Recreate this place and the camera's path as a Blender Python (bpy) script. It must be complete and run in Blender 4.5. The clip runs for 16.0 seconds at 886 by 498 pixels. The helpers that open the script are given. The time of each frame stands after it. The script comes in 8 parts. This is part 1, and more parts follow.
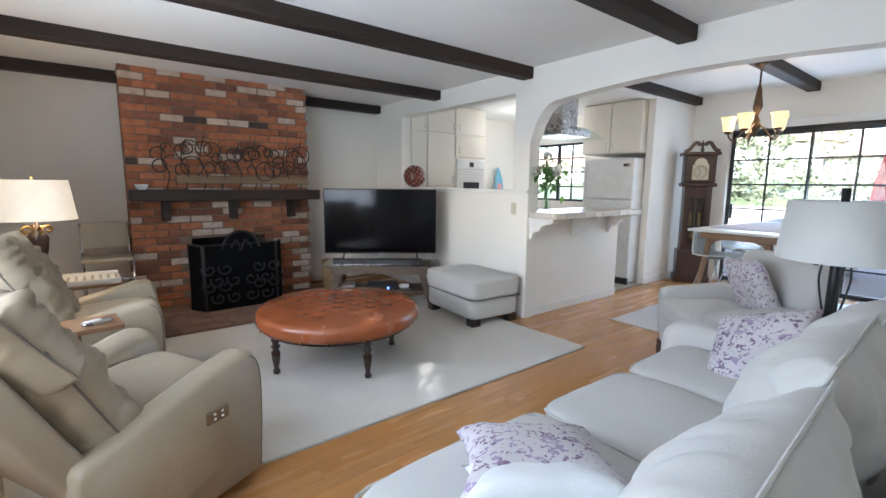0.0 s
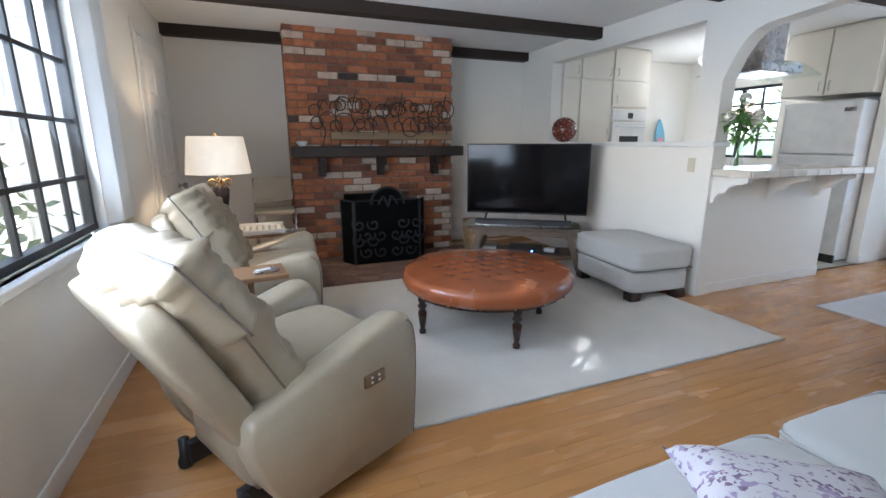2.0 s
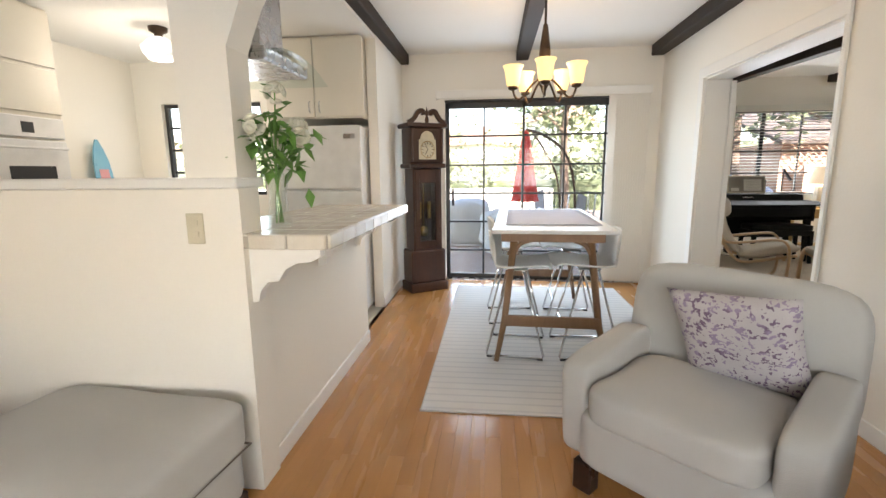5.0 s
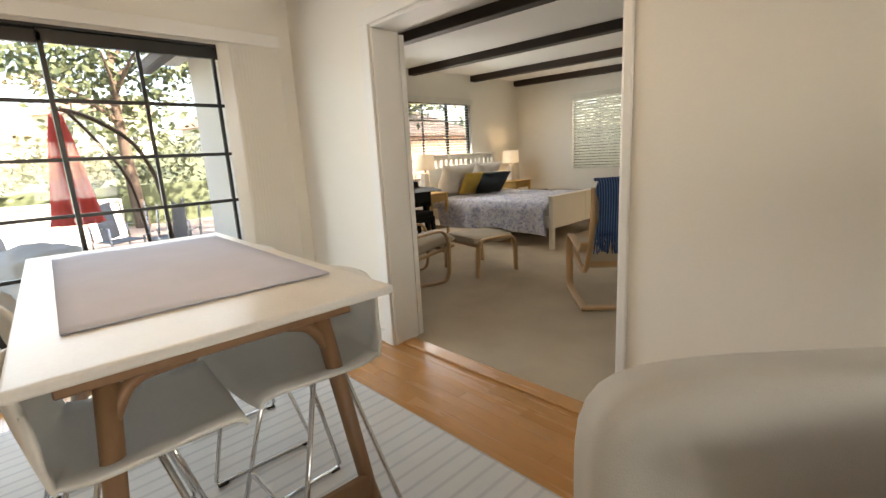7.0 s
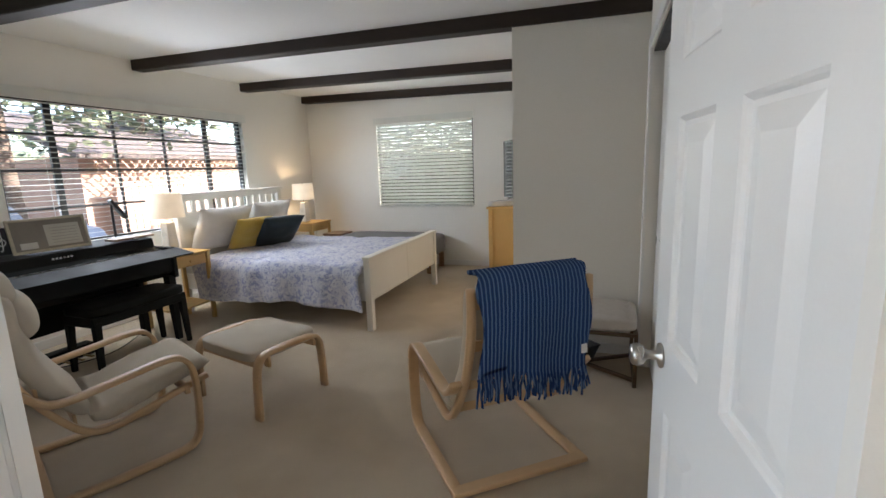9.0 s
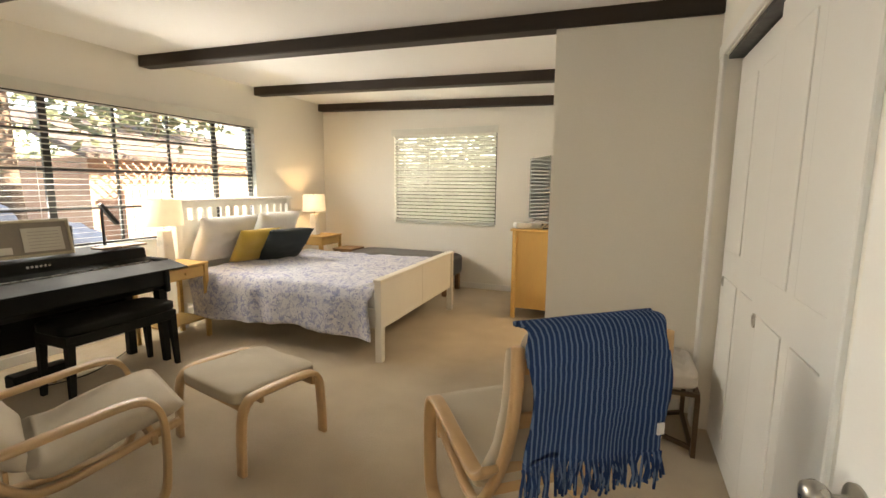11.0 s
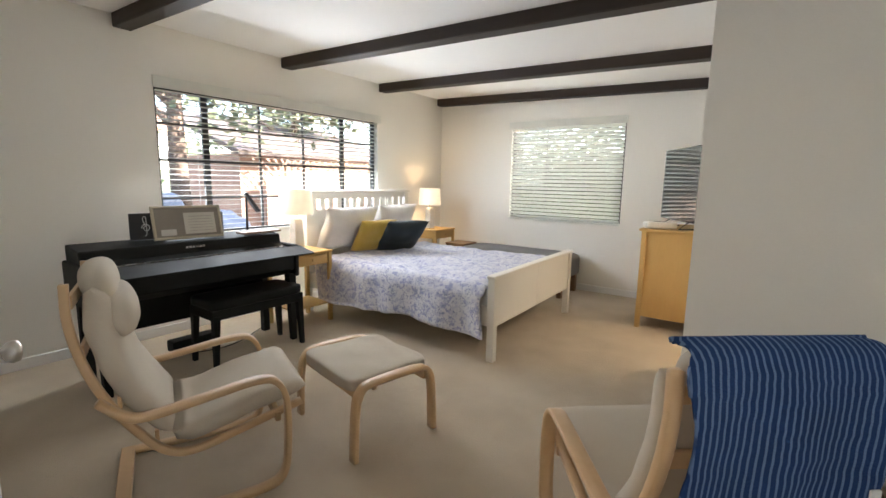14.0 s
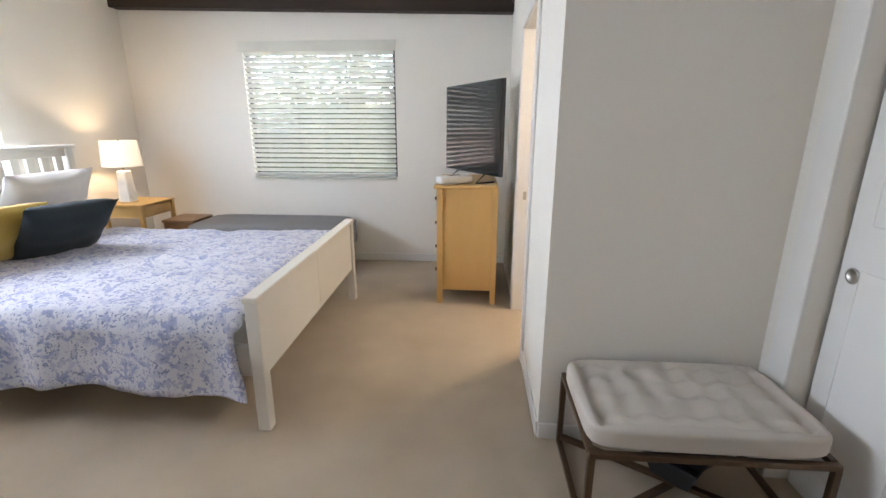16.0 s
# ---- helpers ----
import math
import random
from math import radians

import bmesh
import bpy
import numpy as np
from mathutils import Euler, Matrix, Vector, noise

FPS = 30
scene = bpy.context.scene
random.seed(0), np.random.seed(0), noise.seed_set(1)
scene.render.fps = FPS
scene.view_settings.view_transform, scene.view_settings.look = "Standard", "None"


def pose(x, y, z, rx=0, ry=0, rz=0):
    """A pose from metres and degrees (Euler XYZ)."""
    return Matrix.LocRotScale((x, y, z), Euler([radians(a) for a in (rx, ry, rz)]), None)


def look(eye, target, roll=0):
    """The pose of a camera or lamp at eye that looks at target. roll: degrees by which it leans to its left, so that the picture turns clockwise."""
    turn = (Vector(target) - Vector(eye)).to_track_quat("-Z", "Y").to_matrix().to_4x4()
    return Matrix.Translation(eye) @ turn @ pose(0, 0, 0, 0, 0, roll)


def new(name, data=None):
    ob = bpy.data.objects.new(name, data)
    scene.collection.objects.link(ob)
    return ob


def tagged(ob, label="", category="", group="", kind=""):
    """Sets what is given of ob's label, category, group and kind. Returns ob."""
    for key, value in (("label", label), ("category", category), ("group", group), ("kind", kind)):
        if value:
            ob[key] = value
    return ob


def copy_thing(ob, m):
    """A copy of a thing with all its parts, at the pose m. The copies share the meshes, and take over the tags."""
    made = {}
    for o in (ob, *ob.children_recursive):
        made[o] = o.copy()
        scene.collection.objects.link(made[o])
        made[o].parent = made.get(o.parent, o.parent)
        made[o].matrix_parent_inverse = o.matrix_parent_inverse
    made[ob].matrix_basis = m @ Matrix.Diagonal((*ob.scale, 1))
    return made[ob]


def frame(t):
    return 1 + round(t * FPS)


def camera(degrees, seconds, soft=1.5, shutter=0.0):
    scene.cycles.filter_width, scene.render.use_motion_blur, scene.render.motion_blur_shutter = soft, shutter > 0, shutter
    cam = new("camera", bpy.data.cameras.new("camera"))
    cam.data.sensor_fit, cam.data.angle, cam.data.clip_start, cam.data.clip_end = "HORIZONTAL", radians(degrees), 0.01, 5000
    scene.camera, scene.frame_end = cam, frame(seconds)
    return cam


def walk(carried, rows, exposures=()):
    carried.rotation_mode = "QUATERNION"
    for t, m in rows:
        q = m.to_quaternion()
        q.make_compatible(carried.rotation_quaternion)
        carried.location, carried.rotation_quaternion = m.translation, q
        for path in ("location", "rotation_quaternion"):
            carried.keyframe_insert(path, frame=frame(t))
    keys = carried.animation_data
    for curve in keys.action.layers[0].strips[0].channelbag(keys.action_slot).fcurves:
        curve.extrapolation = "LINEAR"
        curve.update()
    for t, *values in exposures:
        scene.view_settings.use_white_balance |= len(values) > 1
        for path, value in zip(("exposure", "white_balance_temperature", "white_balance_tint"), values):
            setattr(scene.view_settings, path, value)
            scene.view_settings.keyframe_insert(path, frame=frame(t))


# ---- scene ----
cam = camera(89.5, 16.0)
METRES, EYE, TILT, LEAN, TURN = 9.0, 1.35, 0.0, 0.0, -38.8
PATH = [
    (0, (0.182, 0.079, 1.301), (1.407, 1.634, 1.016), 0.6),
    (0.5, (0.189, 0.078, 1.305), (1.426, 1.62, 1.0), 0.6),
    (1, (0.179, 0.111, 1.294), (1.294, 1.73, 0.927), 0.8),
    (1.5, (0.184, 0.202, 1.279), (0.987, 1.979, 0.834), 1.1),
    (2, (0.189, 0.411, 1.249), (0.908, 2.22, 0.79), -0.1),
    (2.5, (0.255, 0.738, 1.282), (1.13, 2.486, 0.861), -1.6),
    (3, (0.438, 1.145, 1.266), (1.587, 2.732, 0.866), -3.4),
    (3.5, (0.593, 1.498, 1.247), (2.05, 2.792, 0.8), -5.4),
    (4, (0.878, 1.738, 1.29), (2.638, 2.572, 0.837), -4.4),
    (4.2, (1.061, 1.805, 1.298), (2.894, 2.475, 0.861), -3.7),
    (6.3, (3.232, 2.177, 1.228), (5.11, 1.553, 0.941), -0.5),
    (6.5, (3.382, 2.167, 1.253), (5.164, 1.318, 0.936), -1.5),
    (7, (3.772, 1.954, 1.24), (5.194, 0.607, 0.836), -3.3),
    (7.5, (4.183, 1.65, 1.292), (5.313, 0.058, 0.86), -3.2),
    (8, (4.534, 1.276, 1.342), (5.408, -0.481, 0.958), -2.0),
    (8.5, (4.75, 0.839, 1.401), (5.521, -0.971, 1.042), -1.6),
    (9, (4.855, 0.548, 1.421), (5.542, -1.297, 1.071), -2.0),
    (9.2, (4.883, 0.513, 1.425), (5.499, -1.355, 1.06), -2.8),
    (11.3, (5.14, 0.132, 1.423), (5.909, -1.694, 1.149), 1.2),
    (11.5, (5.176, 0.113, 1.397), (5.999, -1.689, 1.123), 0.8),
    (12, (5.206, 0.11, 1.399), (6.174, -1.618, 1.118), 0.5),
    (12.5, (5.228, 0.11, 1.401), (6.329, -1.536, 1.123), 0.9),
    (13, (5.241, 0.105, 1.392), (6.441, -1.47, 1.115), 1.4),
    (13.5, (5.234, 0.091, 1.39), (6.441, -1.478, 1.105), 1.2),
    (14, (5.211, 0.071, 1.387), (6.366, -1.535, 1.088), 1.0),
    (14.5, (5.216, 0.017, 1.359), (6.342, -1.605, 1.041), 0.7),
    (15, (5.392, -0.148, 1.313), (6.394, -1.833, 0.915), 0.3),
    (15.5, (5.624, -0.462, 1.389), (6.191, -2.317, 0.901), 0.4),
    (16, (5.851, -1.053, 1.415), (5.992, -2.976, 0.885), 0.1),
]
walk(cam, [(t, look(eye, target, roll)) for t, eye, target, roll in PATH], [
    (0, 3.3, 5450, 10), (2, 3.2, 5250, 10), (3.4, 3.35, 5000, 10), (4.2, 3.4, 5900, 11), (6.3, 3.10, 7100, 12), (7.5, 3.0, 7600, 12), (8.0, 3.1, 7000, 12), (8.5, 3.03, 6300, 12), (9.2, 3.24, 6050, 12),
    (11.3, 3.68, 8300, 12), (13, 3.75, 7900, 12), (14, 3.72, 6350, 12), (15, 3.8, 6600, 13), (16, 3.77, 5900, 14)])

# ---- world, sun, exposure ----
SUN_AZ = math.atan2(1.6, 2.8)          # the way the light travels over the ground
SUN_EL = radians(29)
world = bpy.data.worlds.new("world")
scene.world = world
world.use_nodes = True
wn = world.node_tree.nodes
sky = wn.new("ShaderNodeTexSky")
sky.sky_type = "NISHITA"
sky.sun_disc = False
sky.sun_elevation = SUN_EL
sky.sun_rotation = radians(240)
sky.air_density, sky.dust_density = 1.0, 2.0
world.node_tree.links.new(sky.outputs[0], wn["Background"].inputs[0])
wn["Background"].inputs[1].default_value = 0.11
sun = new("sun", bpy.data.lights.new("sun", "SUN"))
sun.data.energy, sun.data.angle, sun.data.color = 3.0, radians(0.6), (1.0, 0.94, 0.85)
sun.matrix_basis = look((0, 0, 0), (math.cos(SUN_AZ) * math.cos(SUN_EL), math.sin(SUN_AZ) * math.cos(SUN_EL), -math.sin(SUN_EL)))


def skylight(m, w, h, watts, color=(0.90, 0.95, 1.0)):
    """The sky's light in a window's opening."""
    ob = new("window_light", bpy.data.lights.new("window_light", "AREA"))
    ob.data.shape, ob.data.size, ob.data.size_y, ob.data.energy, ob.data.color = "RECTANGLE", w, h, watts, color
    ob.matrix_basis = m
    return ob


skylight(look((-0.70, 1.80, 1.38), (1.0, 1.80, 1.75)), 2.85, 1.10, 9.0)
skylight(look((7.20, 1.68, 1.03), (5.0, 1.68, 0.65)), 1.66, 1.95, 4.4, (0.74, 0.87, 1.0))
skylight(look((9.36, -2.94, 1.50), (7.0, -2.94, 0.10)), 2.55, 1.22, 8.8)
skylight(look((6.47, 4.95, 1.52), (4.5, 4.95, 1.2)), 1.05, 0.90, 0.5)
skylight(look((7.42, -5.80, 1.52), (7.42, -4.0, 1.45)), 1.45, 1.15, 1.3, (0.95, 1.0, 0.92))


def bulb(x, y, z, watts, size=0.04, color=(1.0, 0.72, 0.42)):
    ob = new("bulb", bpy.data.lights.new("bulb", "POINT"))
    ob.data.energy, ob.data.shadow_soft_size, ob.data.color = watts, size, color
    ob.location = (x, y, z)
    return ob


# ---- materials ----
def mat(name, a, b=None, rough=0.6, metal=0.0, scale=8.0, fine=120.0, bump=0.1, depth=0.002, stretch=(1, 1, 1), spec=0.5, rvar=0.12, per_object=0.0, sheen=0.0, coat=0.0):
    """Two tones mixed by a broad and a fine noise, with a fine relief and an uneven gloss."""
    m = bpy.data.materials.new(name)
    m.use_nodes = True
    n, l = m.node_tree.nodes, m.node_tree.links
    p = n["Principled BSDF"]
    b = b or tuple(c * 0.86 for c in a)
    tc, mp = n.new("ShaderNodeTexCoord"), n.new("ShaderNodeMapping")
    mp.inputs["Scale"].default_value = stretch
    l.new(tc.outputs["Object"], mp.inputs[0])
    if per_object:
        oi = n.new("ShaderNodeObjectInfo")
        ad = n.new("ShaderNodeVectorMath")
        sc = n.new("ShaderNodeMath")
        sc.operation = "MULTIPLY"
        sc.inputs[1].default_value = 37.0
        l.new(oi.outputs["Random"], sc.inputs[0])
        l.new(mp.outputs[0], ad.inputs[0])
        l.new(sc.outputs[0], ad.inputs[1])
        src = ad.outputs[0]
    else:
        src = mp.outputs[0]
    big, small = n.new("ShaderNodeTexNoise"), n.new("ShaderNodeTexNoise")
    big.inputs["Scale"].default_value, big.inputs["Detail"].default_value = scale, 4
    small.inputs["Scale"].default_value, small.inputs["Detail"].default_value = fine, 3
    l.new(src, big.inputs["Vector"]), l.new(src, small.inputs["Vector"])
    mul = n.new("ShaderNodeMix")
    mul.inputs[0].default_value = 0.3
    l.new(big.outputs["Fac"], mul.inputs[2]), l.new(small.outputs["Fac"], mul.inputs[3])
    ramp = n.new("ShaderNodeValToRGB")
    ramp.color_ramp.elements[0].position, ramp.color_ramp.elements[1].position = 0.32, 0.68
    ramp.color_ramp.elements[0].color, ramp.color_ramp.elements[1].color = (*b, 1), (*a, 1)
    l.new(mul.outputs[0], ramp.inputs[0])
    col = ramp.outputs[0]
    if per_object:
        hsv = n.new("ShaderNodeHueSaturation")
        mr = n.new("ShaderNodeMapRange")
        mr.inputs[3].default_value, mr.inputs[4].default_value = 1 - per_object, 1 + per_object
        l.new(oi.outputs["Random"], mr.inputs[0])
        l.new(mr.outputs[0], hsv.inputs["Value"]), l.new(col, hsv.inputs["Color"])
        col = hsv.outputs[0]
    l.new(col, p.inputs["Base Color"])
    rr = n.new("ShaderNodeMapRange")
    rr.inputs[3].default_value, rr.inputs[4].default_value = max(0.02, rough - rvar), min(1, rough + rvar)
    l.new(big.outputs["Fac"], rr.inputs[0]), l.new(rr.outputs[0], p.inputs["Roughness"])
    p.inputs["Metallic"].default_value = metal
    p.inputs["Specular IOR Level"].default_value = spec
    p.inputs["Sheen Weight"].default_value = sheen
    p.inputs["Coat Weight"].default_value = coat
    if bump:
        bp = n.new("ShaderNodeBump")
        bp.inputs["Strength"].default_value, bp.inputs["Distance"].default_value = bump, depth
        l.new(small.outputs["Fac"], bp.inputs["Height"]), l.new(bp.outputs[0], p.inputs["Normal"])
    return m


def pattern(m, color, kind="blotch", scale=12.0, low=0.55, high=0.6, color2=None):
    """Lays a printed or woven pattern over a material made by mat()."""
    n, l = m.node_tree.nodes, m.node_tree.links
    p = n["Principled BSDF"]
    old = p.inputs["Base Color"].links[0].from_socket
    tc = n.new("ShaderNodeTexCoord")
    if kind == "blotch":
        warp = n.new("ShaderNodeTexNoise")
        warp.inputs["Scale"].default_value = scale * 0.7
        vo = n.new("ShaderNodeTexVoronoi")
        vo.inputs["Scale"].default_value = scale
        vo.feature = "SMOOTH_F1"
        ad = n.new("ShaderNodeMix")
        ad.data_type = "VECTOR"
        ad.inputs[0].default_value = 0.12
        l.new(tc.outputs["Object"], warp.inputs["Vector"])
        l.new(tc.outputs["Object"], ad.inputs[4]), l.new(warp.outputs["Color"], ad.inputs[5])
        l.new(ad.outputs[1], vo.inputs["Vector"])
        no = n.new("ShaderNodeTexNoise")
        no.inputs["Scale"].default_value, no.inputs["Detail"].default_value = scale * 2.2, 2
        l.new(tc.outputs["Object"], no.inputs["Vector"])
        mu = n.new("ShaderNodeMath")
        mu.operation = "MULTIPLY_ADD"
        mu.inputs[1].default_value = 0.8
        l.new(no.outputs["Fac"], mu.inputs[0]), l.new(vo.outputs["Distance"], mu.inputs[2])
        fac = mu.outputs[0]
    else:
        wv = n.new("ShaderNodeTexWave")
        wv.bands_direction = kind
        wv.inputs["Scale"].default_value, wv.inputs["Distortion"].default_value = scale, 0.2
        wv.inputs["Detail"].default_value, wv.inputs["Detail Scale"].default_value = 2, 3
        l.new(tc.outputs["Object"], wv.inputs["Vector"])
        fac = wv.outputs["Fac"]
    mr = n.new("ShaderNodeMapRange")
    mr.inputs[1].default_value, mr.inputs[2].default_value = low, high
    l.new(fac, mr.inputs[0])
    mx = n.new("ShaderNodeMix")
    mx.data_type = "RGBA"
    l.new(mr.outputs[0], mx.inputs[0]), l.new(old, mx.inputs[6])
    mx.inputs[7].default_value = (*color, 1)
    if color2:
        no2 = n.new("ShaderNodeTexNoise")
        no2.inputs["Scale"].default_value = scale * 0.5
        l.new(tc.outputs["Object"], no2.inputs["Vector"])
        r2 = n.new("ShaderNodeMapRange")
        r2.inputs[1].default_value, r2.inputs[2].default_value = 0.45, 0.55
        l.new(no2.outputs["Fac"], r2.inputs[0])
        m2 = n.new("ShaderNodeMix")
        m2.data_type = "RGBA"
        m2.inputs[6].default_value, m2.inputs[7].default_value = (*color, 1), (*color2, 1)
        l.new(r2.outputs[0], m2.inputs[0]), l.new(m2.outputs[2], mx.inputs[7])
    l.new(mx.outputs[2], p.inputs["Base Color"])
    return m


def glow(name, color, strength, base=(0.8, 0.75, 0.65)):
    m = mat(name, base, rough=0.7)
    p = m.node_tree.nodes["Principled BSDF"]
    p.inputs["Emission Color"].default_value = (*color, 1)
    p.inputs["Emission Strength"].default_value = strength
    return m


def glass(name, color=(1, 1, 1), rough=0.0):
    m = bpy.data.materials.new(name)
    m.use_nodes = True
    n, l = m.node_tree.nodes, m.node_tree.links
    out = n["Material Output"]
    tr, gl, mx, fr = n.new("ShaderNodeBsdfTransparent"), n.new("ShaderNodeBsdfGlossy"), n.new("ShaderNodeMixShader"), n.new("ShaderNodeLayerWeight")
    fr.inputs[0].default_value = 0.5
    pw, ml = n.new("ShaderNodeMath"), n.new("ShaderNodeMath")
    pw.operation, ml.operation = "POWER", "MULTIPLY_ADD"
    pw.inputs[1].default_value, ml.inputs[1].default_value, ml.inputs[2].default_value = 5.0, 0.9, 0.03
    l.new(fr.outputs["Facing"], pw.inputs[0]), l.new(pw.outputs[0], ml.inputs[0])
    tr.inputs[0].default_value = (*color, 1)
    gl.inputs["Roughness"].default_value = rough
    l.new(ml.outputs[0], mx.inputs[0]), l.new(tr.outputs[0], mx.inputs[1]), l.new(gl.outputs[0], mx.inputs[2])
    l.new(mx.outputs[0], out.inputs[0])
    return m


PAINT = mat("wall_paint", (0.83, 0.80, 0.73), (0.80, 0.77, 0.70), rough=0.75, scale=1.2, fine=90, bump=0.25, depth=0.003)
CEIL = mat("ceiling_paint", (0.85, 0.84, 0.81), (0.82, 0.81, 0.78), rough=0.85, scale=1.0, fine=60, bump=0.3, depth=0.003)
WHITE = mat("white_trim", (0.80, 0.79, 0.75), (0.77, 0.75, 0.71), rough=0.4, scale=3, fine=200, bump=0.05)
DARKWOOD = mat("dark_beam_wood", (0.034, 0.020, 0.012), (0.016, 0.0095, 0.006), rough=0.7, scale=3, fine=30, bump=0.4, depth=0.004, stretch=(0.15, 1, 1))
BLACK = mat("black_metal", (0.016, 0.016, 0.017), rough=0.45, scale=20, fine=200)
FRAME = mat("dark_bronze_frame", (0.022, 0.022, 0.022), rough=0.4, scale=10, fine=200)
OAK = mat("oak_floor_boards", (0.52, 0.262, 0.088), (0.44, 0.212, 0.066), rough=0.26, scale=6, fine=60, bump=0.05, stretch=(0.12, 1, 1), per_object=0.055, coat=0.2)
CARPET = mat("beige_carpet", (0.57, 0.475, 0.345), (0.455, 0.37, 0.262), rough=0.97, scale=3.0, fine=260, bump=0.9, depth=0.006, sheen=0.2, spec=0.1)
RUG = mat("ivory_wool_rug", (0.71, 0.67, 0.60), (0.62, 0.58, 0.51), rough=0.95, scale=5, fine=180, bump=0.5, depth=0.004, sheen=0.2, spec=0.1)
GREYRUG = mat("pale_flatweave_rug", (0.72, 0.72, 0.71), (0.65, 0.65, 0.64), rough=0.95, scale=4, fine=160, bump=0.5, depth=0.003, spec=0.1)
MORTAR = mat("mortar", (0.25, 0.17, 0.12), (0.17, 0.115, 0.08), rough=0.95, scale=15, fine=120, bump=0.8, depth=0.006)
GLASS = glass("window_glass")
LINO = mat("kitchen_floor", (0.50, 0.46, 0.38), rough=0.5, scale=6)
STUCCO = mat("white_block_wall", (0.70, 0.68, 0.62), (0.62, 0.60, 0.54), rough=0.9, scale=3, fine=50, bump=0.6, depth=0.008)
CONCRETE = mat("patio_paving", (0.42, 0.33, 0.28), (0.34, 0.26, 0.22), rough=0.9, scale=3, fine=60, bump=0.5)
GROUND = mat("dry_ground", (0.30, 0.26, 0.19), (0.20, 0.20, 0.11), rough=1, scale=0.5, fine=20, bump=0.5)


def per_island(m, amount):
    """Shifts the tone of each loose piece of a joined mesh."""
    n, l = m.node_tree.nodes, m.node_tree.links
    p = n["Principled BSDF"]
    old = p.inputs["Base Color"].links[0].from_socket
    ge, mr, hs = n.new("ShaderNodeNewGeometry"), n.new("ShaderNodeMapRange"), n.new("ShaderNodeHueSaturation")
    mr.inputs[3].default_value, mr.inputs[4].default_value = 1 - amount, 1 + amount
    l.new(ge.outputs["Random Per Island"], mr.inputs[0]), l.new(mr.outputs[0], hs.inputs["Value"])
    l.new(old, hs.inputs["Color"]), l.new(hs.outputs[0], p.inputs["Base Color"])
    return m


OAK_REST = per_island(mat("oak_floor_rest", (0.52, 0.262, 0.088), (0.44, 0.212, 0.066), rough=0.26, scale=6, fine=60, bump=0.05, stretch=(0.12, 1, 1), coat=0.2), 0.055)


# ---- shapes ----
def part(name, bm, material, parent=None, label="", smooth=False):
    me = bpy.data.meshes.new(name)
    bm.normal_update()
    bm.to_mesh(me)
    bm.free()
    if smooth:
        me.shade_smooth()
    if material:
        me.materials.append(material)
    ob = new(name, me)
    ob.parent = parent
    if label:
        tagged(ob, label)
    return ob


def thing(name, m, label, category, group=""):
    ob = new(name)
    ob.matrix_basis = m
    ob.empty_display_size = 0.1
    return tagged(ob, label, category, group)


def single(name, bm, material, label, category, m=None, group="", smooth=False):
    ob = part(name, bm, material, None, "", smooth)
    if m:
        ob.matrix_basis = m
    return tagged(ob, label, category, group)


def structure(name, bm, material, label, category, smooth=False):
    return tagged(part(name, bm, material, None, "", smooth), label, category, "", "structure")


def box(x0, y0, z0, x1, y1, z1, bevel=0.0, seg=1, bm=None):
    b = bmesh.new()
    bmesh.ops.create_cube(b, size=1, matrix=Matrix.LocRotScale(((x0 + x1) / 2, (y0 + y1) / 2, (z0 + z1) / 2), None, (abs(x1 - x0), abs(y1 - y0), abs(z1 - z0))))
    if bevel:
        bmesh.ops.bevel(b, geom=b.edges[:], offset=bevel, segments=seg, profile=0.5, affect="EDGES")
    return merge(bm, b)


def merge(bm, b, m=None):
    """Adds the mesh b to bm, or gives b back where there is no bm."""
    if m is not None:
        b.transform(m)
    if bm is None:
        return b
    me = bpy.data.meshes.new("x")
    b.to_mesh(me)
    b.free()
    bm.from_mesh(me)
    bpy.data.meshes.remove(me)
    return bm


def lathe(profile, seg=20, bm=None, m=None, caps=True):
    """Turns (radius, height) pairs round z."""
    b = bmesh.new()
    rings = []
    for r, z in profile:
        rings.append([b.verts.new((r * math.cos(2 * math.pi * i / seg), r * math.sin(2 * math.pi * i / seg), z)) for i in range(seg)])
    for a, c in zip(rings, rings[1:]):
        for i in range(seg):
            b.faces.new((a[i], a[(i + 1) % seg], c[(i + 1) % seg], c[i]))
    if caps:
        b.faces.new(rings[0][::-1])
        b.faces.new(rings[-1])
    return merge(bm, b, m)


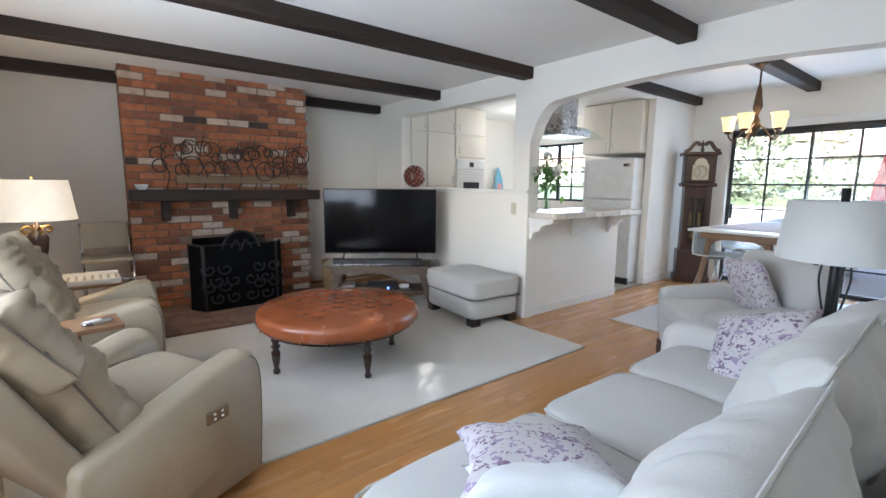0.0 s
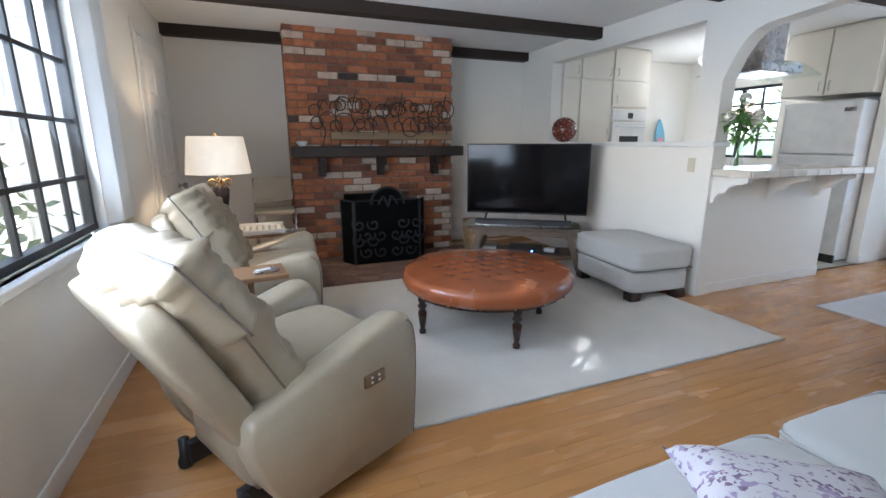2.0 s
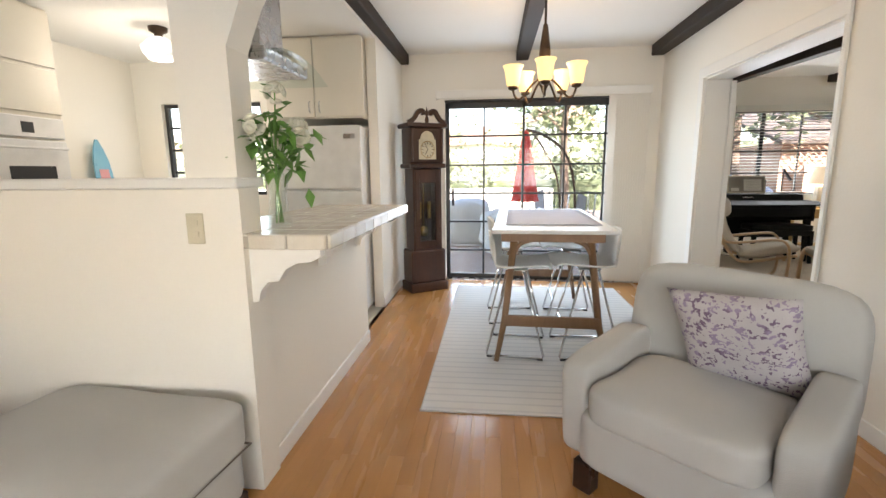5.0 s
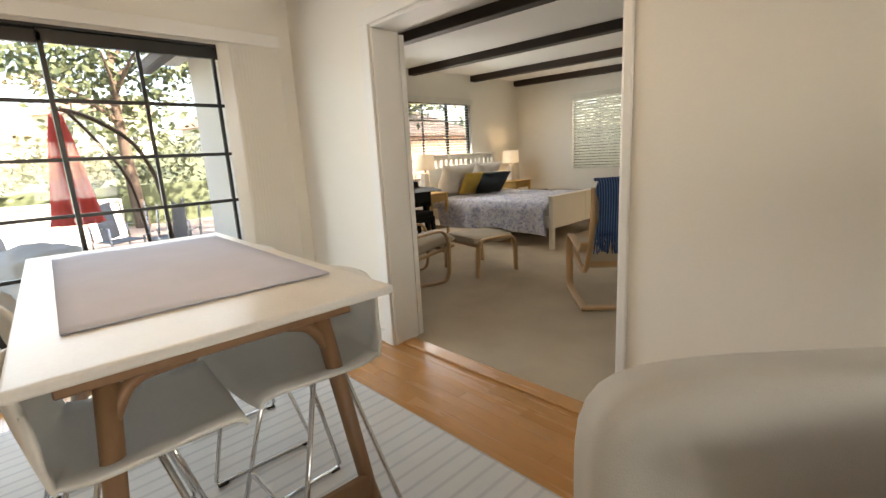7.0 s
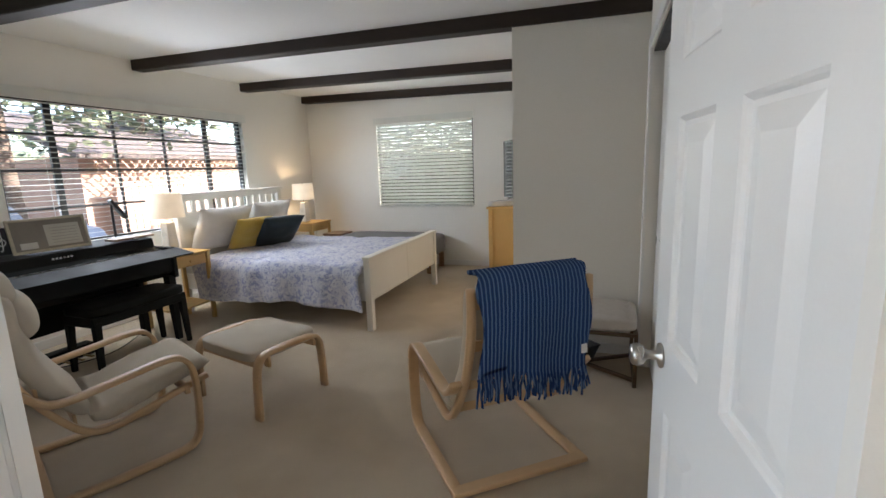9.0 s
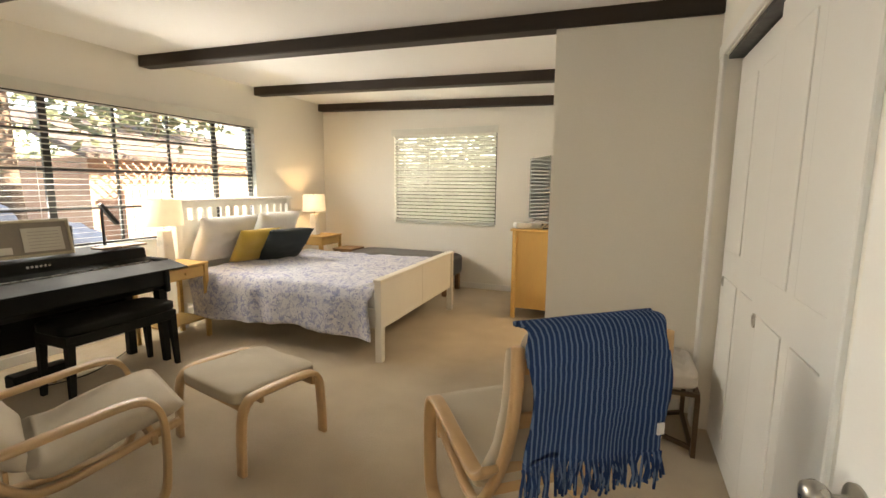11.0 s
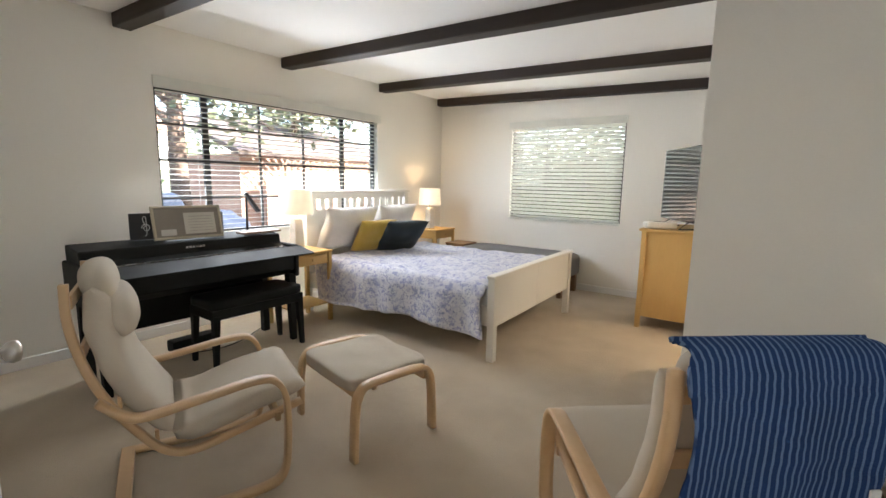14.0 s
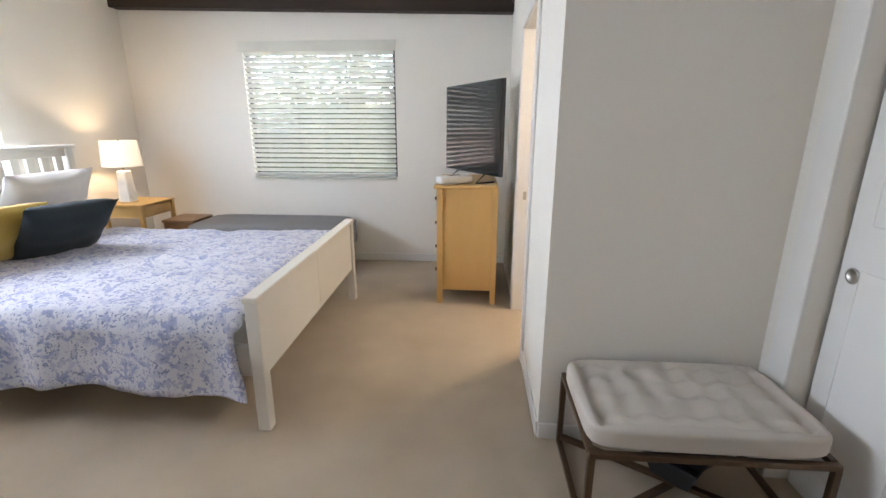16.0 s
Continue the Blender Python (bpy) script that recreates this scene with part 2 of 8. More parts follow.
def tube(points, r, seg=8, closed=False, bm=None, flat=None, taper=None):
    """A round bar along points, or one of a flat section (half width across, half thickness) where flat is given."""
    b = bmesh.new()
    pts = [Vector(p) for p in points]
    n = len(pts)
    rings = []
    side = None
    for i, p in enumerate(pts):
        if closed:
            d = pts[(i + 1) % n] - pts[i - 1]
        else:
            d = pts[min(i + 1, n - 1)] - pts[max(i - 1, 0)]
        d.normalize()
        if side is None:
            up = Vector((0, 0, 1)) if abs(d.z) < 0.9 else Vector((0, 1, 0))
            side = d.cross(up).normalized()
        else:
            side = (side - d * side.dot(d)).normalized()
        top = side.cross(d)
        k = taper[i] if taper else 1.0
        if flat:
            ring = [b.verts.new(p + side * (sx * flat[0] * k) + top * (sy * flat[1] * k)) for sx, sy in ((-1, -1), (1, -1), (1, 1), (-1, 1))]
        else:
            ring = [b.verts.new(p + side * (r * k * math.cos(2 * math.pi * j / seg)) + top * (r * k * math.sin(2 * math.pi * j / seg))) for j in range(seg)]
        rings.append(ring)
    m = len(rings[0])
    for i in range(n if closed else n - 1):
        a, c = rings[i], rings[(i + 1) % n]
        for j in range(m):
            b.faces.new((a[j], a[(j + 1) % m], c[(j + 1) % m], c[j]))
    if not closed:
        b.faces.new(rings[0][::-1]), b.faces.new(rings[-1])
    bmesh.ops.recalc_face_normals(b, faces=b.faces[:])
    return merge(bm, b)


def strap(points, axis, width, thick, bm=None, bevel=0.004):
    """A bent flat board: a path in the plane across axis (a unit vector), as wide as width along axis."""
    b = bmesh.new()
    ax = Vector(axis)
    pts = [Vector(p) for p in points]
    n = len(pts)
    rings = []
    for i, p in enumerate(pts):
        d = (pts[min(i + 1, n - 1)] - pts[max(i - 1, 0)]).normalized()
        up = ax.cross(d)
        rings.append([b.verts.new(p + ax * (sx * width / 2) + up * (sy * thick / 2)) for sx, sy in ((-1, -1), (1, -1), (1, 1), (-1, 1))])
    for a, c in zip(rings, rings[1:]):
        for j in range(4):
            b.faces.new((a[j], a[(j + 1) % 4], c[(j + 1) % 4], c[j]))
    b.faces.new(rings[0][::-1]), b.faces.new(rings[-1])
    bmesh.ops.recalc_face_normals(b, faces=b.faces[:])
    if bevel:
        long = [e for e in b.edges if abs((e.verts[0].co - e.verts[1].co).normalized().dot(ax)) < 0.3 and len(e.link_faces) == 2 and e.link_faces[0].normal.dot(e.link_faces[1].normal) < 0.6]
        bmesh.ops.bevel(b, geom=long, offset=bevel, segments=1, affect="EDGES")
    return merge(bm, b)


def arc(points, steps=6):
    """A smooth line through points."""
    p = [Vector(q) for q in points]
    out = []
    for i in range(len(p) - 1):
        a, b2, c, d = p[max(i - 1, 0)], p[i], p[i + 1], p[min(i + 2, len(p) - 1)]
        for k in range(steps):
            t = k / steps
            out.append(0.5 * ((2 * b2) + (c - a) * t + (2 * a - 5 * b2 + 4 * c - d) * t * t + (3 * b2 - a - 3 * c + d) * t ** 3))
    return out + [p[-1]]


def thicken(b, t):
    """Gives an open sheet its thickness, along its normals."""
    b.normal_update()
    twin = {v: b.verts.new(v.co - v.normal * t) for v in b.verts[:]}
    rim = [e for e in b.edges if len(e.link_faces) == 1]
    for f in b.faces[:]:
        b.faces.new([twin[v] for v in reversed(f.verts)])
    for e in rim:
        p, q = e.verts
        b.faces.new((p, q, twin[q], twin[p]))
    bmesh.ops.recalc_face_normals(b, faces=b.faces[:])
    return b


def soft(sx, sy, sz, p=5.0, n=9, wrinkle=0.0, freq=6.0, sag=0.0, bm=None, m=None, crown=0.0, seed=0.0):
    """A stuffed block: a cube swollen to rounded edges, with a few folds."""
    b = bmesh.new()
    bmesh.ops.create_cube(b, size=2)
    bmesh.ops.subdivide_edges(b, edges=b.edges[:], cuts=n, use_grid_fill=True)
    for v in b.verts:
        u = v.co
        s = (abs(u.x) ** p + abs(u.y) ** p + abs(u.z) ** p) ** (1 / p)
        q = u / s
        w = Vector((q.x * sx / 2, q.y * sy / 2, q.z * sz / 2))
        k = max(0, 1 - q.x * q.x) * max(0, 1 - q.y * q.y)
        w.z += (crown if q.z > 0 else -crown * 0.2) * k - sag * k
        if wrinkle:
            w += q * wrinkle * noise.noise(Vector((w.x, w.y, w.z)) * freq + Vector((seed, seed, seed)))
            w += q * wrinkle * 0.5 * noise.noise(Vector((w.x, w.y, w.z)) * freq * 2.7 + Vector((seed, 0, 3)))
        v.co = w
    return merge(bm, b, m)


def pillow(w, h, t, n=16, bm=None, m=None, wrinkle=0.008, seed=0.0, pinch=0.07, even=4, power=0.55, gather=0.0):
    """A scatter cushion that stands in the xz plane, its faces to -y and +y."""
    b = bmesh.new()
    grid = {}
    for s in (-1, 1):
        for i in range(n + 1):
            for j in range(n + 1):
                u, v = 2 * i / n - 1, 2 * j / n - 1
                edge = abs(u) > 0.999 or abs(v) > 0.999
                if edge and s == 1:
                    grid[(s, i, j)] = grid[(-1, i, j)]
                    continue
                x = u * w / 2 * (1 - pinch * (1 - v * v))
                z = v * h / 2 * (1 - pinch * (1 - u * u))
                d = t / 2 * ((1 - abs(u) ** even) * (1 - abs(v) ** even)) ** power
                if not edge:
                    d += wrinkle * noise.noise(Vector((x * 9 + seed, z * 9, s * 3))) + wrinkle * 0.35 * noise.noise(Vector((x * 30 + seed, z * 11, s * 5)))
                    for p, q, k in ((u, z, 1), (v, x, 2)):
                        e = max(0.0, (abs(p) - 0.45) / 0.55)
                        d += gather * 4 * e * (1 - e) * noise.noise(Vector((q * 26 + seed, k * 7 + math.copysign(3, p), s * 2.5)))
                grid[(s, i, j)] = b.verts.new((x, s * d, z))
    for s in (-1, 1):
        for i in range(n):
            for j in range(n):
                f = [grid[(s, i, j)], grid[(s, i + 1, j)], grid[(s, i + 1, j + 1)], grid[(s, i, j + 1)]]
                b.faces.new(f if s == -1 else f[::-1])
    return merge(bm, b, m)


def slab(cuts_a, cuts_b, lo, hi, holes, axis):
    """A wall across axis ('x' or 'y') from lo to hi, cut in a grid along the other level axis and z, less its holes (a0, a1, z0, z1)."""
    for a0, a1, z0, z1 in holes:
        cuts_a, cuts_b = cuts_a + [a0, a1], cuts_b + [z0, z1]
    amin, amax, bmin, bmax = min(cuts_a[:2]), max(cuts_a[:2]), min(cuts_b[:2]), max(cuts_b[:2])
    A = sorted({round(min(max(c, amin), amax), 4) for c in cuts_a})
    Z = sorted({round(min(max(c, bmin), bmax), 4) for c in cuts_b})

    def full(i, j):
        if not (0 <= i < len(A) - 1 and 0 <= j < len(Z) - 1):
            return False
        a, z = (A[i] + A[i + 1]) / 2, (Z[j] + Z[j + 1]) / 2
        return not any(h[0] < a < h[1] and h[2] < z < h[3] for h in holes)
    b = bmesh.new()

    def v(a, d, z):
        return b.verts.new((d, a, z) if axis == "x" else (a, d, z))
    for i in range(len(A) - 1):
        for j in range(len(Z) - 1):
            if not full(i, j):
                continue
            a0, a1, z0, z1 = A[i], A[i + 1], Z[j], Z[j + 1]
            for d in (lo, hi):
                b.faces.new((v(a0, d, z0), v(a1, d, z0), v(a1, d, z1), v(a0, d, z1)))
            if not full(i - 1, j):
                b.faces.new((v(a0, lo, z0), v(a0, hi, z0), v(a0, hi, z1), v(a0, lo, z1)))
            if not full(i + 1, j):
                b.faces.new((v(a1, lo, z0), v(a1, hi, z0), v(a1, hi, z1), v(a1, lo, z1)))
            if not full(i, j - 1):
                b.faces.new((v(a0, lo, z0), v(a1, lo, z0), v(a1, hi, z0), v(a0, hi, z0)))
            if not full(i, j + 1):
                b.faces.new((v(a0, lo, z1), v(a1, lo, z1), v(a1, hi, z1), v(a0, hi, z1)))
    bmesh.ops.remove_doubles(b, verts=b.verts[:], dist=0.0005)
    bmesh.ops.recalc_face_normals(b, faces=b.faces[:])
    return b


# ---- structure ----
LIV_C, DIN_C, BED_C = 2.37, 2.555, 2.61
structure("wall_west", slab([-1.0, 5.95], [0, 2.75], -0.76, -0.61, [(0.35, 3.28, 0.81, 1.95)], "x"), PAINT, "cream painted living room wall with the large window", "wall")
structure("wall_north", slab([-0.76, 6.60], [0, 2.75], 5.80, 5.95, [], "y"), PAINT, "cream painted wall behind the brick fireplace", "wall")
structure("wall_south_living", slab([-0.76, 3.46], [0, 2.75], -1.0, -0.85, [], "y"), PAINT, "cream painted wall behind the sofa", "wall")
structure("wall_return", slab([-1.0, 0.05], [0, 2.75], 3.46, 3.60, [], "x"), PAINT, "cream painted return wall", "wall")
structure("wall_kitchen_partition", slab([2.94, 5.80], [0, 2.75], 3.46, 3.60, [(3.14, 5.14, 1.22, 2.17)], "x"), PAINT, "painted half wall with a pass-through to the kitchen", "wall")
b = bmesh.new()
N = 40
rows = []
for i in range(N + 1):
    y = 0.25 + (2.94 - 0.25) * i / N
    u = abs(y - 1.595) / 1.345
    z = 2.10 - 0.09 * u * u - 0.30 * max(0, (u - 0.78) / 0.22) ** 2.6
    rows.append([b.verts.new((x, y, zz)) for x in (3.46, 3.60) for zz in (z, 2.75)])
for p, q in zip(rows, rows[1:]):
    for k, l in ((0, 1), (1, 3), (3, 2), (2, 0)):
        b.faces.new((p[k], p[l], q[l], q[k]))
bmesh.ops.recalc_face_normals(b, faces=b.faces[:])
structure("wall_arch", b, PAINT, "broad plastered arch between living and dining rooms", "wall")
structure("wall_bar", box(3.60, 2.96, 0, 5.10, 3.10, 1.0), PAINT, "painted wall under the tiled breakfast bar", "wall")
structure("wall_dining_north", slab([5.96, 7.25], [0, 2.75], 3.05, 3.14, [], "y"), PAINT, "cream painted wall behind the tall clock", "wall")
structure("wall_dining_east", slab([0.05, 3.14], [0, 2.75], 7.10, 7.25, [(0.42, 2.57, 0, 2.06)], "x"), PAINT, "cream painted wall with the sliding glass door", "wall")
structure("wall_kitchen_east", slab([3.14, 5.80], [0, 2.75], 6.45, 6.60, [(4.40, 5.50, 1.05, 2.0)], "x"), PAINT, "kitchen wall with a window", "wall")
structure("wall_bedroom_north", slab([3.46, 9.55], [0, 2.75], 0.05, 0.25, [(4.54, 6.10, 0, 2.03)], "y"), PAINT, "cream painted wall with the double doorway", "wall")
structure("wall_bedroom_east", slab([-5.81, 0.05], [0, 2.75], 9.40, 9.55, [(-4.25, -1.63, 0.86, 2.14)], "x"), PAINT, "off-white bedroom wall with the wide window", "wall")
structure("wall_bedroom_south", slab([3.9, 9.55], [0, 2.75], -5.81, -5.66, [(6.66, 8.18, 0.90, 2.14)], "y"), PAINT, "off-white bedroom wall with a blind-covered window", "wall")
structure("wall_bedroom_west", slab([-2.87, 0.05], [0, 2.75], 4.50, 4.62, [(-2.69, -1.08, 0, 2.12)], "x"), PAINT, "off-white bedroom wall with the closet", "wall")
structure("wall_bath_north", slab([3.9, 5.54], [0, 2.75], -2.99, -2.87, [], "y"), PAINT, "off-white wall behind the tufted bench", "wall")
structure("wall_bath_east", slab([-5.66, -2.99], [0, 2.75], 5.42, 5.54, [(-4.40, -3.62, 0, 2.05)], "x"), PAINT, "off-white wall with the bathroom doorway", "wall")
structure("wall_closet_back", slab([-2.87, 0.05], [0, 2.75], 3.78, 3.90, [], "x"), PAINT, "closet back wall", "wall")
structure("wall_bath_west", slab([-5.81, -2.99], [0, 2.75], 3.78, 3.90, [], "x"), PAINT, "bathroom wall", "wall")
structure("ceiling_living", box(-0.61, -0.85, LIV_C, 3.46, 5.80, LIV_C + 0.2), CEIL, "white living room ceiling", "ceiling")
structure("ceiling_dining", box(3.60, 0.25, DIN_C, 7.10, 3.05, DIN_C + 0.2), CEIL, "white dining room ceiling", "ceiling")
structure("ceiling_kitchen", box(3.60, 3.055, 2.42, 6.45, 5.80, 2.78), CEIL, "white kitchen ceiling", "ceiling")
FALL = 0.026                          # the bedroom ceiling falls towards the closet


def sloped(b):
    """Tips a mesh under the bedroom's sloping ceiling."""
    for v in b.verts:
        v.co.z -= FALL * (9.40 - v.co.x)
    return b


structure("ceiling_bedroom", sloped(box(3.90, -5.66, BED_C, 9.40, 0.05, BED_C + 0.2)), CEIL, "white bedroom ceiling", "ceiling")
# Out-of-view slab, added to keep the sun off the rooms.
structure("roof", box(-0.85, -6.2, 2.81, 9.9, 6.4, 2.95), STUCCO, "unseen flat roof slab added to shade the rooms", "roof")
structure("floor", slab([-0.76, 7.25], [-0.85, 5.80], -0.12, -0.012, [(3.60, 6.45, 3.10, 5.80), (3.60, 7.25, -0.85, 0.15)], "y"), OAK, "oak sub-floor", "floor").matrix_basis = Matrix(((1, 0, 0, 0), (0, 0, 1, 0), (0, 1, 0, 0), (0, 0, 0, 1)))
structure("floor_kitchen", box(3.60, 3.03, -0.12, 6.45, 5.80, 0.0), LINO, "pale sheet floor of the kitchen", "floor")
structure("carpet", box(3.90, -5.66, -0.12, 9.40, 0.15, 0.008), CARPET, "beige wall-to-wall carpet", "carpet")
structure("ground", box(-400, -400, -0.6, 400, 400, -0.25), GROUND, "dry ground around the house", "ground")


def beam(x0, x1, y, z0, z1, w=0.13, slope=False):
    bm = box(x0, y - w / 2, z0, x1, y + w / 2, z1, 0.008)
    if slope:
        sloped(bm)
    return tagged(part("ceiling_beam", bm, DARKWOOD), "dark-stained wooden ceiling beam", "beam", "ceiling beams", "structure")


for y in (5.73, 4.37, 2.99, 1.58, 0.2):
    beam(-0.61, 3.46, y, LIV_C - 0.10, LIV_C + 0.01)
for y in (3.03, 1.72, 0.32):
    beam(3.60, 7.10, y, DIN_C - 0.105, DIN_C + 0.01)
for y in (-0.05, -1.44, -2.91, -4.34, -5.60):
    beam(4.62 if y > -3.0 else 5.54, 9.40, y, BED_C - 0.10, BED_C + 0.01, slope=True)


def tmp_mesh(b):
    """A mesh datablock from b, to be joined into another."""
    me = bpy.data.meshes.new("leaf")
    b.to_mesh(me)
    b.free()
    return me
# ---- living room ----
LEATHER = mat("greige_leather", (0.35, 0.295, 0.205), (0.29, 0.24, 0.162), rough=0.34, scale=5, fine=150, bump=0.25, depth=0.002)
PIPING = mat("dark_seam", (0.16, 0.13, 0.10), rough=0.6)
LINEN = mat("off_white_upholstery", (0.53, 0.515, 0.48), (0.485, 0.47, 0.435), rough=0.9, scale=3, fine=300, bump=0.5, depth=0.002, sheen=0.2, spec=0.2)
FLORAL = pattern(mat("floral_linen", (0.58, 0.54, 0.54), rough=0.9, fine=300, bump=0.4, spec=0.2), (0.19, 0.13, 0.19), "blotch", 36, 0.76, 0.69, (0.33, 0.26, 0.36))
TAN = mat("cognac_leather", (0.33, 0.10, 0.034), (0.22, 0.06, 0.02), rough=0.24, scale=4, fine=120, bump=0.15, depth=0.002, spec=0.5)
EBONY = mat("ebonised_wood", (0.018, 0.012, 0.010), (0.05, 0.024, 0.015), rough=0.3, scale=9, fine=60)
BRASS = mat("antique_brass", (0.42, 0.28, 0.11), (0.25, 0.16, 0.06), rough=0.35, metal=1.0, scale=30)
SCREEN = mat("black_glass_screen", (0.004, 0.004, 0.005), rough=0.09, rvar=0.01, scale=3, bump=0, spec=0.25)
PLASTIC = mat("black_plastic", (0.02, 0.02, 0.022), rough=0.5, scale=30)
GREYWOOD = mat("weathered_wood", (0.17, 0.12, 0.08), (0.10, 0.07, 0.047), rough=0.55, scale=6, fine=50, bump=0.2, stretch=(0.2, 1, 1))
BROWNWOOD = mat("walnut_top", (0.27, 0.15, 0.07), (0.17, 0.09, 0.04), rough=0.4, scale=5, fine=50, bump=0.1, stretch=(0.2, 1, 1))
SHADE = glow("warm_lampshade", (1.0, 0.74, 0.46), 0.06, (0.75, 0.68, 0.56))
SHADE_OFF = mat("unlit_lampshade", (0.62, 0.62, 0.60), (0.57, 0.57, 0.55), rough=0.9, fine=300, bump=0.3)
MOSAIC = mat("mosaic_red_glass", (0.22, 0.045, 0.03), (0.06, 0.02, 0.015), rough=0.2, scale=45, fine=90)
CLEAR = glass("clear_glass", (0.96, 0.98, 0.97))
LEAF = mat("leaf_green", (0.14, 0.30, 0.06), (0.07, 0.18, 0.03), rough=0.5, scale=12)
PETAL = mat("cream_petal", (0.72, 0.70, 0.58), rough=0.7, scale=20)
BEIGE = mat("beige_vinyl", (0.50, 0.45, 0.35), rough=0.55, scale=6)
STEEL = mat("brushed_steel", (0.55, 0.55, 0.56), rough=0.28, metal=1.0, scale=20, bump=0.05)
WHITEPL = mat("white_plastic", (0.78, 0.78, 0.77), rough=0.35, scale=8, bump=0.02)
IVORYPL = mat("ivory_plastic", (0.62, 0.57, 0.43), rough=0.4, scale=8)


def turned(profile, mtl, parent, x, y, z0=0.0, name="leg", seg=14):
    ob = part(name, lathe([(r, z + z0) for r, z in profile], seg), mtl, parent, "", True)
    ob.location = (x, y, 0)
    return ob


# round tufted ottoman
ott = thing("round_ottoman", pose(1.565, 3.06, 0.012), "round cognac leather tufted ottoman on turned dark legs", "ottoman")
b = bmesh.new()
R, NR, NA = 0.575, 46, 112
tufts = [(0.13 * (i + 0.5 * (j % 2)), 0.115 * j) for i in range(-3, 4) for j in range(-3, 4) if math.hypot(0.13 * (i + 0.5 * (j % 2)), 0.115 * j) < 0.36]
rings = []
for k in range(NR + 10):
    ring = []
    for a in range(NA):
        th = 2 * math.pi * a / NA
        if k < NR:
            u = k / (NR - 1)
            r = R * (0.02 + 0.93 * u)
            z = 0.435 - 0.022 * u ** 3
            x, y = r * math.cos(th), r * math.sin(th)
            for tx, ty in tufts:
                d2 = (x - tx) ** 2 + (y - ty) ** 2
                z -= 0.012 * math.exp(-d2 / 0.0005) + 0.004 * math.exp(-d2 / 0.0025)
        else:
            s = (k - NR + 1) / 10
            ang = s * math.pi * 0.9
            r = R * 0.95 + 0.042 * math.sin(ang) - 0.012 * s
            z = 0.413 - 0.065 * (1 - math.cos(ang)) * 0.8 - 0.012 * s
            x, y = r * math.cos(th), r * math.sin(th)
        ring.append(b.verts.new((x, y, z + 0.0025 * noise.noise(Vector((x * 9, y * 9, z * 9))))))
    rings.append(ring)
for p, q in zip(rings, rings[1:]):
    for a in range(NA):
        b.faces.new((p[a], p[(a + 1) % NA], q[(a + 1) % NA], q[a]))
b.faces.new(rings[0]), b.faces.new(rings[-1][::-1])
bmesh.ops.recalc_face_normals(b, faces=b.faces[:])
seat = part("top", b, TAN, ott, "", True)
for tx, ty in tufts:
    z = 0.418 - 0.022 * (math.hypot(tx, ty) / 0.55) ** 3
    part("button", lathe([(0.011, z - 0.004), (0.012, z), (0.008, z + 0.005), (0.002, z + 0.007)], 10), TAN, ott, "", True)
for i in range(18):
    a = 2 * math.pi * i / 18
    s = part("nail_head", lathe([(0.0075, -0.002), (0.007, 0.002), (0.003, 0.005)], 8), BRASS, ott, "brass nail head", True)
    s.matrix_basis = Matrix.Rotation(a, 4, "Z") @ Matrix.Translation((R * 0.95 + 0.022, 0, 0.310)) @ Matrix.Rotation(math.pi / 2, 4, "Y")
part("seat_frame", lathe([(0.50, 0.27), (0.53, 0.28), (0.53, 0.30)], 40), EBONY, ott)
LEGP = [(0.012, 0), (0.022, 0.005), (0.024, 0.025), (0.015, 0.04), (0.019, 0.06), (0.027, 0.11), (0.030, 0.155), (0.018, 0.175), (0.030, 0.19), (0.032, 0.20), (0.018, 0.213), (0.029, 0.235), (0.030, 0.245), (0.02, 0.26), (0.030, 0.272), (0.030, 0.30)]
for x, y in ((-0.01, -0.44), (-0.475, -0.01), (0.565 - 0.12, 0.0), (0.03, 0.44)):
    turned(LEGP, EBONY, ott, x, y)

# square storage ottoman
so = thing("storage_ottoman", pose(3.13, 3.36, 0.0, 0, 0, -5), "off-white upholstered square ottoman with dark block feet beside the half wall", "ottoman")
part("body", soft(0.56, 0.80, 0.19, p=12, n=8, bm=None, m=Matrix.Translation((0, 0, 0.165))), LINEN, so, "", True)
part("lid", soft(0.60, 0.84, 0.19, p=9, n=10, crown=0.02, wrinkle=0.004, freq=5, m=Matrix.Translation((0, 0, 0.352))), LINEN, so, "", True)
part("seam", tube([(-0.285, -0.405, 0.262), (0.285, -0.405, 0.262), (0.285, 0.405, 0.262), (-0.285, 0.405, 0.262)], 0.005, 6, True), PIPING, so)
for x in (-0.22, 0.22):
    for y in (-0.34, 0.34):
        part("foot", box(x - 0.05, y - 0.05, 0, x + 0.05, y + 0.05, 0.075, 0.006), EBONY, so)


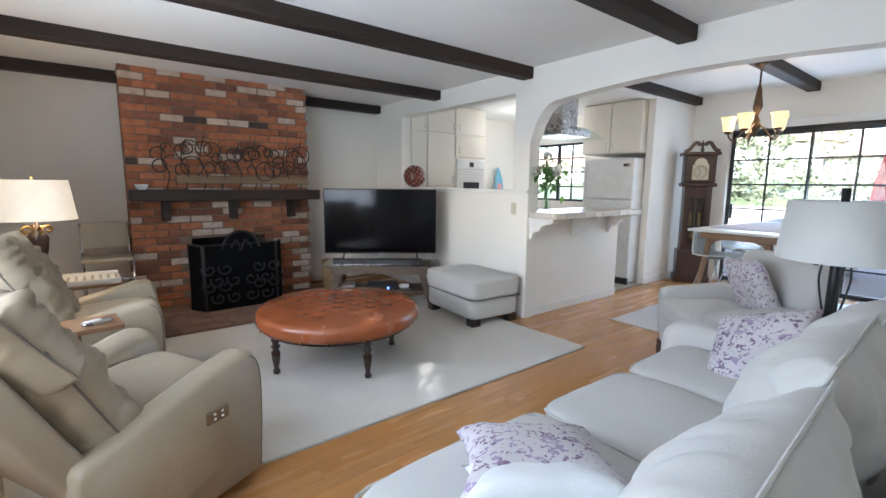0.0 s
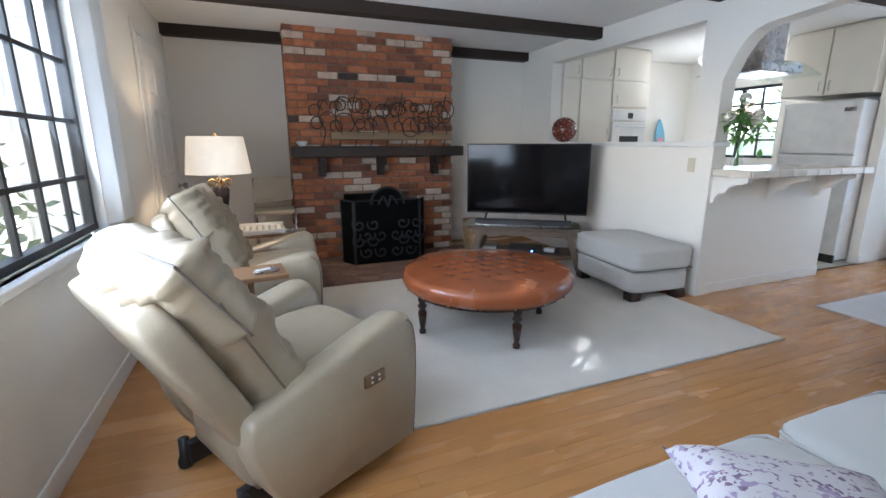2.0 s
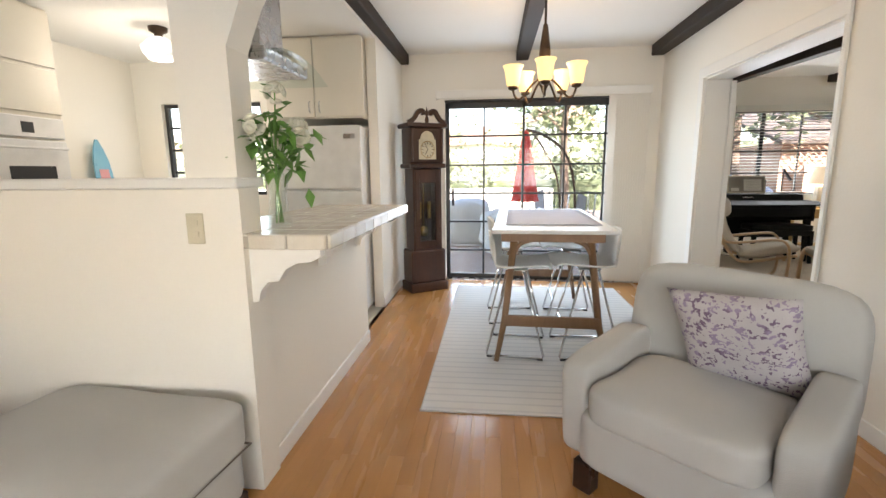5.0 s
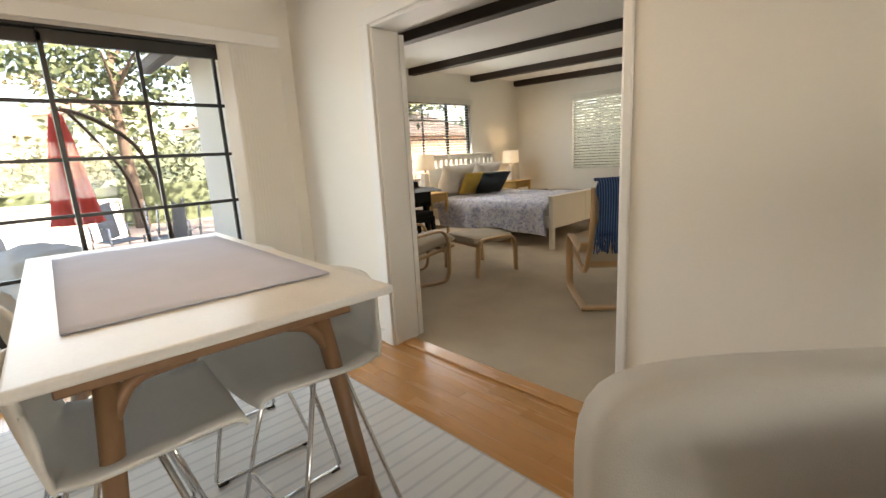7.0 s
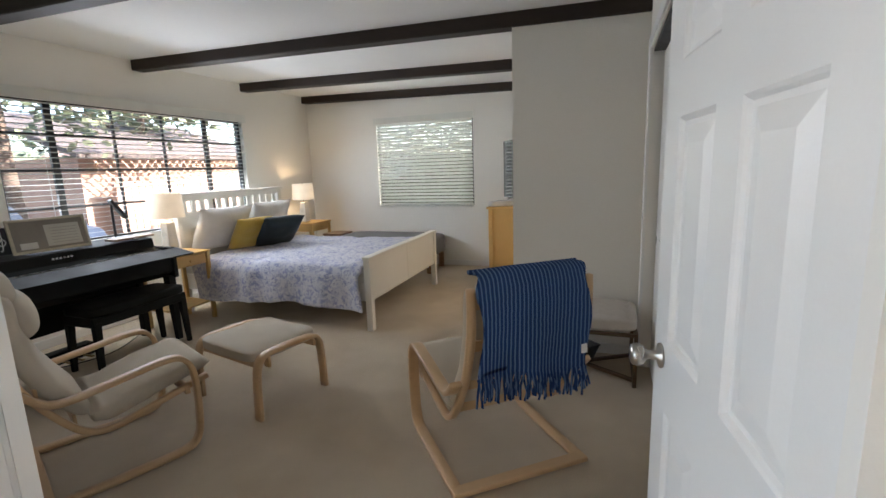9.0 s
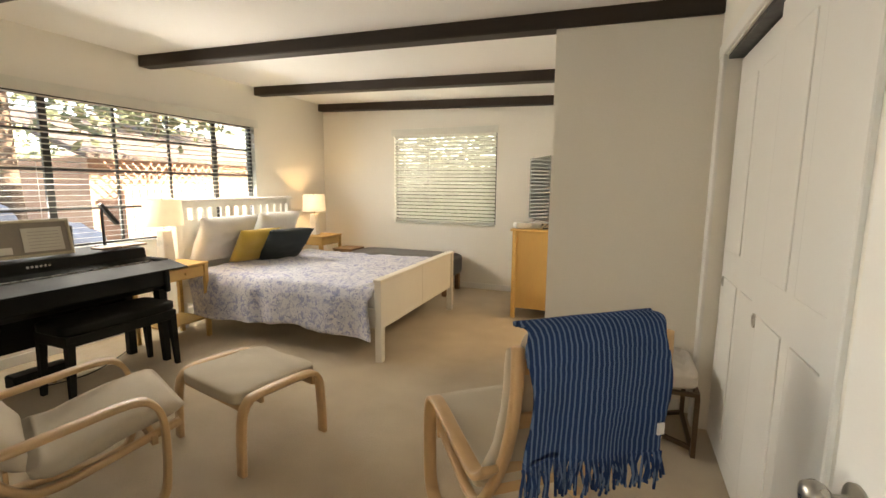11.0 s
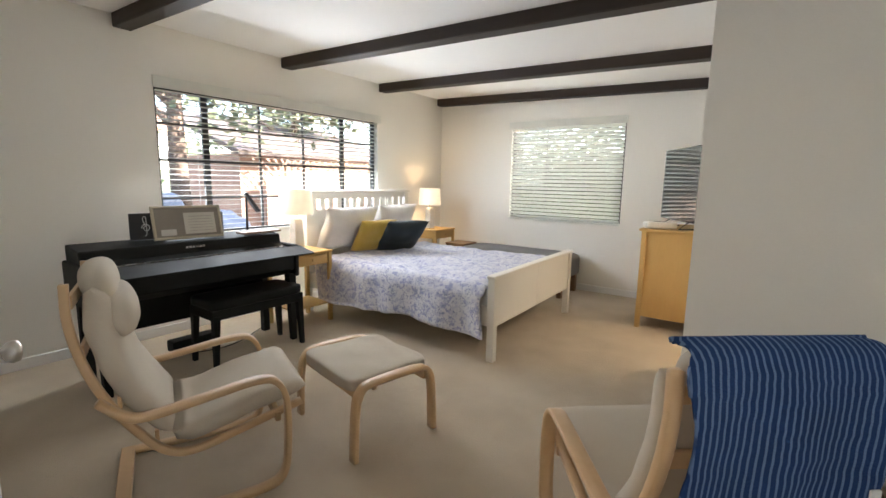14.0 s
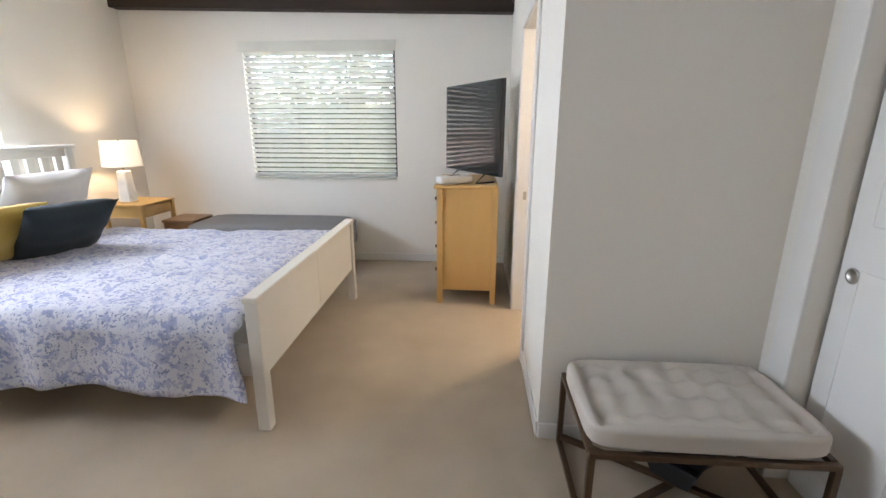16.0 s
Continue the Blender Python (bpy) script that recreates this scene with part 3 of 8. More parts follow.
def recliner(m, label, panel, lean):
    r = thing("recliner", m, label, "armchair", "leather recliners")
    part("base", soft(0.62, 0.50, 0.34, p=12, n=8, m=Matrix.Translation((0.04, 0, 0.26))), LEATHER, r, "", True)
    part("seat", soft(0.58, 0.50, 0.17, p=5, n=12, crown=0.02, wrinkle=0.010, freq=7, m=Matrix.Translation((0.075, 0, 0.415)) @ Matrix.Rotation(radians(-5), 4, "Y")), LEATHER, r, "", True)
    for s in (-1, 1):
        b = bmesh.new()
        prof = arc([(0.365, 0.05), (0.385, 0.33), (0.38, 0.52), (0.33, 0.595), (0.20, 0.58), (-0.03, 0.515), (-0.23, 0.465), (-0.33, 0.425), (-0.29, 0.22), (-0.20, 0.06)], 4)
        rows2 = []
        for k, (w, g) in enumerate(((0.0, 0.90), (0.022, 0.97), (0.05, 1.0), (0.10, 1.0), (0.135, 0.97), (0.155, 0.90))):
            ring = []
            for p in prof:
                cx, cz = 0.05, 0.25
                ring.append(b.verts.new((cx + (p.x - cx) * (0.5 + 0.5 * g), s * (0.235 + w), cz + (p.y - cz) * g + (0.018 * (w / 0.155) if p.y > 0.4 else 0))))
            rows2.append(ring)
        for p, q in zip(rows2, rows2[1:]):
            for i in range(len(prof) - 1):
                b.faces.new((p[i], p[i + 1], q[i + 1], q[i]))
            b.faces.new((p[-1], p[0], q[0], q[-1]))
        b.faces.new(rows2[0]), b.faces.new(rows2[-1])
        bmesh.ops.recalc_face_normals(b, faces=b.faces[:])
        arm = part("armrest", b, LEATHER, r, "", True)
        edge = [(0.05 + (p.x - 0.05) * 0.955 + 0.004, s * 0.384, 0.25 + (p.y - 0.25) * 0.91 + (0.018 if p.y > 0.4 else 0)) for p in prof[:13]]
        part("piping", tube(edge, 0.004, 6), PIPING, arm)
        if s == panel:
            pl = part("control_panel", box(0.10, s * 0.388, 0.385, 0.20, s * 0.396, 0.435, 0.006, 2), BRONZE, arm, "bronze seat control panel")
            for kx in (0.133, 0.167):
                for kz in (0.40, 0.42):
                    part("control_button", box(kx - 0.006, s * 0.395, kz - 0.005, kx + 0.006, s * 0.400, kz + 0.005, 0.002), WHITEPL, pl)
    tilt = Matrix.Translation((-0.24, 0, 0.42)) @ Matrix.Rotation(radians(-lean), 4, "Y")
    part("back_shell", soft(0.11, 0.68, 0.64, p=8, n=9, m=tilt @ Matrix.Translation((-0.055, 0, 0.18))), LEATHER, r, "", True)
    for nm, w, h, t, up, out, tip, sd in (("back_cushion", 0.67, 0.47, 0.25, 0.17, 0.095, 0, 1.0), ("head_cushion", 0.70, 0.30, 0.23, 0.42, 0.085, -9, 6.0)):
        m2 = tilt @ Matrix.Translation((out, 0, up)) @ Matrix.Rotation(radians(tip), 4, "Y") @ Matrix.Rotation(radians(90), 4, "Z")
        cu = part(nm, pillow(w, h, t, 30, m=m2, wrinkle=0.020, seed=sd, pinch=0.04, even=6, power=0.48, gather=0.030), LEATHER, r, "", True)
        rim = [(-1, -1 + k * 0.25) for k in range(9)] + [(-1 + k * 0.25, 1) for k in range(1, 9)] + [(1, 1 - k * 0.25) for k in range(1, 9)]
        pts = [m2 @ Vector((u * w / 2 * (1 - 0.04 * (1 - v * v)), 0, v * h / 2 * (1 - 0.04 * (1 - u * u)))) for u, v in rim]
        part("piping", tube(pts, 0.0045, 6), PIPING, cu)
    for s in (-1, 1):
        part("mechanism", box(-0.30, s * 0.20 - 0.02, 0.03, 0.28, s * 0.20 + 0.02, 0.12, 0.004), BLACK, r)
        for x in (-0.30, 0.30):
            part("foot", lathe([(0.028, 0), (0.032, 0.02), (0.022, 0.05), (0.02, 0.12)], 12, m=Matrix.Translation((x, s * 0.24, 0))), BLACK, r, "", True)
    return r


BRONZE = mat("bronze_panel", (0.28, 0.22, 0.15), rough=0.35, metal=0.8, scale=20)
recliner(pose(0.185, 2.16, 0, 0, 0, 29), "greige leather recliner with pillow back, seen beside the window wall", -1, 27)
recliner(pose(0.11, 3.55, 0, 0, 0, -3), "greige leather recliner with pillow back, near the fireplace", -1, 22)

# tables by the recliners
t1 = thing("side_table", pose(0.06, 2.93, 0, 0, 0, 6), "small walnut-topped side table between the recliners", "table")
part("top", box(-0.20, -0.13, 0.555, 0.20, 0.13, 0.58, 0.005, 2), BROWNWOOD, t1)
part("column", box(-0.03, -0.03, 0.03, 0.03, 0.03, 0.556, 0.004), BROWNWOOD, t1)
part("foot_plate", box(-0.17, -0.11, 0, 0.17, 0.11, 0.03, 0.006), BROWNWOOD, t1)
rm = thing("remote_control", pose(0.16, 2.90, 0.58, 0, 0, 25), "slim grey remote control lying on the side table", "remote control")
part("body", soft(0.13, 0.055, 0.018, p=6, n=5, m=Matrix.Translation((0, 0, 0.010))), STEEL, rm, "", True)
part("keypad", box(-0.05, -0.018, 0.017, 0.02, 0.018, 0.021, 0.001), WHITEPL, rm)
t2 = thing("end_table", pose(0.06, 4.42, 0, 0, 0, 0), "wooden end table with white tray top behind the recliner", "table")
part("top", box(-0.34, -0.21, 0.515, 0.27, 0.21, 0.535, 0.004), BROWNWOOD, t2)
tr = part("tray", box(-0.20, -0.19, 0.536, 0.26, 0.19, 0.546, 0.003), WHITE, t2, "white slatted tray")
for y in (-0.185, 0.185):
    part("tray_rim", box(-0.20, y - 0.008, 0.546, 0.26, y + 0.008, 0.575, 0.003), WHITE, tr)
for i in range(9):
    part("tray_slat", box(-0.17 + i * 0.05, -0.175, 0.546, -0.15 + i * 0.05, 0.175, 0.552, 0.002), BEIGE, tr)
for x in (-0.31, 0.24):
    for y in (-0.18, 0.18):
        part("leg", box(x - 0.02, y - 0.02, 0, x + 0.02, y + 0.02, 0.516, 0.003), BROWNWOOD, t2)


def shade(r0, r1, z0, z1, mtl, parent, name="shade", seg=32):
    b = bmesh.new()
    lathe([(r0, z0), (r1, z1), (r1 - 0.004, z1), (r0 - 0.004, z0), (r0, z0)], seg, b, caps=False)
    bmesh.ops.recalc_face_normals(b, faces=b.faces[:])
    return part(name, b, mtl, parent, "", True)


lm = thing("table_lamp", pose(-0.13, 4.34, 0.535), "lit table lamp with cream shade and dark urn base", "lamp")
part("urn", lathe([(0.06, 0), (0.065, 0.02), (0.03, 0.05), (0.022, 0.10), (0.035, 0.18), (0.055, 0.30), (0.062, 0.36), (0.045, 0.40), (0.015, 0.42), (0.012, 0.47)], 20), EBONY, lm, "", True)
for i in range(4):
    a = math.pi / 2 * i + 0.4
    part("scroll", tube(arc([(math.cos(a) * r, math.sin(a) * r, z) for r, z in ((0.015, 0.42), (0.06, 0.445), (0.085, 0.425), (0.07, 0.40), (0.055, 0.415))], 5), 0.008, 8), BRASS, lm, "brass scroll", True)
shade(0.235, 0.20, 0.49, 0.77, SHADE, lm)
part("stem", lathe([(0.006, 0.46), (0.006, 0.78), (0.012, 0.785), (0.006, 0.80)], 10), BRASS, lm)
bulb(-0.13, 4.34, 1.17, 1.3)

# folding chair by the chimney
fc = thing("folding_chair", pose(0.27, 5.40, 0, 0, 0, 0), "beige vinyl folding chair with chrome legs against the wall", "chair")
part("backrest", soft(0.38, 0.035, 0.26, p=8, n=6, m=Matrix.Translation((0, 0.10, 0.78)) @ Matrix.Rotation(radians(-8), 4, "X")), BEIGE, fc, "", True)
part("seat", soft(0.38, 0.34, 0.04, p=8, n=6, m=Matrix.Translation((0, -0.10, 0.58))), BEIGE, fc, "", True)
for s in (-1, 1):
    part("leg", tube([(s * 0.19, -0.28, 0), (s * 0.19, -0.26, 0.56), (s * 0.19, 0.08, 0.62)], 0.011, 8), STEEL, fc, "", True)
    part("back_leg", tube([(s * 0.185, 0.16, 0), (s * 0.185, 0.06, 0.58), (s * 0.185, 0.12, 0.90)], 0.011, 8), STEEL, fc, "", True)
part("rail", tube([(-0.19, -0.27, 0.40), (0.19, -0.27, 0.40)], 0.009, 8), STEEL, fc)

# television and stand
TVM = pose(2.70, 4.40, 0, 0, 0, -34)
st = thing("tv_stand", TVM, "low weathered wood and glass television stand with slanted legs", "tv stand")
part("top", box(-0.56, -0.23, 0.395, 0.56, 0.20, 0.425, 0.005), GREYWOOD, st)
part("glass_top", box(-0.62, -0.26, 0.426, 0.66, 0.22, 0.438, 0.004), CLEAR, st, "clear glass top")
part("front_rail", box(-0.52, -0.235, 0.34, 0.52, -0.20, 0.395, 0.004), GREYWOOD, st)
part("shelf", box(-0.48, -0.21, 0.13, 0.48, 0.18, 0.15, 0.004), GREYWOOD, st)
for x in (-0.47, 0.47):
    for y in (-0.215, 0.17):
        part("leg", tube([(x * 1.18, y, 0), (x * 0.92, y, 0.40)], 0.03, flat=(0.03, 0.022)), GREYWOOD, st)
tv = thing("television", TVM @ Matrix.Translation((0, -0.02, 0.438)), "large flat black television, switched off, on the stand", "television")
part("body", box(-0.615, 0.0, 0.095, 0.615, 0.035, 0.81, 0.006), PLASTIC, tv)
part("screen", box(-0.605, -0.004, 0.112, 0.605, 0.002, 0.80, 0.001), SCREEN, tv, "glossy black screen")
part("bezel", box(-0.61, -0.006, 0.098, 0.61, 0.001, 0.110, 0.002), PLASTIC, tv)
part("badge", box(-0.02, -0.0065, 0.100, 0.02, -0.0055, 0.106), STEEL, tv)
for s in (-1, 1):
    part("foot", tube([(s * 0.40, 0.02, 0.10), (s * 0.42, -0.09, 0.006), (s * 0.38, 0.11, 0.006)], 0.01, 6), PLASTIC, tv)
sb = thing("soundbar", TVM @ Matrix.Translation((-0.02, -0.17, 0.438)), "slim black soundbar in front of the television", "soundbar")
part("body", box(-0.48, -0.04, 0, 0.48, 0.04, 0.06, 0.01, 2), PLASTIC, sb)
part("trim", box(-0.47, -0.043, 0.004, 0.47, -0.039, 0.009), STEEL, sb, "steel trim strip")
av = thing("cable_box", TVM @ Matrix.Translation((0.02, -0.06, 0.15)), "black cable box with a blue lamp on the stand's shelf", "media box")
part("body", box(-0.17, -0.11, 0, 0.17, 0.11, 0.055, 0.006), PLASTIC, av)
part("indicator", box(0.06, -0.113, 0.02, 0.075, -0.109, 0.03), glow("blue_indicator", (0.1, 0.2, 1.0), 3.0, (0.1, 0.1, 0.5)), av)
gp = thing("game_pad", TVM @ Matrix.Translation((0.27, -0.09, 0.15)), "white game controller and cables on the shelf", "game controller")
part("body", soft(0.13, 0.08, 0.05, p=3, n=6, m=Matrix.Translation((0, 0, 0.027))), WHITEPL, gp, "", True)
part("grip", soft(0.04, 0.10, 0.05, p=2.5, n=5, m=Matrix.Translation((0.06, -0.02, 0.027))), PLASTIC, gp, "", True)
mg = thing("book_pile", TVM @ Matrix.Translation((-0.36, -0.08, 0.15)), "small pile of books and discs on the stand's shelf", "books")
for i, c in enumerate(((0.6, 0.6, 0.55), (0.12, 0.3, 0.25), (0.5, 0.5, 0.48), (0.3, 0.25, 0.2))):
    part("book", box(-0.07 + 0.006 * i, -0.10, 0.017 * i, 0.07 + 0.004 * i, 0.08, 0.017 * i + 0.016, 0.002), mat("book_cover", c, rough=0.5), mg)
bk = thing("wicker_basket", pose(2.42, 5.02, 0.03), "small wicker basket beside the fireplace", "basket")
part("body", lathe([(0.11, 0), (0.14, 0.15), (0.15, 0.36), (0.135, 0.36), (0.125, 0.15), (0.10, 0.02)], 24), mat("wicker", (0.36, 0.25, 0.12), (0.22, 0.14, 0.06), rough=0.8, scale=20, fine=70, bump=0.8, depth=0.01), bk, "", True)
part("rim", tube([(0.145 * math.cos(a * 0.4189), 0.145 * math.sin(a * 0.4189), 0.36) for a in range(15)], 0.01, 6, True), BROWNWOOD, bk)

# mosaic ball on the half wall
mb = thing("mosaic_ball", pose(3.52, 4.93, 1.262), "dark red mosaic glass ball on the half wall", "ornament")
part("ball", lathe([(0.143 * math.sin(math.pi * (0.03 + 0.94 * i / 20)), 0.143 - 0.143 * math.cos(math.pi * (0.03 + 0.94 * i / 20))) for i in range(21)], 32), MOSAIC, mb, "", True)
for i in range(90):
    z = 1 - 2 * (i + 0.5) / 90
    a = i * 2.39996
    q = Vector((math.sqrt(1 - z * z) * math.cos(a), math.sqrt(1 - z * z) * math.sin(a), z))
    if q.x > 0.6:
        continue
    ch = part("mosaic_chip", box(-0.006, -0.006, 0, 0.006, 0.006, 0.002), STEEL if i % 3 else PETAL, mb)
    ch.matrix_basis = Matrix.Translation(Vector((0, 0, 0.143)) + q * 0.1425) @ q.to_track_quat("Z", "Y").to_matrix().to_4x4()

# sofa
sf = thing("sofa", pose(0, 0, 0), "three-seat off-white upholstered sofa with loose cushions", "sofa")
part("base", soft(2.00, 0.86, 0.30, p=14, n=8, m=Matrix.Translation((1.66, 0.58, 0.20))), LINEN, sf, "", True)
part("back_frame", soft(2.04, 0.15, 0.56, p=8, n=8, m=Matrix.Translation((1.68, 0.06, 0.34))), LINEN, sf, "", True)
part("armrest", soft(0.19, 0.98, 0.55, p=7, n=9, m=Matrix.Translation((2.69, 0.72, 0.31))), LINEN, sf, "", True)
for i, (xa, xb) in enumerate(((0.66, 1.445), (1.45, 2.05), (2.055, 2.60))):
    cx, w = (xa + xb) / 2, xb - xa
    cu = part("seat_cushion", soft(w, 0.86, 0.17, p=8, n=12, crown=0.02, wrinkle=0.008, freq=4, seed=i, m=Matrix.Translation((cx, 0.68, 0.405))), LINEN, sf, "", True)
    part("piping", tube([(xa + 0.07, 1.10, 0.462), (xb - 0.07, 1.10, 0.462), (xb - 0.025, 1.085, 0.462), (xb - 0.008, 1.04, 0.462), (xb - 0.008, 0.32, 0.462), (xa + 0.008, 0.32, 0.462), (xa + 0.008, 1.04, 0.462), (xa + 0.025, 1.085, 0.462)], 0.0055, 6, True), LINEN, cu)
for i, (cx, w, cy, cz, turn) in enumerate(((1.06, 0.70, 0.34, 0.625, 3), (1.77, 0.60, 0.375, 0.655, 2), (2.33, 0.52, 0.37, 0.65, 2))):
    m = Matrix.Translation((cx, cy, cz)) @ Matrix.Rotation(radians(turn), 4, "Z") @ Matrix.Rotation(radians(18), 4, "X")
    cu = part("back_cushion", pillow(w + 0.05, 0.54, 0.36, 30, m=m, wrinkle=0.016, seed=7.3 * i, pinch=0.09, even=2.2, power=0.62, gather=0.016), LINEN, sf, "", True)
    hw, pk = (w + 0.05) / 2, 0.09
    rim = [(-1, -1 + k * 0.25) for k in range(9)] + [(-1 + k * 0.25, 1) for k in range(1, 9)] + [(1, 1 - k * 0.25) for k in range(1, 9)]
    pts = [m @ Vector((u * hw * (1 - pk * (1 - v * v)), 0, v * 0.27 * (1 - pk * (1 - u * u)))) for u, v in rim]
    part("piping", tube(pts, 0.0045, 6), LINEN, cu)
for x in (0.75, 2.65):
    for y in (0.22, 1.0):
        part("foot", box(x - 0.035, y - 0.035, 0, x + 0.035, y + 0.035, 0.07, 0.005), EBONY, sf)


def scatter(m, label, w=0.44, t=0.15, seed=0.0, mtl=None):
    return single("scatter_cushion", pillow(w, w, t, 16, seed=seed), mtl or FLORAL, label, "cushion", m, "floral cushions", True)


FLAT = thing("scatter_cushion", pose(1.10, 0.82, 0.545, 82, 0, -38), "floral and white cushion lying flat on the sofa seat", "cushion", "floral cushions")
part("cover", pillow(0.44, 0.40, 0.13, 20, seed=9, pinch=0.16), FLORAL, FLAT, "", True)
part("white_panel", pillow(0.42, 0.16, 0.08, 14, m=Matrix.Translation((0.0, 0.012, 0.140)), seed=3, pinch=0.12), WHITEPL, FLAT, "plain white lower panel", True)
scatter(pose(2.40, 0.68, 0.61) @ Vector((0, -1, 0)).rotation_difference(Vector((-0.62, 0.30, 0.72))).to_matrix().to_4x4() @ Matrix.Rotation(radians(40), 4, "Y"), "purple floral linen cushion leaning on the sofa's back", 0.42, 0.15, 2.0)

# armchair
ac = thing("armchair", pose(3.61, 1.22, 0, 0, 0, 137) @ Matrix.Diagonal((0.84, 1, 1, 1)), "off-white upholstered armchair with dark block feet", "armchair")
part("base", soft(0.78, 0.66, 0.24, p=12, n=8, m=Matrix.Translation((0.02, 0, 0.24))), LINEN, ac, "", True)
part("seat_cushion", soft(0.66, 0.58, 0.15, p=7, n=12, crown=0.015, wrinkle=0.006, freq=5, m=Matrix.Translation((0.12, 0, 0.40))), LINEN, ac, "", True)
part("backrest", soft(0.22, 0.84, 0.63, p=5, n=12, wrinkle=0.004, freq=4, m=Matrix.Translation((-0.36, 0, 0.545)) @ Matrix.Rotation(radians(-10), 4, "Y")), LINEN, ac, "", True)
for s in (-1, 1):
    part("armrest", soft(0.66, 0.135, 0.42, p=8, n=10, m=Matrix.Translation((0.04, s * 0.36, 0.345)) @ Matrix.Rotation(radians(5), 4, "Y")), LINEN, ac, "", True)
    for x in (-0.32, 0.35):
        part("foot", box(x - 0.04, s * 0.30 - 0.04, 0, x + 0.04, s * 0.30 + 0.04, 0.13, 0.006), EBONY, ac)
scatter(pose(3.63, 1.10, 0.635, -24, 6, 44), "purple floral linen cushion standing on the armchair", 0.44, 0.14, 5.0)

# end table and lamp by the sofa
et = thing("end_table", pose(3.02, 0.66, 0), "small dark wooden end table between sofa and armchair", "table")
part("top", box(-0.19, -0.22, 0.53, 0.19, 0.22, 0.555, 0.006, 2), EBONY, et)
for x in (-0.15, 0.15):
    for y in (-0.18, 0.18):
        part("leg", tube(arc([(x, y, 0), (x * 0.85, y * 0.85, 0.15), (x * 1.05, y * 1.05, 0.40), (x, y, 0.535)], 4), 0.018, 8), EBONY, et, "", True)
l2 = thing("table_lamp", pose(2.97, 0.57, 0.555), "unlit lamp with pale drum shade on a dark scrolled iron stem", "lamp")
part("foot", lathe([(0.09, 0), (0.09, 0.015), (0.03, 0.03)], 24), BLACK, l2, "", True)
part("stem", lathe([(0.024, 0.02), (0.024, 0.40), (0.018, 0.42), (0.018, 0.75)], 14), BLACK, l2, "", True)
for s in (0, 1, 2, 3):
    a = s * math.pi / 2 + 0.5
    part("scroll", tube(arc([(math.cos(a) * r, math.sin(a) * r, z) for r, z in ((0.025, 0.12), (0.06, 0.30), (0.055, 0.40), (0.085, 0.415), (0.09, 0.385), (0.07, 0.38))], 5), 0.005, 6), BLACK, l2, "", True)
shade(0.245, 0.215, 0.41, 0.69, SHADE_OFF, l2)
part("finial", lathe([(0.012, 0.69), (0.012, 0.705), (0.005, 0.715)], 10), BLACK, l2)

# rug
structure_rug = thing("area_rug", pose(0, 0, 0), "large ivory ribbed wool rug with bound edge", "rug")
part("rug_field", box(0.10, 2.10, 0.0, 3.25, 4.30, 0.011, 0.003), pattern(RUG, (0.57, 0.53, 0.46), "X", 22, 0.55, 0.9), structure_rug)
part("binding", tube([(0.10, 2.10, 0.006), (3.25, 2.10, 0.006), (3.25, 4.30, 0.006), (0.10, 4.30, 0.006)], 0.008, 6, True), LINEN, structure_rug)
# ---- fireplace ----
BRICKS = [mat("brick_orange", (0.43, 0.165, 0.072), (0.29, 0.095, 0.042), rough=0.9, scale=18, fine=90, bump=0.9, depth=0.006, per_object=0.22),
          mat("brick_brown", (0.26, 0.105, 0.058), (0.155, 0.062, 0.038), rough=0.9, scale=18, fine=90, bump=0.9, depth=0.006, per_object=0.22),
          mat("brick_pale", (0.60, 0.51, 0.42), (0.44, 0.31, 0.22), rough=0.9, scale=14, fine=90, bump=0.9, depth=0.006, per_object=0.12),
          mat("brick_burnt", (0.085, 0.055, 0.045), (0.04, 0.03, 0.027), rough=0.9, scale=18, fine=90, bump=0.9, depth=0.006, per_object=0.2)]
FX0, FX1, FY = 0.47, 2.25, 5.30
fp = thing("fireplace", pose(0, 0, 0), "tall used-brick fireplace with dark timber mantel and flush brick hearth", "fireplace")
for x0, x1, z0, z1 in ((FX0 + 0.012, 0.98, 0, 2.37), (1.72, FX1 - 0.012, 0, 2.37), (0.98, 1.72, 0.72, 2.37)):
    part("chimney_core", box(x0, FY + 0.012, z0, x1, 5.80, z1), MORTAR, fp)
part("firebox", box(0.98, 5.62, 0.0, 1.72, 5.75, 0.72), mat("soot", (0.02, 0.018, 0.016), rough=1.0), fp, "sooty firebox back")
part("mantel", box(0.47, 5.02, 1.12, 2.27, 5.31, 1.225, 0.01, 2), DARKWOOD, fp, "dark timber mantel shelf")
for x in (0.76, 1.38, 2.0):
    br = bmesh.new()
    box(x - 0.035, 5.10, 1.03, x + 0.035, 5.29, 1.12, 0.006, bm=br)
    box(x - 0.035, 5.18, 0.92, x + 0.035, 5.29, 1.03, 0.006, bm=br)
    part("bracket", br, DARKWOOD, fp, "dark timber bracket")
part("hearth_slab", box(0.30, 4.42, 0.0, 2.45, 5.30, 0.03), MORTAR, fp)
hm = mat("hearth_brick", (0.25, 0.145, 0.10), (0.16, 0.09, 0.065), rough=0.8, scale=12, fine=80, bump=0.6, depth=0.004, per_object=0.15)

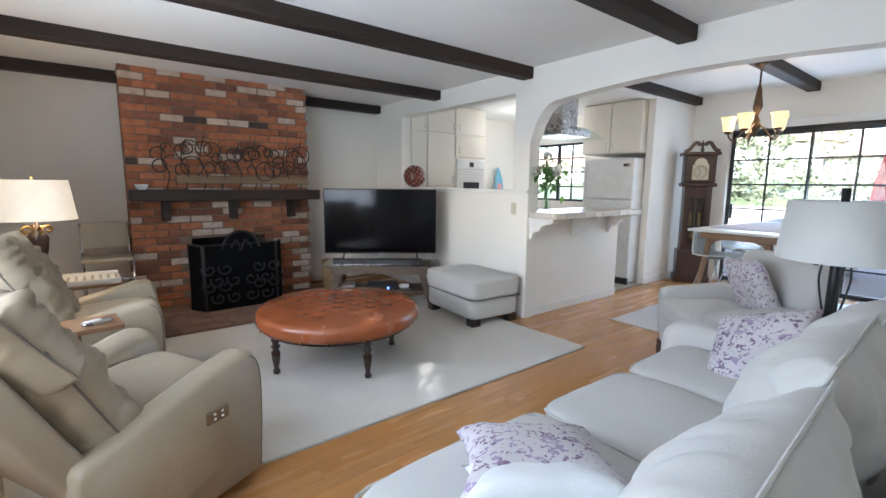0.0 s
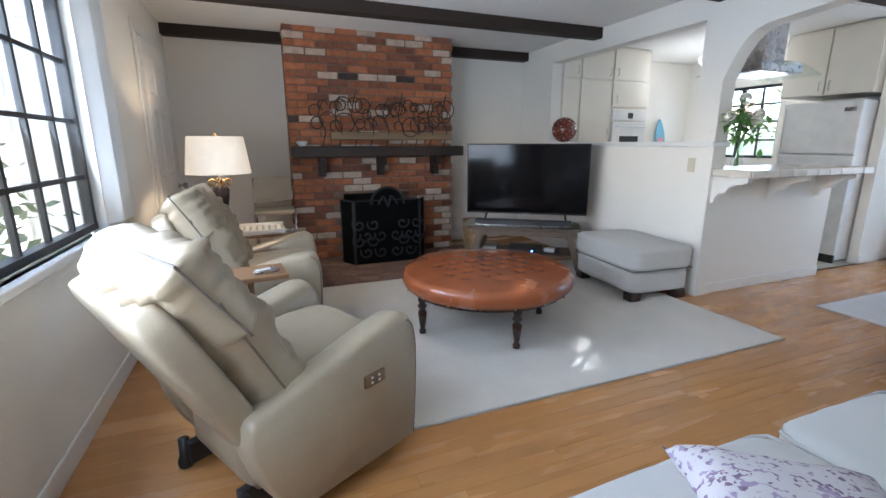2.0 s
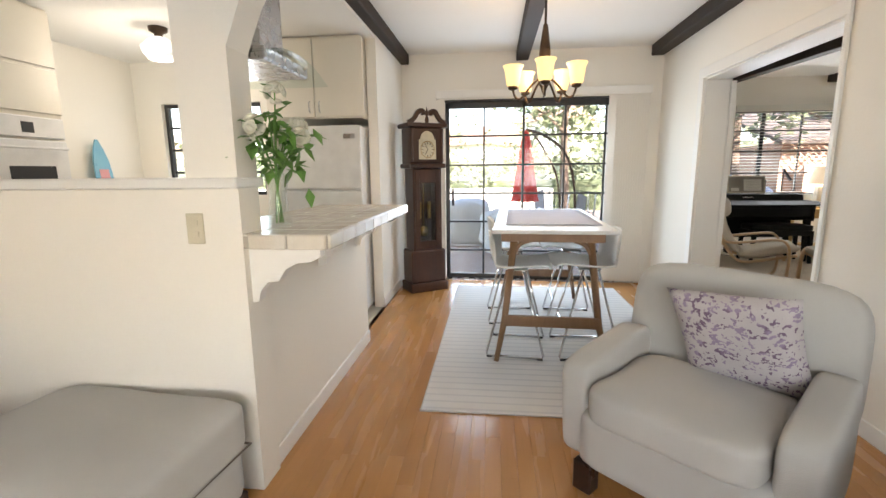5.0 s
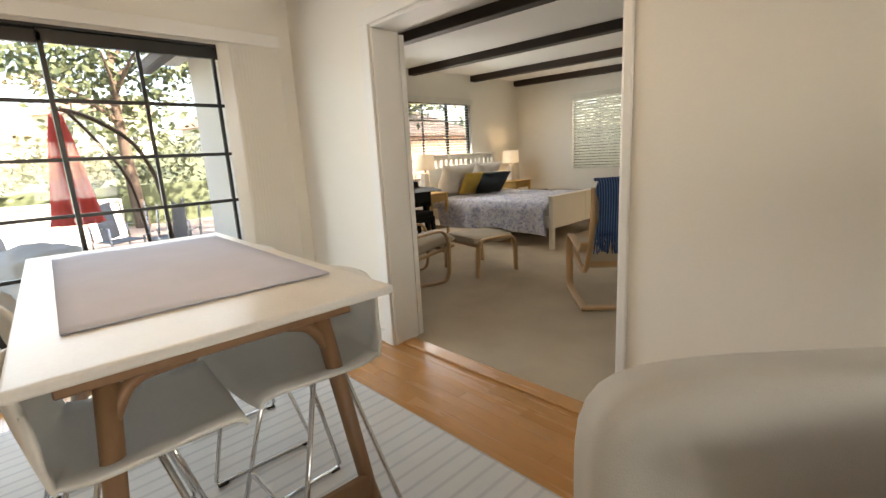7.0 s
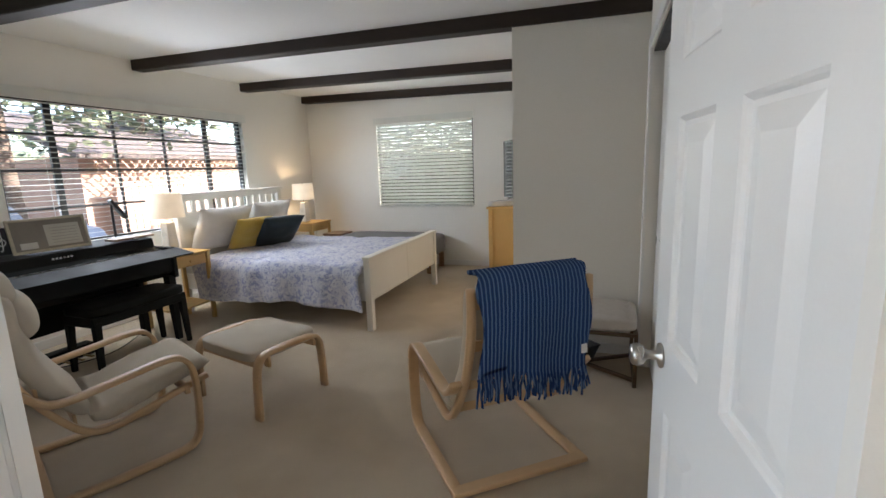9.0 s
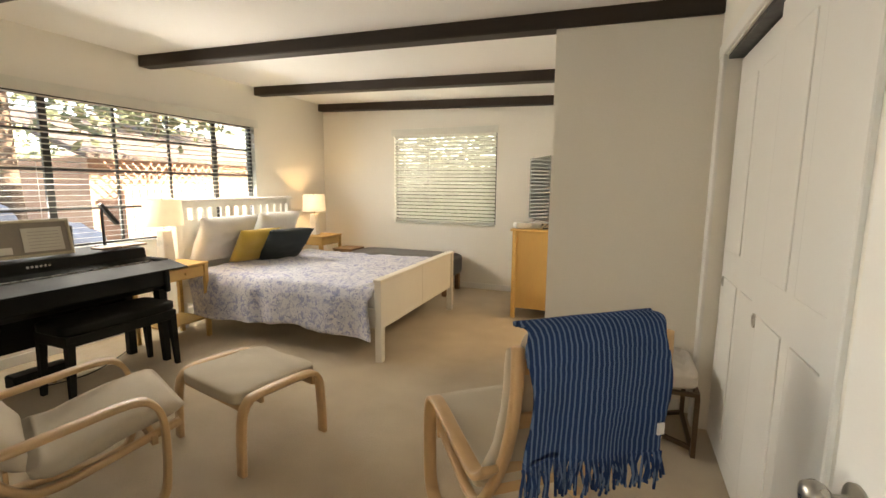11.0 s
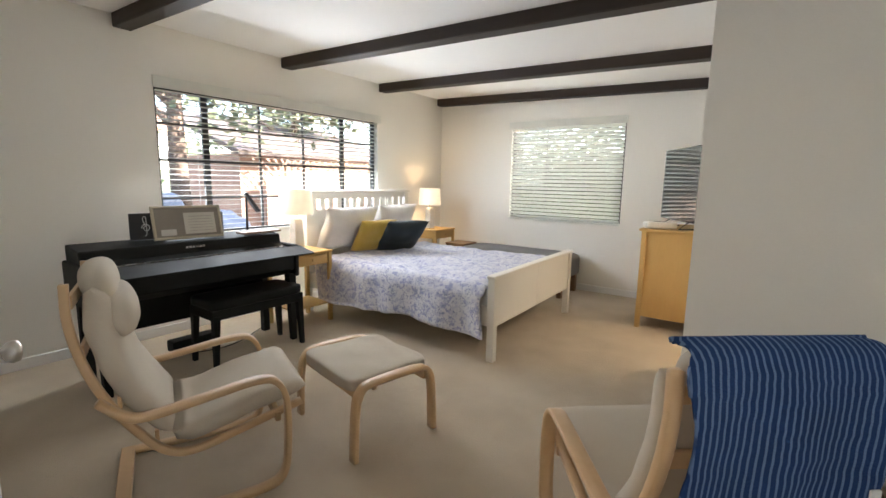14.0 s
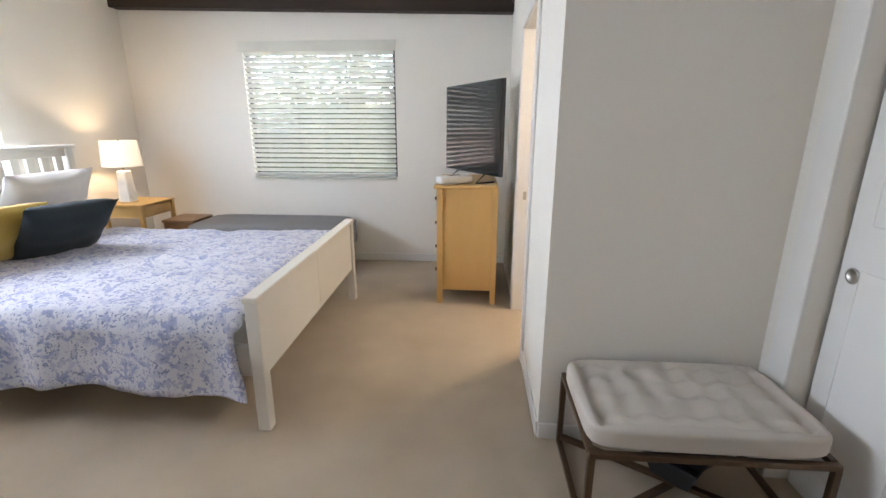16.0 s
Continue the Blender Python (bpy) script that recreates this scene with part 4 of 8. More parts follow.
# metal wall sculpture above the mantel
IRON = mat("dark_iron", (0.03, 0.027, 0.025), (0.05, 0.035, 0.025), rough=0.5, metal=0.5, scale=25)
ws = thing("wire_sculpture", pose(0, 5.20, 1.225), "dark wire sculpture of loops and scrolls standing on the mantel", "sculpture")
part("plank", box(0.86, -0.02, 0.06, 2.20, 0.045, 0.145, 0.01), mat("driftwood", (0.24, 0.165, 0.09), (0.15, 0.10, 0.055), rough=0.8, scale=6, fine=40, bump=0.5, stretch=(0.15, 1, 1)), ws, "weathered wooden plank")
rnd = random.Random(5)
for i in range(34):
    cx, cz, r = 0.72 + 1.40 * rnd.random(), 0.18 + 0.24 * rnd.random(), 0.045 + 0.055 * rnd.random()
    dy = -0.04 + 0.06 * rnd.random()
    n0 = 14 if i % 3 else 10
    pts = [(cx + r * math.cos(2 * math.pi * k / 14), dy, cz + r * math.sin(2 * math.pi * k / 14)) for k in range(n0)]
    part("loop", tube(pts, 0.006, 6, closed=bool(i % 3)), IRON, ws, "", True)
for i in range(9):
    x = 0.78 + 0.165 * i
    part("wire", tube(arc([(x, 0, 0.0), (x + 0.03, -0.02, 0.16), (x - 0.03, -0.03, 0.30), (x + 0.02, -0.02, 0.44 + 0.05 * (i % 3))], 5), 0.006, 6), IRON, ws, "", True)
cp = thing("white_dish", pose(0.57, 5.12, 1.225), "small white dish on the mantel", "dish")
part("bowl", lathe([(0.03, 0), (0.05, 0.03), (0.055, 0.05), (0.048, 0.05), (0.028, 0.012)], 18), WHITEPL, cp, "", True)
part("foot_ring", lathe([(0.024, -0.0), (0.026, 0.004)], 16), WHITEPL, cp)

# fire screen
fs = thing("fire_screen", pose(0, 4.86, 0.03), "black three-fold iron fire screen with scrollwork", "fire screen")
mesh = mat("black_mesh", (0.005, 0.005, 0.005), rough=0.85, spec=0.1, scale=40, fine=300, bump=0.9, depth=0.004)


def panel(name, m, w, h, arch):
    top = [(-w / 2 + w * i / 12, 0, h + arch * (1 - (2 * i / 12 - 1) ** 2) ** 0.5 * (1 if arch else 0)) for i in range(13)]
    b = bmesh.new()
    f = [b.verts.new((-w / 2, 0, 0.0)), b.verts.new((w / 2, 0, 0.0))] + [b.verts.new(p) for p in reversed(top)]
    face = b.faces.new(f)
    ex = bmesh.ops.extrude_face_region(b, geom=[face])
    bmesh.ops.translate(b, verts=[v for v in ex["geom"] if isinstance(v, bmesh.types.BMVert)], vec=(0, 0.006, 0))
    bmesh.ops.recalc_face_normals(b, faces=b.faces[:])
    pn = part(name, b, mesh, fs)
    pn.matrix_basis = m
    part("border", tube([(-w / 2, 0, 0), (w / 2, 0, 0)] + top[::-1], 0.010, 6, True), BLACK, pn, "", True)
    return pn


mid = panel("middle_panel", pose(1.345, 0, 0), 0.68, 0.66, 0.0)
part("crest", tube([(0.17 * math.cos(math.pi * i / 14), -0.01, 0.62 + 0.17 * math.sin(math.pi * i / 14)) for i in range(15)], 0.012, 6), BLACK, mid, "", True)
part("crest_plate", lathe([(0.0, -0.002), (0.165, 0.0), (0.165, 0.006), (0.0, 0.008)], 28, m=Matrix.Translation((0, 0.0, 0.62)) @ Matrix.Rotation(math.pi / 2, 4, "X")), mesh, mid)
for i in range(16):
    s = -1 if i % 2 else 1
    k = i // 2
    cx, cz = s * (0.08 + 0.075 * (k % 4)), 0.13 + 0.17 * (k // 4) + 0.12 * (k % 2)
    pts = [(cx + s * (0.015 + 0.055 * t / 16) * math.cos(0.42 * t), -0.012, cz + (0.015 + 0.05 * t / 16) * math.sin(0.42 * t)) for t in range(17)]
    part("scroll", tube(pts, 0.009, 6), BLACK, mid, "", True)
part("fleuron", tube(arc([(-0.10, -0.012, 0.62), (-0.04, -0.012, 0.70), (0, -0.012, 0.60), (0.04, -0.012, 0.70), (0.10, -0.012, 0.62)], 6), 0.009, 6), BLACK, mid, "", True)
panel("side_panel", pose(0.945, 0.085, 0, 0, 0, -62), 0.19, 0.66, 0.0)
panel("side_panel", pose(1.745, 0.085, 0, 0, 0, 62), 0.19, 0.66, 0.0)
# ---- dining room ----
TABLETOP = mat("white_laminate", (0.72, 0.72, 0.71), rough=0.35, scale=4, bump=0.02)
TEAK = mat("teak_legs", (0.27, 0.155, 0.08), (0.20, 0.11, 0.055), rough=0.45, scale=8, fine=70, bump=0.1, stretch=(1, 1, 0.2))
SHELL = mat("white_shell", (0.66, 0.66, 0.63), (0.60, 0.60, 0.57), rough=0.45, scale=5, bump=0.03)
CHROME = mat("chrome", (0.68, 0.68, 0.68), rough=0.15, metal=1.0, scale=10, bump=0)
RUNNER = mat("grey_linen_runner", (0.55, 0.57, 0.68), (0.50, 0.52, 0.63), rough=0.9, scale=6, fine=300, bump=0.4, spec=0.2)
MAHOG = mat("dark_mahogany", (0.062, 0.024, 0.013), (0.030, 0.013, 0.008), rough=0.35, scale=5, fine=40, bump=0.1, stretch=(1, 1, 0.2))
DIAL = mat("silvered_dial", (0.62, 0.58, 0.44), rough=0.35, scale=20)
AMBER = glow("amber_glass", (1.0, 0.60, 0.22), 0.16, (0.75, 0.6, 0.35))
RUST = mat("bronzed_iron", (0.10, 0.065, 0.04), (0.06, 0.04, 0.03), rough=0.45, metal=0.7, scale=20)
TILE = mat("glazed_tile", (0.68, 0.64, 0.56), (0.60, 0.55, 0.47), rough=0.22, scale=10, per_object=0.05)
GROUT = mat("grout", (0.42, 0.38, 0.32), rough=0.9, scale=30)
CAB = mat("cream_cabinet", (0.72, 0.68, 0.59), (0.69, 0.65, 0.56), rough=0.45, scale=4, bump=0.03)

tb = thing("dining_table", pose(5.575, 1.60, 0.008, 0, 0, -2.5) @ Matrix.Diagonal((0.955, 1.02, 1, 1)), "counter-height white table on teak trestle legs", "table")
part("tabletop", box(-0.87, -0.385, 0.872, 0.87, 0.385, 0.897, 0.006, 2), TABLETOP, tb)
for s in (-1, 1):
    part("apron", box(-0.70, s * 0.30 - 0.012, 0.81, 0.70, s * 0.30 + 0.012, 0.872, 0.003), TEAK, tb)
for e in (-1, 1):
    part("end_rail", box(e * 0.70 - 0.018, -0.33, 0.80, e * 0.70 + 0.018, 0.33, 0.872, 0.004), TEAK, tb)
    part("stretcher", box(e * 0.78 - 0.014, -0.30, 0.235, e * 0.78 + 0.014, 0.30, 0.31, 0.004), TEAK, tb)
    for s in (-1, 1):
        part("leg", tube([(e * 0.84, s * 0.35, 0), (e * 0.77, s * 0.30, 0.27), (e * 0.69, s * 0.245, 0.80)], 0.022, 10, taper=(0.75, 1.0, 1.15)), TEAK, tb, "", True)
        part("leg_brace", tube(arc([(e * 0.71, s * 0.255, 0.70), (e * 0.70, s * 0.21, 0.78), (e * 0.70, s * 0.14, 0.81)], 4), 0.016, 8), TEAK, tb, "", True)
b = bmesh.new()
NX, NY = 24, 12
g = [[b.verts.new((-0.60 + 1.22 * i / NX + 0.006 * noise.noise(Vector((j * 0.5, 7, 0))), -0.32 + 0.64 * j / NY, 0.0035 + 0.003 * noise.noise(Vector((i * 0.35, j * 0.5, 2))))) for j in range(NY + 1)] for i in range(NX + 1)]
for i in range(NX):
    for j in range(NY):
        b.faces.new((g[i][j], g[i + 1][j], g[i + 1][j + 1], g[i][j + 1]))
ex = bmesh.ops.extrude_face_region(b, geom=b.faces[:])
bmesh.ops.translate(b, verts=[v for v in ex["geom"] if isinstance(v, bmesh.types.BMVert)], vec=(0, 0, 0.004))
bmesh.ops.recalc_face_normals(b, faces=b.faces[:])
single("table_runner", b, RUNNER, "grey linen cloth spread over the dining table", "tablecloth", pose(5.60, 1.585, 0.9055, 0, 0, -2.5), "", True)


def bar_chair(m):
    c = thing("bar_chair", m, "white moulded bar chair on chrome sled legs at the table", "chair", "chairs round the table")
    b = bmesh.new()
    prof = arc([(0.20, 0.600), (0.17, 0.618), (0.02, 0.605), (-0.10, 0.600), (-0.165, 0.63), (-0.20, 0.72), (-0.215, 0.845)], 4)
    ring = []
    for k, p in enumerate(prof):
        t = k / (len(prof) - 1)
        row = []
        hw = 0.205 - 0.02 * max(0, t - 0.8) * 5
        for j in range(9):
            u = 2 * j / 8 - 1
            lift = 0.016 * u * u
            wrap = 0.05 * u * u * max(0, min(1, (t - 0.55) / 0.3))
            row.append(b.verts.new((p.x + wrap, u * hw, p.y + (lift if t < 0.6 else 0) - (0.04 * u ** 4 if t > 0.92 else 0))))
        ring.append(row)
    for p, q in zip(ring, ring[1:]):
        for j in range(8):
            b.faces.new((p[j], p[j + 1], q[j + 1], q[j]))
    bmesh.ops.recalc_face_normals(b, faces=b.faces[:])
    thicken(b, 0.012)
    part("shell", b, SHELL, c, "", True)
    for s in (-1, 1):
        pts = [(0.03, s * 0.13, 0.592), (0.17, s * 0.19, 0.02), (0.165, s * 0.20, 0.010), (-0.19, s * 0.20, 0.010), (-0.20, s * 0.195, 0.025), (-0.06, s * 0.13, 0.592)]
        leg = part("sled_leg", tube(pts, 0.0075, 8), CHROME, c, "", True)
        for x in (0.15, -0.18):
            part("rubber_foot", box(x - 0.018, s * 0.20 - 0.011, 0, x + 0.018, s * 0.20 + 0.011, 0.012, 0.003), PLASTIC, leg)
    part("foot_bar", tube([(0.125, -0.17, 0.20), (0.125, 0.17, 0.20)], 0.0075, 8), CHROME, c)
    part("seat_plate", box(-0.08, -0.14, 0.588, 0.06, 0.14, 0.596, 0.002), CHROME, c)
    return c


TALL = Matrix.Diagonal((1.04, 1.04, 1.02, 1))
first = bar_chair(pose(5.05, 1.83, 0.008, 0, 0, -96) @ TALL)
for x, y, a in ((5.76, 1.84, -88), (5.06, 1.39, 92), (5.76, 1.38, 88)):
    copy_thing(first, pose(x, y, 0.008, 0, 0, a) @ TALL)

dr = thing("dining_rug", pose(0, 0, 0), "pale grey striped flatweave rug under the table", "rug")
part("weave", box(4.12, 0.72, 0, 6.80, 2.40, 0.008, 0.002), pattern(GREYRUG, (0.57, 0.575, 0.58), "X", 4.2, 0.80, 0.97), dr)
part("binding", tube([(4.12, 0.72, 0.005), (6.80, 0.72, 0.005), (6.80, 2.40, 0.005), (4.12, 2.40, 0.005)], 0.006, 6, True), LINEN, dr)

# chandelier
ch = thing("chandelier", pose(5.20, 1.68, 0.05), "five-arm bronzed chandelier with lit amber glass shades", "chandelier")
part("canopy", lathe([(0.06, 2.40), (0.055, 2.383), (0.015, 2.368), (0.012, 2.35)], 20), RUST, ch, "", True)
part("stem", lathe([(0.008, 2.36), (0.008, 2.20), (0.016, 2.19), (0.034, 2.06), (0.040, 2.00), (0.022, 1.95), (0.014, 1.92), (0.036, 1.86), (0.042, 1.82), (0.02, 1.78), (0.008, 1.74), (0.004, 1.72)], 18), RUST, ch, "", True)
for i in range(5):
    a = 2 * math.pi * i / 5 + 0.55
    dx, dy = math.cos(a), math.sin(a)
    arm = part("arm", tube(arc([(dx * r, dy * r, z) for r, z in ((0.02, 1.86), (0.09, 1.80), (0.16, 1.715), (0.20, 1.72), (0.22, 1.775))], 5), 0.008, 8), RUST, ch, "", True)
    sh = lathe([(0.028, 1.785), (0.042, 1.80), (0.05, 1.85), (0.056, 1.90), (0.070, 1.925), (0.066, 1.927), (0.052, 1.90), (0.044, 1.85), (0.034, 1.805), (0.024, 1.792)], 20, caps=False)
    sh.transform(Matrix.Translation((dx * 0.22, dy * 0.22, 0)))
    part("glass_shade", sh, AMBER, arm, "amber glass shade", True)
    cup = lathe([(0.01, 1.765), (0.032, 1.775), (0.034, 1.795), (0.02, 1.80)], 16)
    cup.transform(Matrix.Translation((dx * 0.22, dy * 0.22, 0)))
    part("cup", cup, RUST, arm, "", True)
bulb(5.20, 1.68, 1.95, 2.2, 0.2, (1.0, 0.70, 0.40))

# tall clock
ck = thing("grandfather_clock", pose(6.68, 2.765, 0, 0, 0, 213) @ Matrix.Diagonal((0.86, 0.92, 1, 1)), "dark mahogany grandfather clock with broken pediment and glazed door", "clock")
part("plinth", box(-0.15, -0.235, 0, 0.17, 0.235, 0.10, 0.008), MAHOG, ck)
part("base", box(-0.14, -0.215, 0.10, 0.155, 0.215, 0.45, 0.012), MAHOG, ck)
for s in (-1, 1):
    part("side_panel", box(-0.12, s * 0.165 - 0.012, 0.45, 0.13, s * 0.165 + 0.012, 1.31, 0.003), MAHOG, ck)
    part("door_stile", box(0.105, s * 0.125 - 0.028, 0.46, 0.138, s * 0.125 + 0.028, 1.30, 0.004), MAHOG, ck)
part("back_panel", box(-0.13, -0.165, 0.45, -0.115, 0.165, 1.31), MAHOG, ck)
part("door_rail", box(0.105, -0.10, 0.46, 0.138, 0.10, 0.55, 0.004), MAHOG, ck)
part("door_rail", box(0.105, -0.10, 1.16, 0.138, 0.10, 1.30, 0.004), MAHOG, ck)
gp2 = part("door_glass", box(0.118, -0.10, 0.55, 0.122, 0.10, 1.16), CLEAR, ck)
pd = part("pendulum", tube([(0.0, 0, 1.28), (0.0, 0, 0.66)], 0.005, 8), BRASS, ck, "brass pendulum")
part("bob", lathe([(0.0, -0.008), (0.055, -0.003), (0.055, 0.003), (0.0, 0.008)], 20, m=Matrix.Translation((0.0, 0, 0.64)) @ Matrix.Rotation(math.pi / 2, 4, "Y")), BRASS, pd, "", True)
for y in (-0.06, 0.06):
    part("weight", lathe([(0.02, 0.78), (0.022, 0.79), (0.022, 0.95), (0.02, 0.96)], 14, m=Matrix.Translation((0.03, y, 0))), BRASS, ck, "brass weight", True)
part("waist_moulding", box(-0.15, -0.225, 1.31, 0.165, 0.225, 1.36, 0.014, 2), MAHOG, ck)
part("hood", box(-0.14, -0.20, 1.36, 0.13, 0.20, 1.72, 0.006), MAHOG, ck)
part("hood_frame", box(0.13, -0.19, 1.37, 0.145, 0.19, 1.71, 0.004), MAHOG, ck)
dl = part("dial", box(0.145, -0.105, 1.40, 0.149, 0.105, 1.60, 0.002), DIAL, ck, "silvered clock dial")
part("dial_arch", lathe([(0.0, 0.0), (0.085, 0.0), (0.085, 0.004), (0.0, 0.004)], 24, m=Matrix.Translation((0.145, 0, 1.60)) @ Matrix.Rotation(math.pi / 2, 4, "Y")), DIAL, dl)
part("chapter_ring", tube([(0.150, 0.082 * math.cos(2 * math.pi * i / 28), 1.50 + 0.082 * math.sin(2 * math.pi * i / 28)) for i in range(28)], 0.004, 6, True), BRASS, dl)
for i in range(12):
    a = 2 * math.pi * i / 12
    nm = part("numeral", box(-0.001, -0.003, -0.010, 0.001, 0.003, 0.010), PLASTIC, dl)
    nm.matrix_basis = Matrix.Translation((0.151, 0.065 * math.sin(a), 1.50 + 0.065 * math.cos(a))) @ Matrix.Rotation(-a, 4, "X")
for L, a in ((0.045, 0.5), (0.062, 2.6)):
    hd2 = part("clock_hand", box(-0.001, -0.003, 0, 0.001, 0.003, L), PLASTIC, dl)
    hd2.matrix_basis = Matrix.Translation((0.153, 0, 1.50)) @ Matrix.Rotation(a, 4, "X")
for s in (-1, 1):
    part("column", lathe([(0.014, 1.37), (0.018, 1.39), (0.013, 1.42), (0.013, 1.66), (0.018, 1.69), (0.014, 1.71)], 12, m=Matrix.Translation((0.145, s * 0.185, 0))), MAHOG, ck, "", True)
part("cornice", box(-0.16, -0.245, 1.72, 0.175, 0.245, 1.765, 0.014, 2), MAHOG, ck)
for s in (-1, 1):
    pts = arc([(0.14, s * 0.225, 1.765), (0.14, s * 0.16, 1.80), (0.14, s * 0.10, 1.875), (0.14, s * 0.05, 1.875), (0.14, s * 0.04, 1.84)], 5)
    part("pediment_scroll", strap(pts, (1, 0, 0), 0.05, 0.045), MAHOG, ck)
part("finial", lathe([(0.02, 1.765), (0.024, 1.80), (0.012, 1.83), (0.022, 1.86), (0.010, 1.89), (0.004, 1.92)], 14, m=Matrix.Translation((0.14, 0, 0))), MAHOG, ck, "", True)

# sliding door, its blinds and valance
sd = tagged(thing("sliding_door", pose(7.16, 0, 0), "dark-framed sliding glass door with grid of muntins", "door"), kind="structure")
for y0, y1, x in ((1.675, 2.57, 0.03), (0.42, 1.70, -0.01)):
    for n2, bx in (("stile", (y0, y0 + (0.024 if y0 > 1 else 0.045), 0.03, 2.03)), ("stile", (y1 - (0.045 if y0 > 1 else 0.024), y1, 0.03, 2.03)), ("top_rail", (y0, y1, 1.975, 2.045)), ("bottom_rail", (y0, y1, 0.012, 0.065))):
        part(n2, box(x - 0.018, bx[0], bx[2], x + 0.018, bx[1], bx[3], 0.003), FRAME, sd)
    gl = part("pane", box(x - 0.003, y0 + 0.03, 0.05, x + 0.003, y1 - 0.03, 1.99), GLASS, sd)
    gl.visible_shadow = False
    for z in (0.35, 0.69, 1.02, 1.345, 1.67):
        part("muntin", box(x - 0.010, y0 + 0.024, z - 0.011, x + 0.010, y1 - 0.024, z + 0.011, 0.002), FRAME, sd)
    for y in ((2.13,) if y0 > 1 else (1.235, 0.80)):
        part("muntin", box(x - 0.0115, y - 0.011, 0.06, x + 0.0115, y + 0.011, 1.98, 0.002), FRAME, sd)
part("track", box(-0.06, 0.42, 0.0, 0.08, 2.57, 0.012), STEEL, sd, "steel floor track")
part("head", box(-0.055, 0.42, 2.045, 0.08, 2.57, 2.06), FRAME, sd)
part("door_pull", box(-0.045, 2.47, 0.88, -0.0, 2.50, 1.08, 0.006), FRAME, sd)
va = thing("blind_valance", pose(7.02, 0, 0), "white vertical-blind valance over the sliding door", "valance")
part("board", box(0.0, 0.37, 2.065, 0.012, 2.66, 2.15, 0.003), WHITE, va)
for y in (0.372, 2.645):
    part("return", box(0.012, y, 2.065, 0.08, y + 0.013, 2.15, 0.003), WHITE, va)
vb = thing("vertical_blind", pose(7.055, 0, 0), "stacked cream vertical blind slats at the door's side", "blind")
for i in range(14):
    s2 = part("slat", box(-0.042, -0.0012, 0.03, 0.042, 0.0012, 2.07), PAINT, vb)
    s2.matrix_basis = pose(0, 0.42 + i * 0.026, 0, 0, 0, 52)

# breakfast bar
ct = thing("bar_counter", pose(0, 0, 0), "cream tiled breakfast bar with scrolled white brackets", "counter")
part("substrate", box(3.462, 2.615, 1.0, 4.945, 3.25, 1.046, 0.003), GROUT, ct)
part("backsplash", box(3.60, 3.10, 1.046, 3.615, 3.14, 1.22), TILE, ct)
for x in (3.52, 4.22, 4.86):
    prof = [(2.955, 0.78), (2.955, 1.0), (2.66, 1.0), (2.66, 0.965), (2.70, 0.945), (2.755, 0.94), (2.80, 0.915), (2.83, 0.87), (2.875, 0.865), (2.905, 0.83), (2.915, 0.79)]
    b = bmesh.new()
    f = b.faces.new([b.verts.new((x - 0.025, y, z)) for y, z in prof])
    ex = bmesh.ops.extrude_face_region(b, geom=[f])
    bmesh.ops.translate(b, verts=[v for v in ex["geom"] if isinstance(v, bmesh.types.BMVert)], vec=(0.05, 0, 0))
    bmesh.ops.recalc_face_normals(b, faces=b.faces[:])
    part("bracket", b, WHITE, ct, "scrolled white bracket")
tagged(part("half_wall_cap", box(3.43, 2.93, 1.222, 3.63, 5.14, 1.262, 0.006), WHITE), "white painted cap of the half wall", "trim", "", "structure")

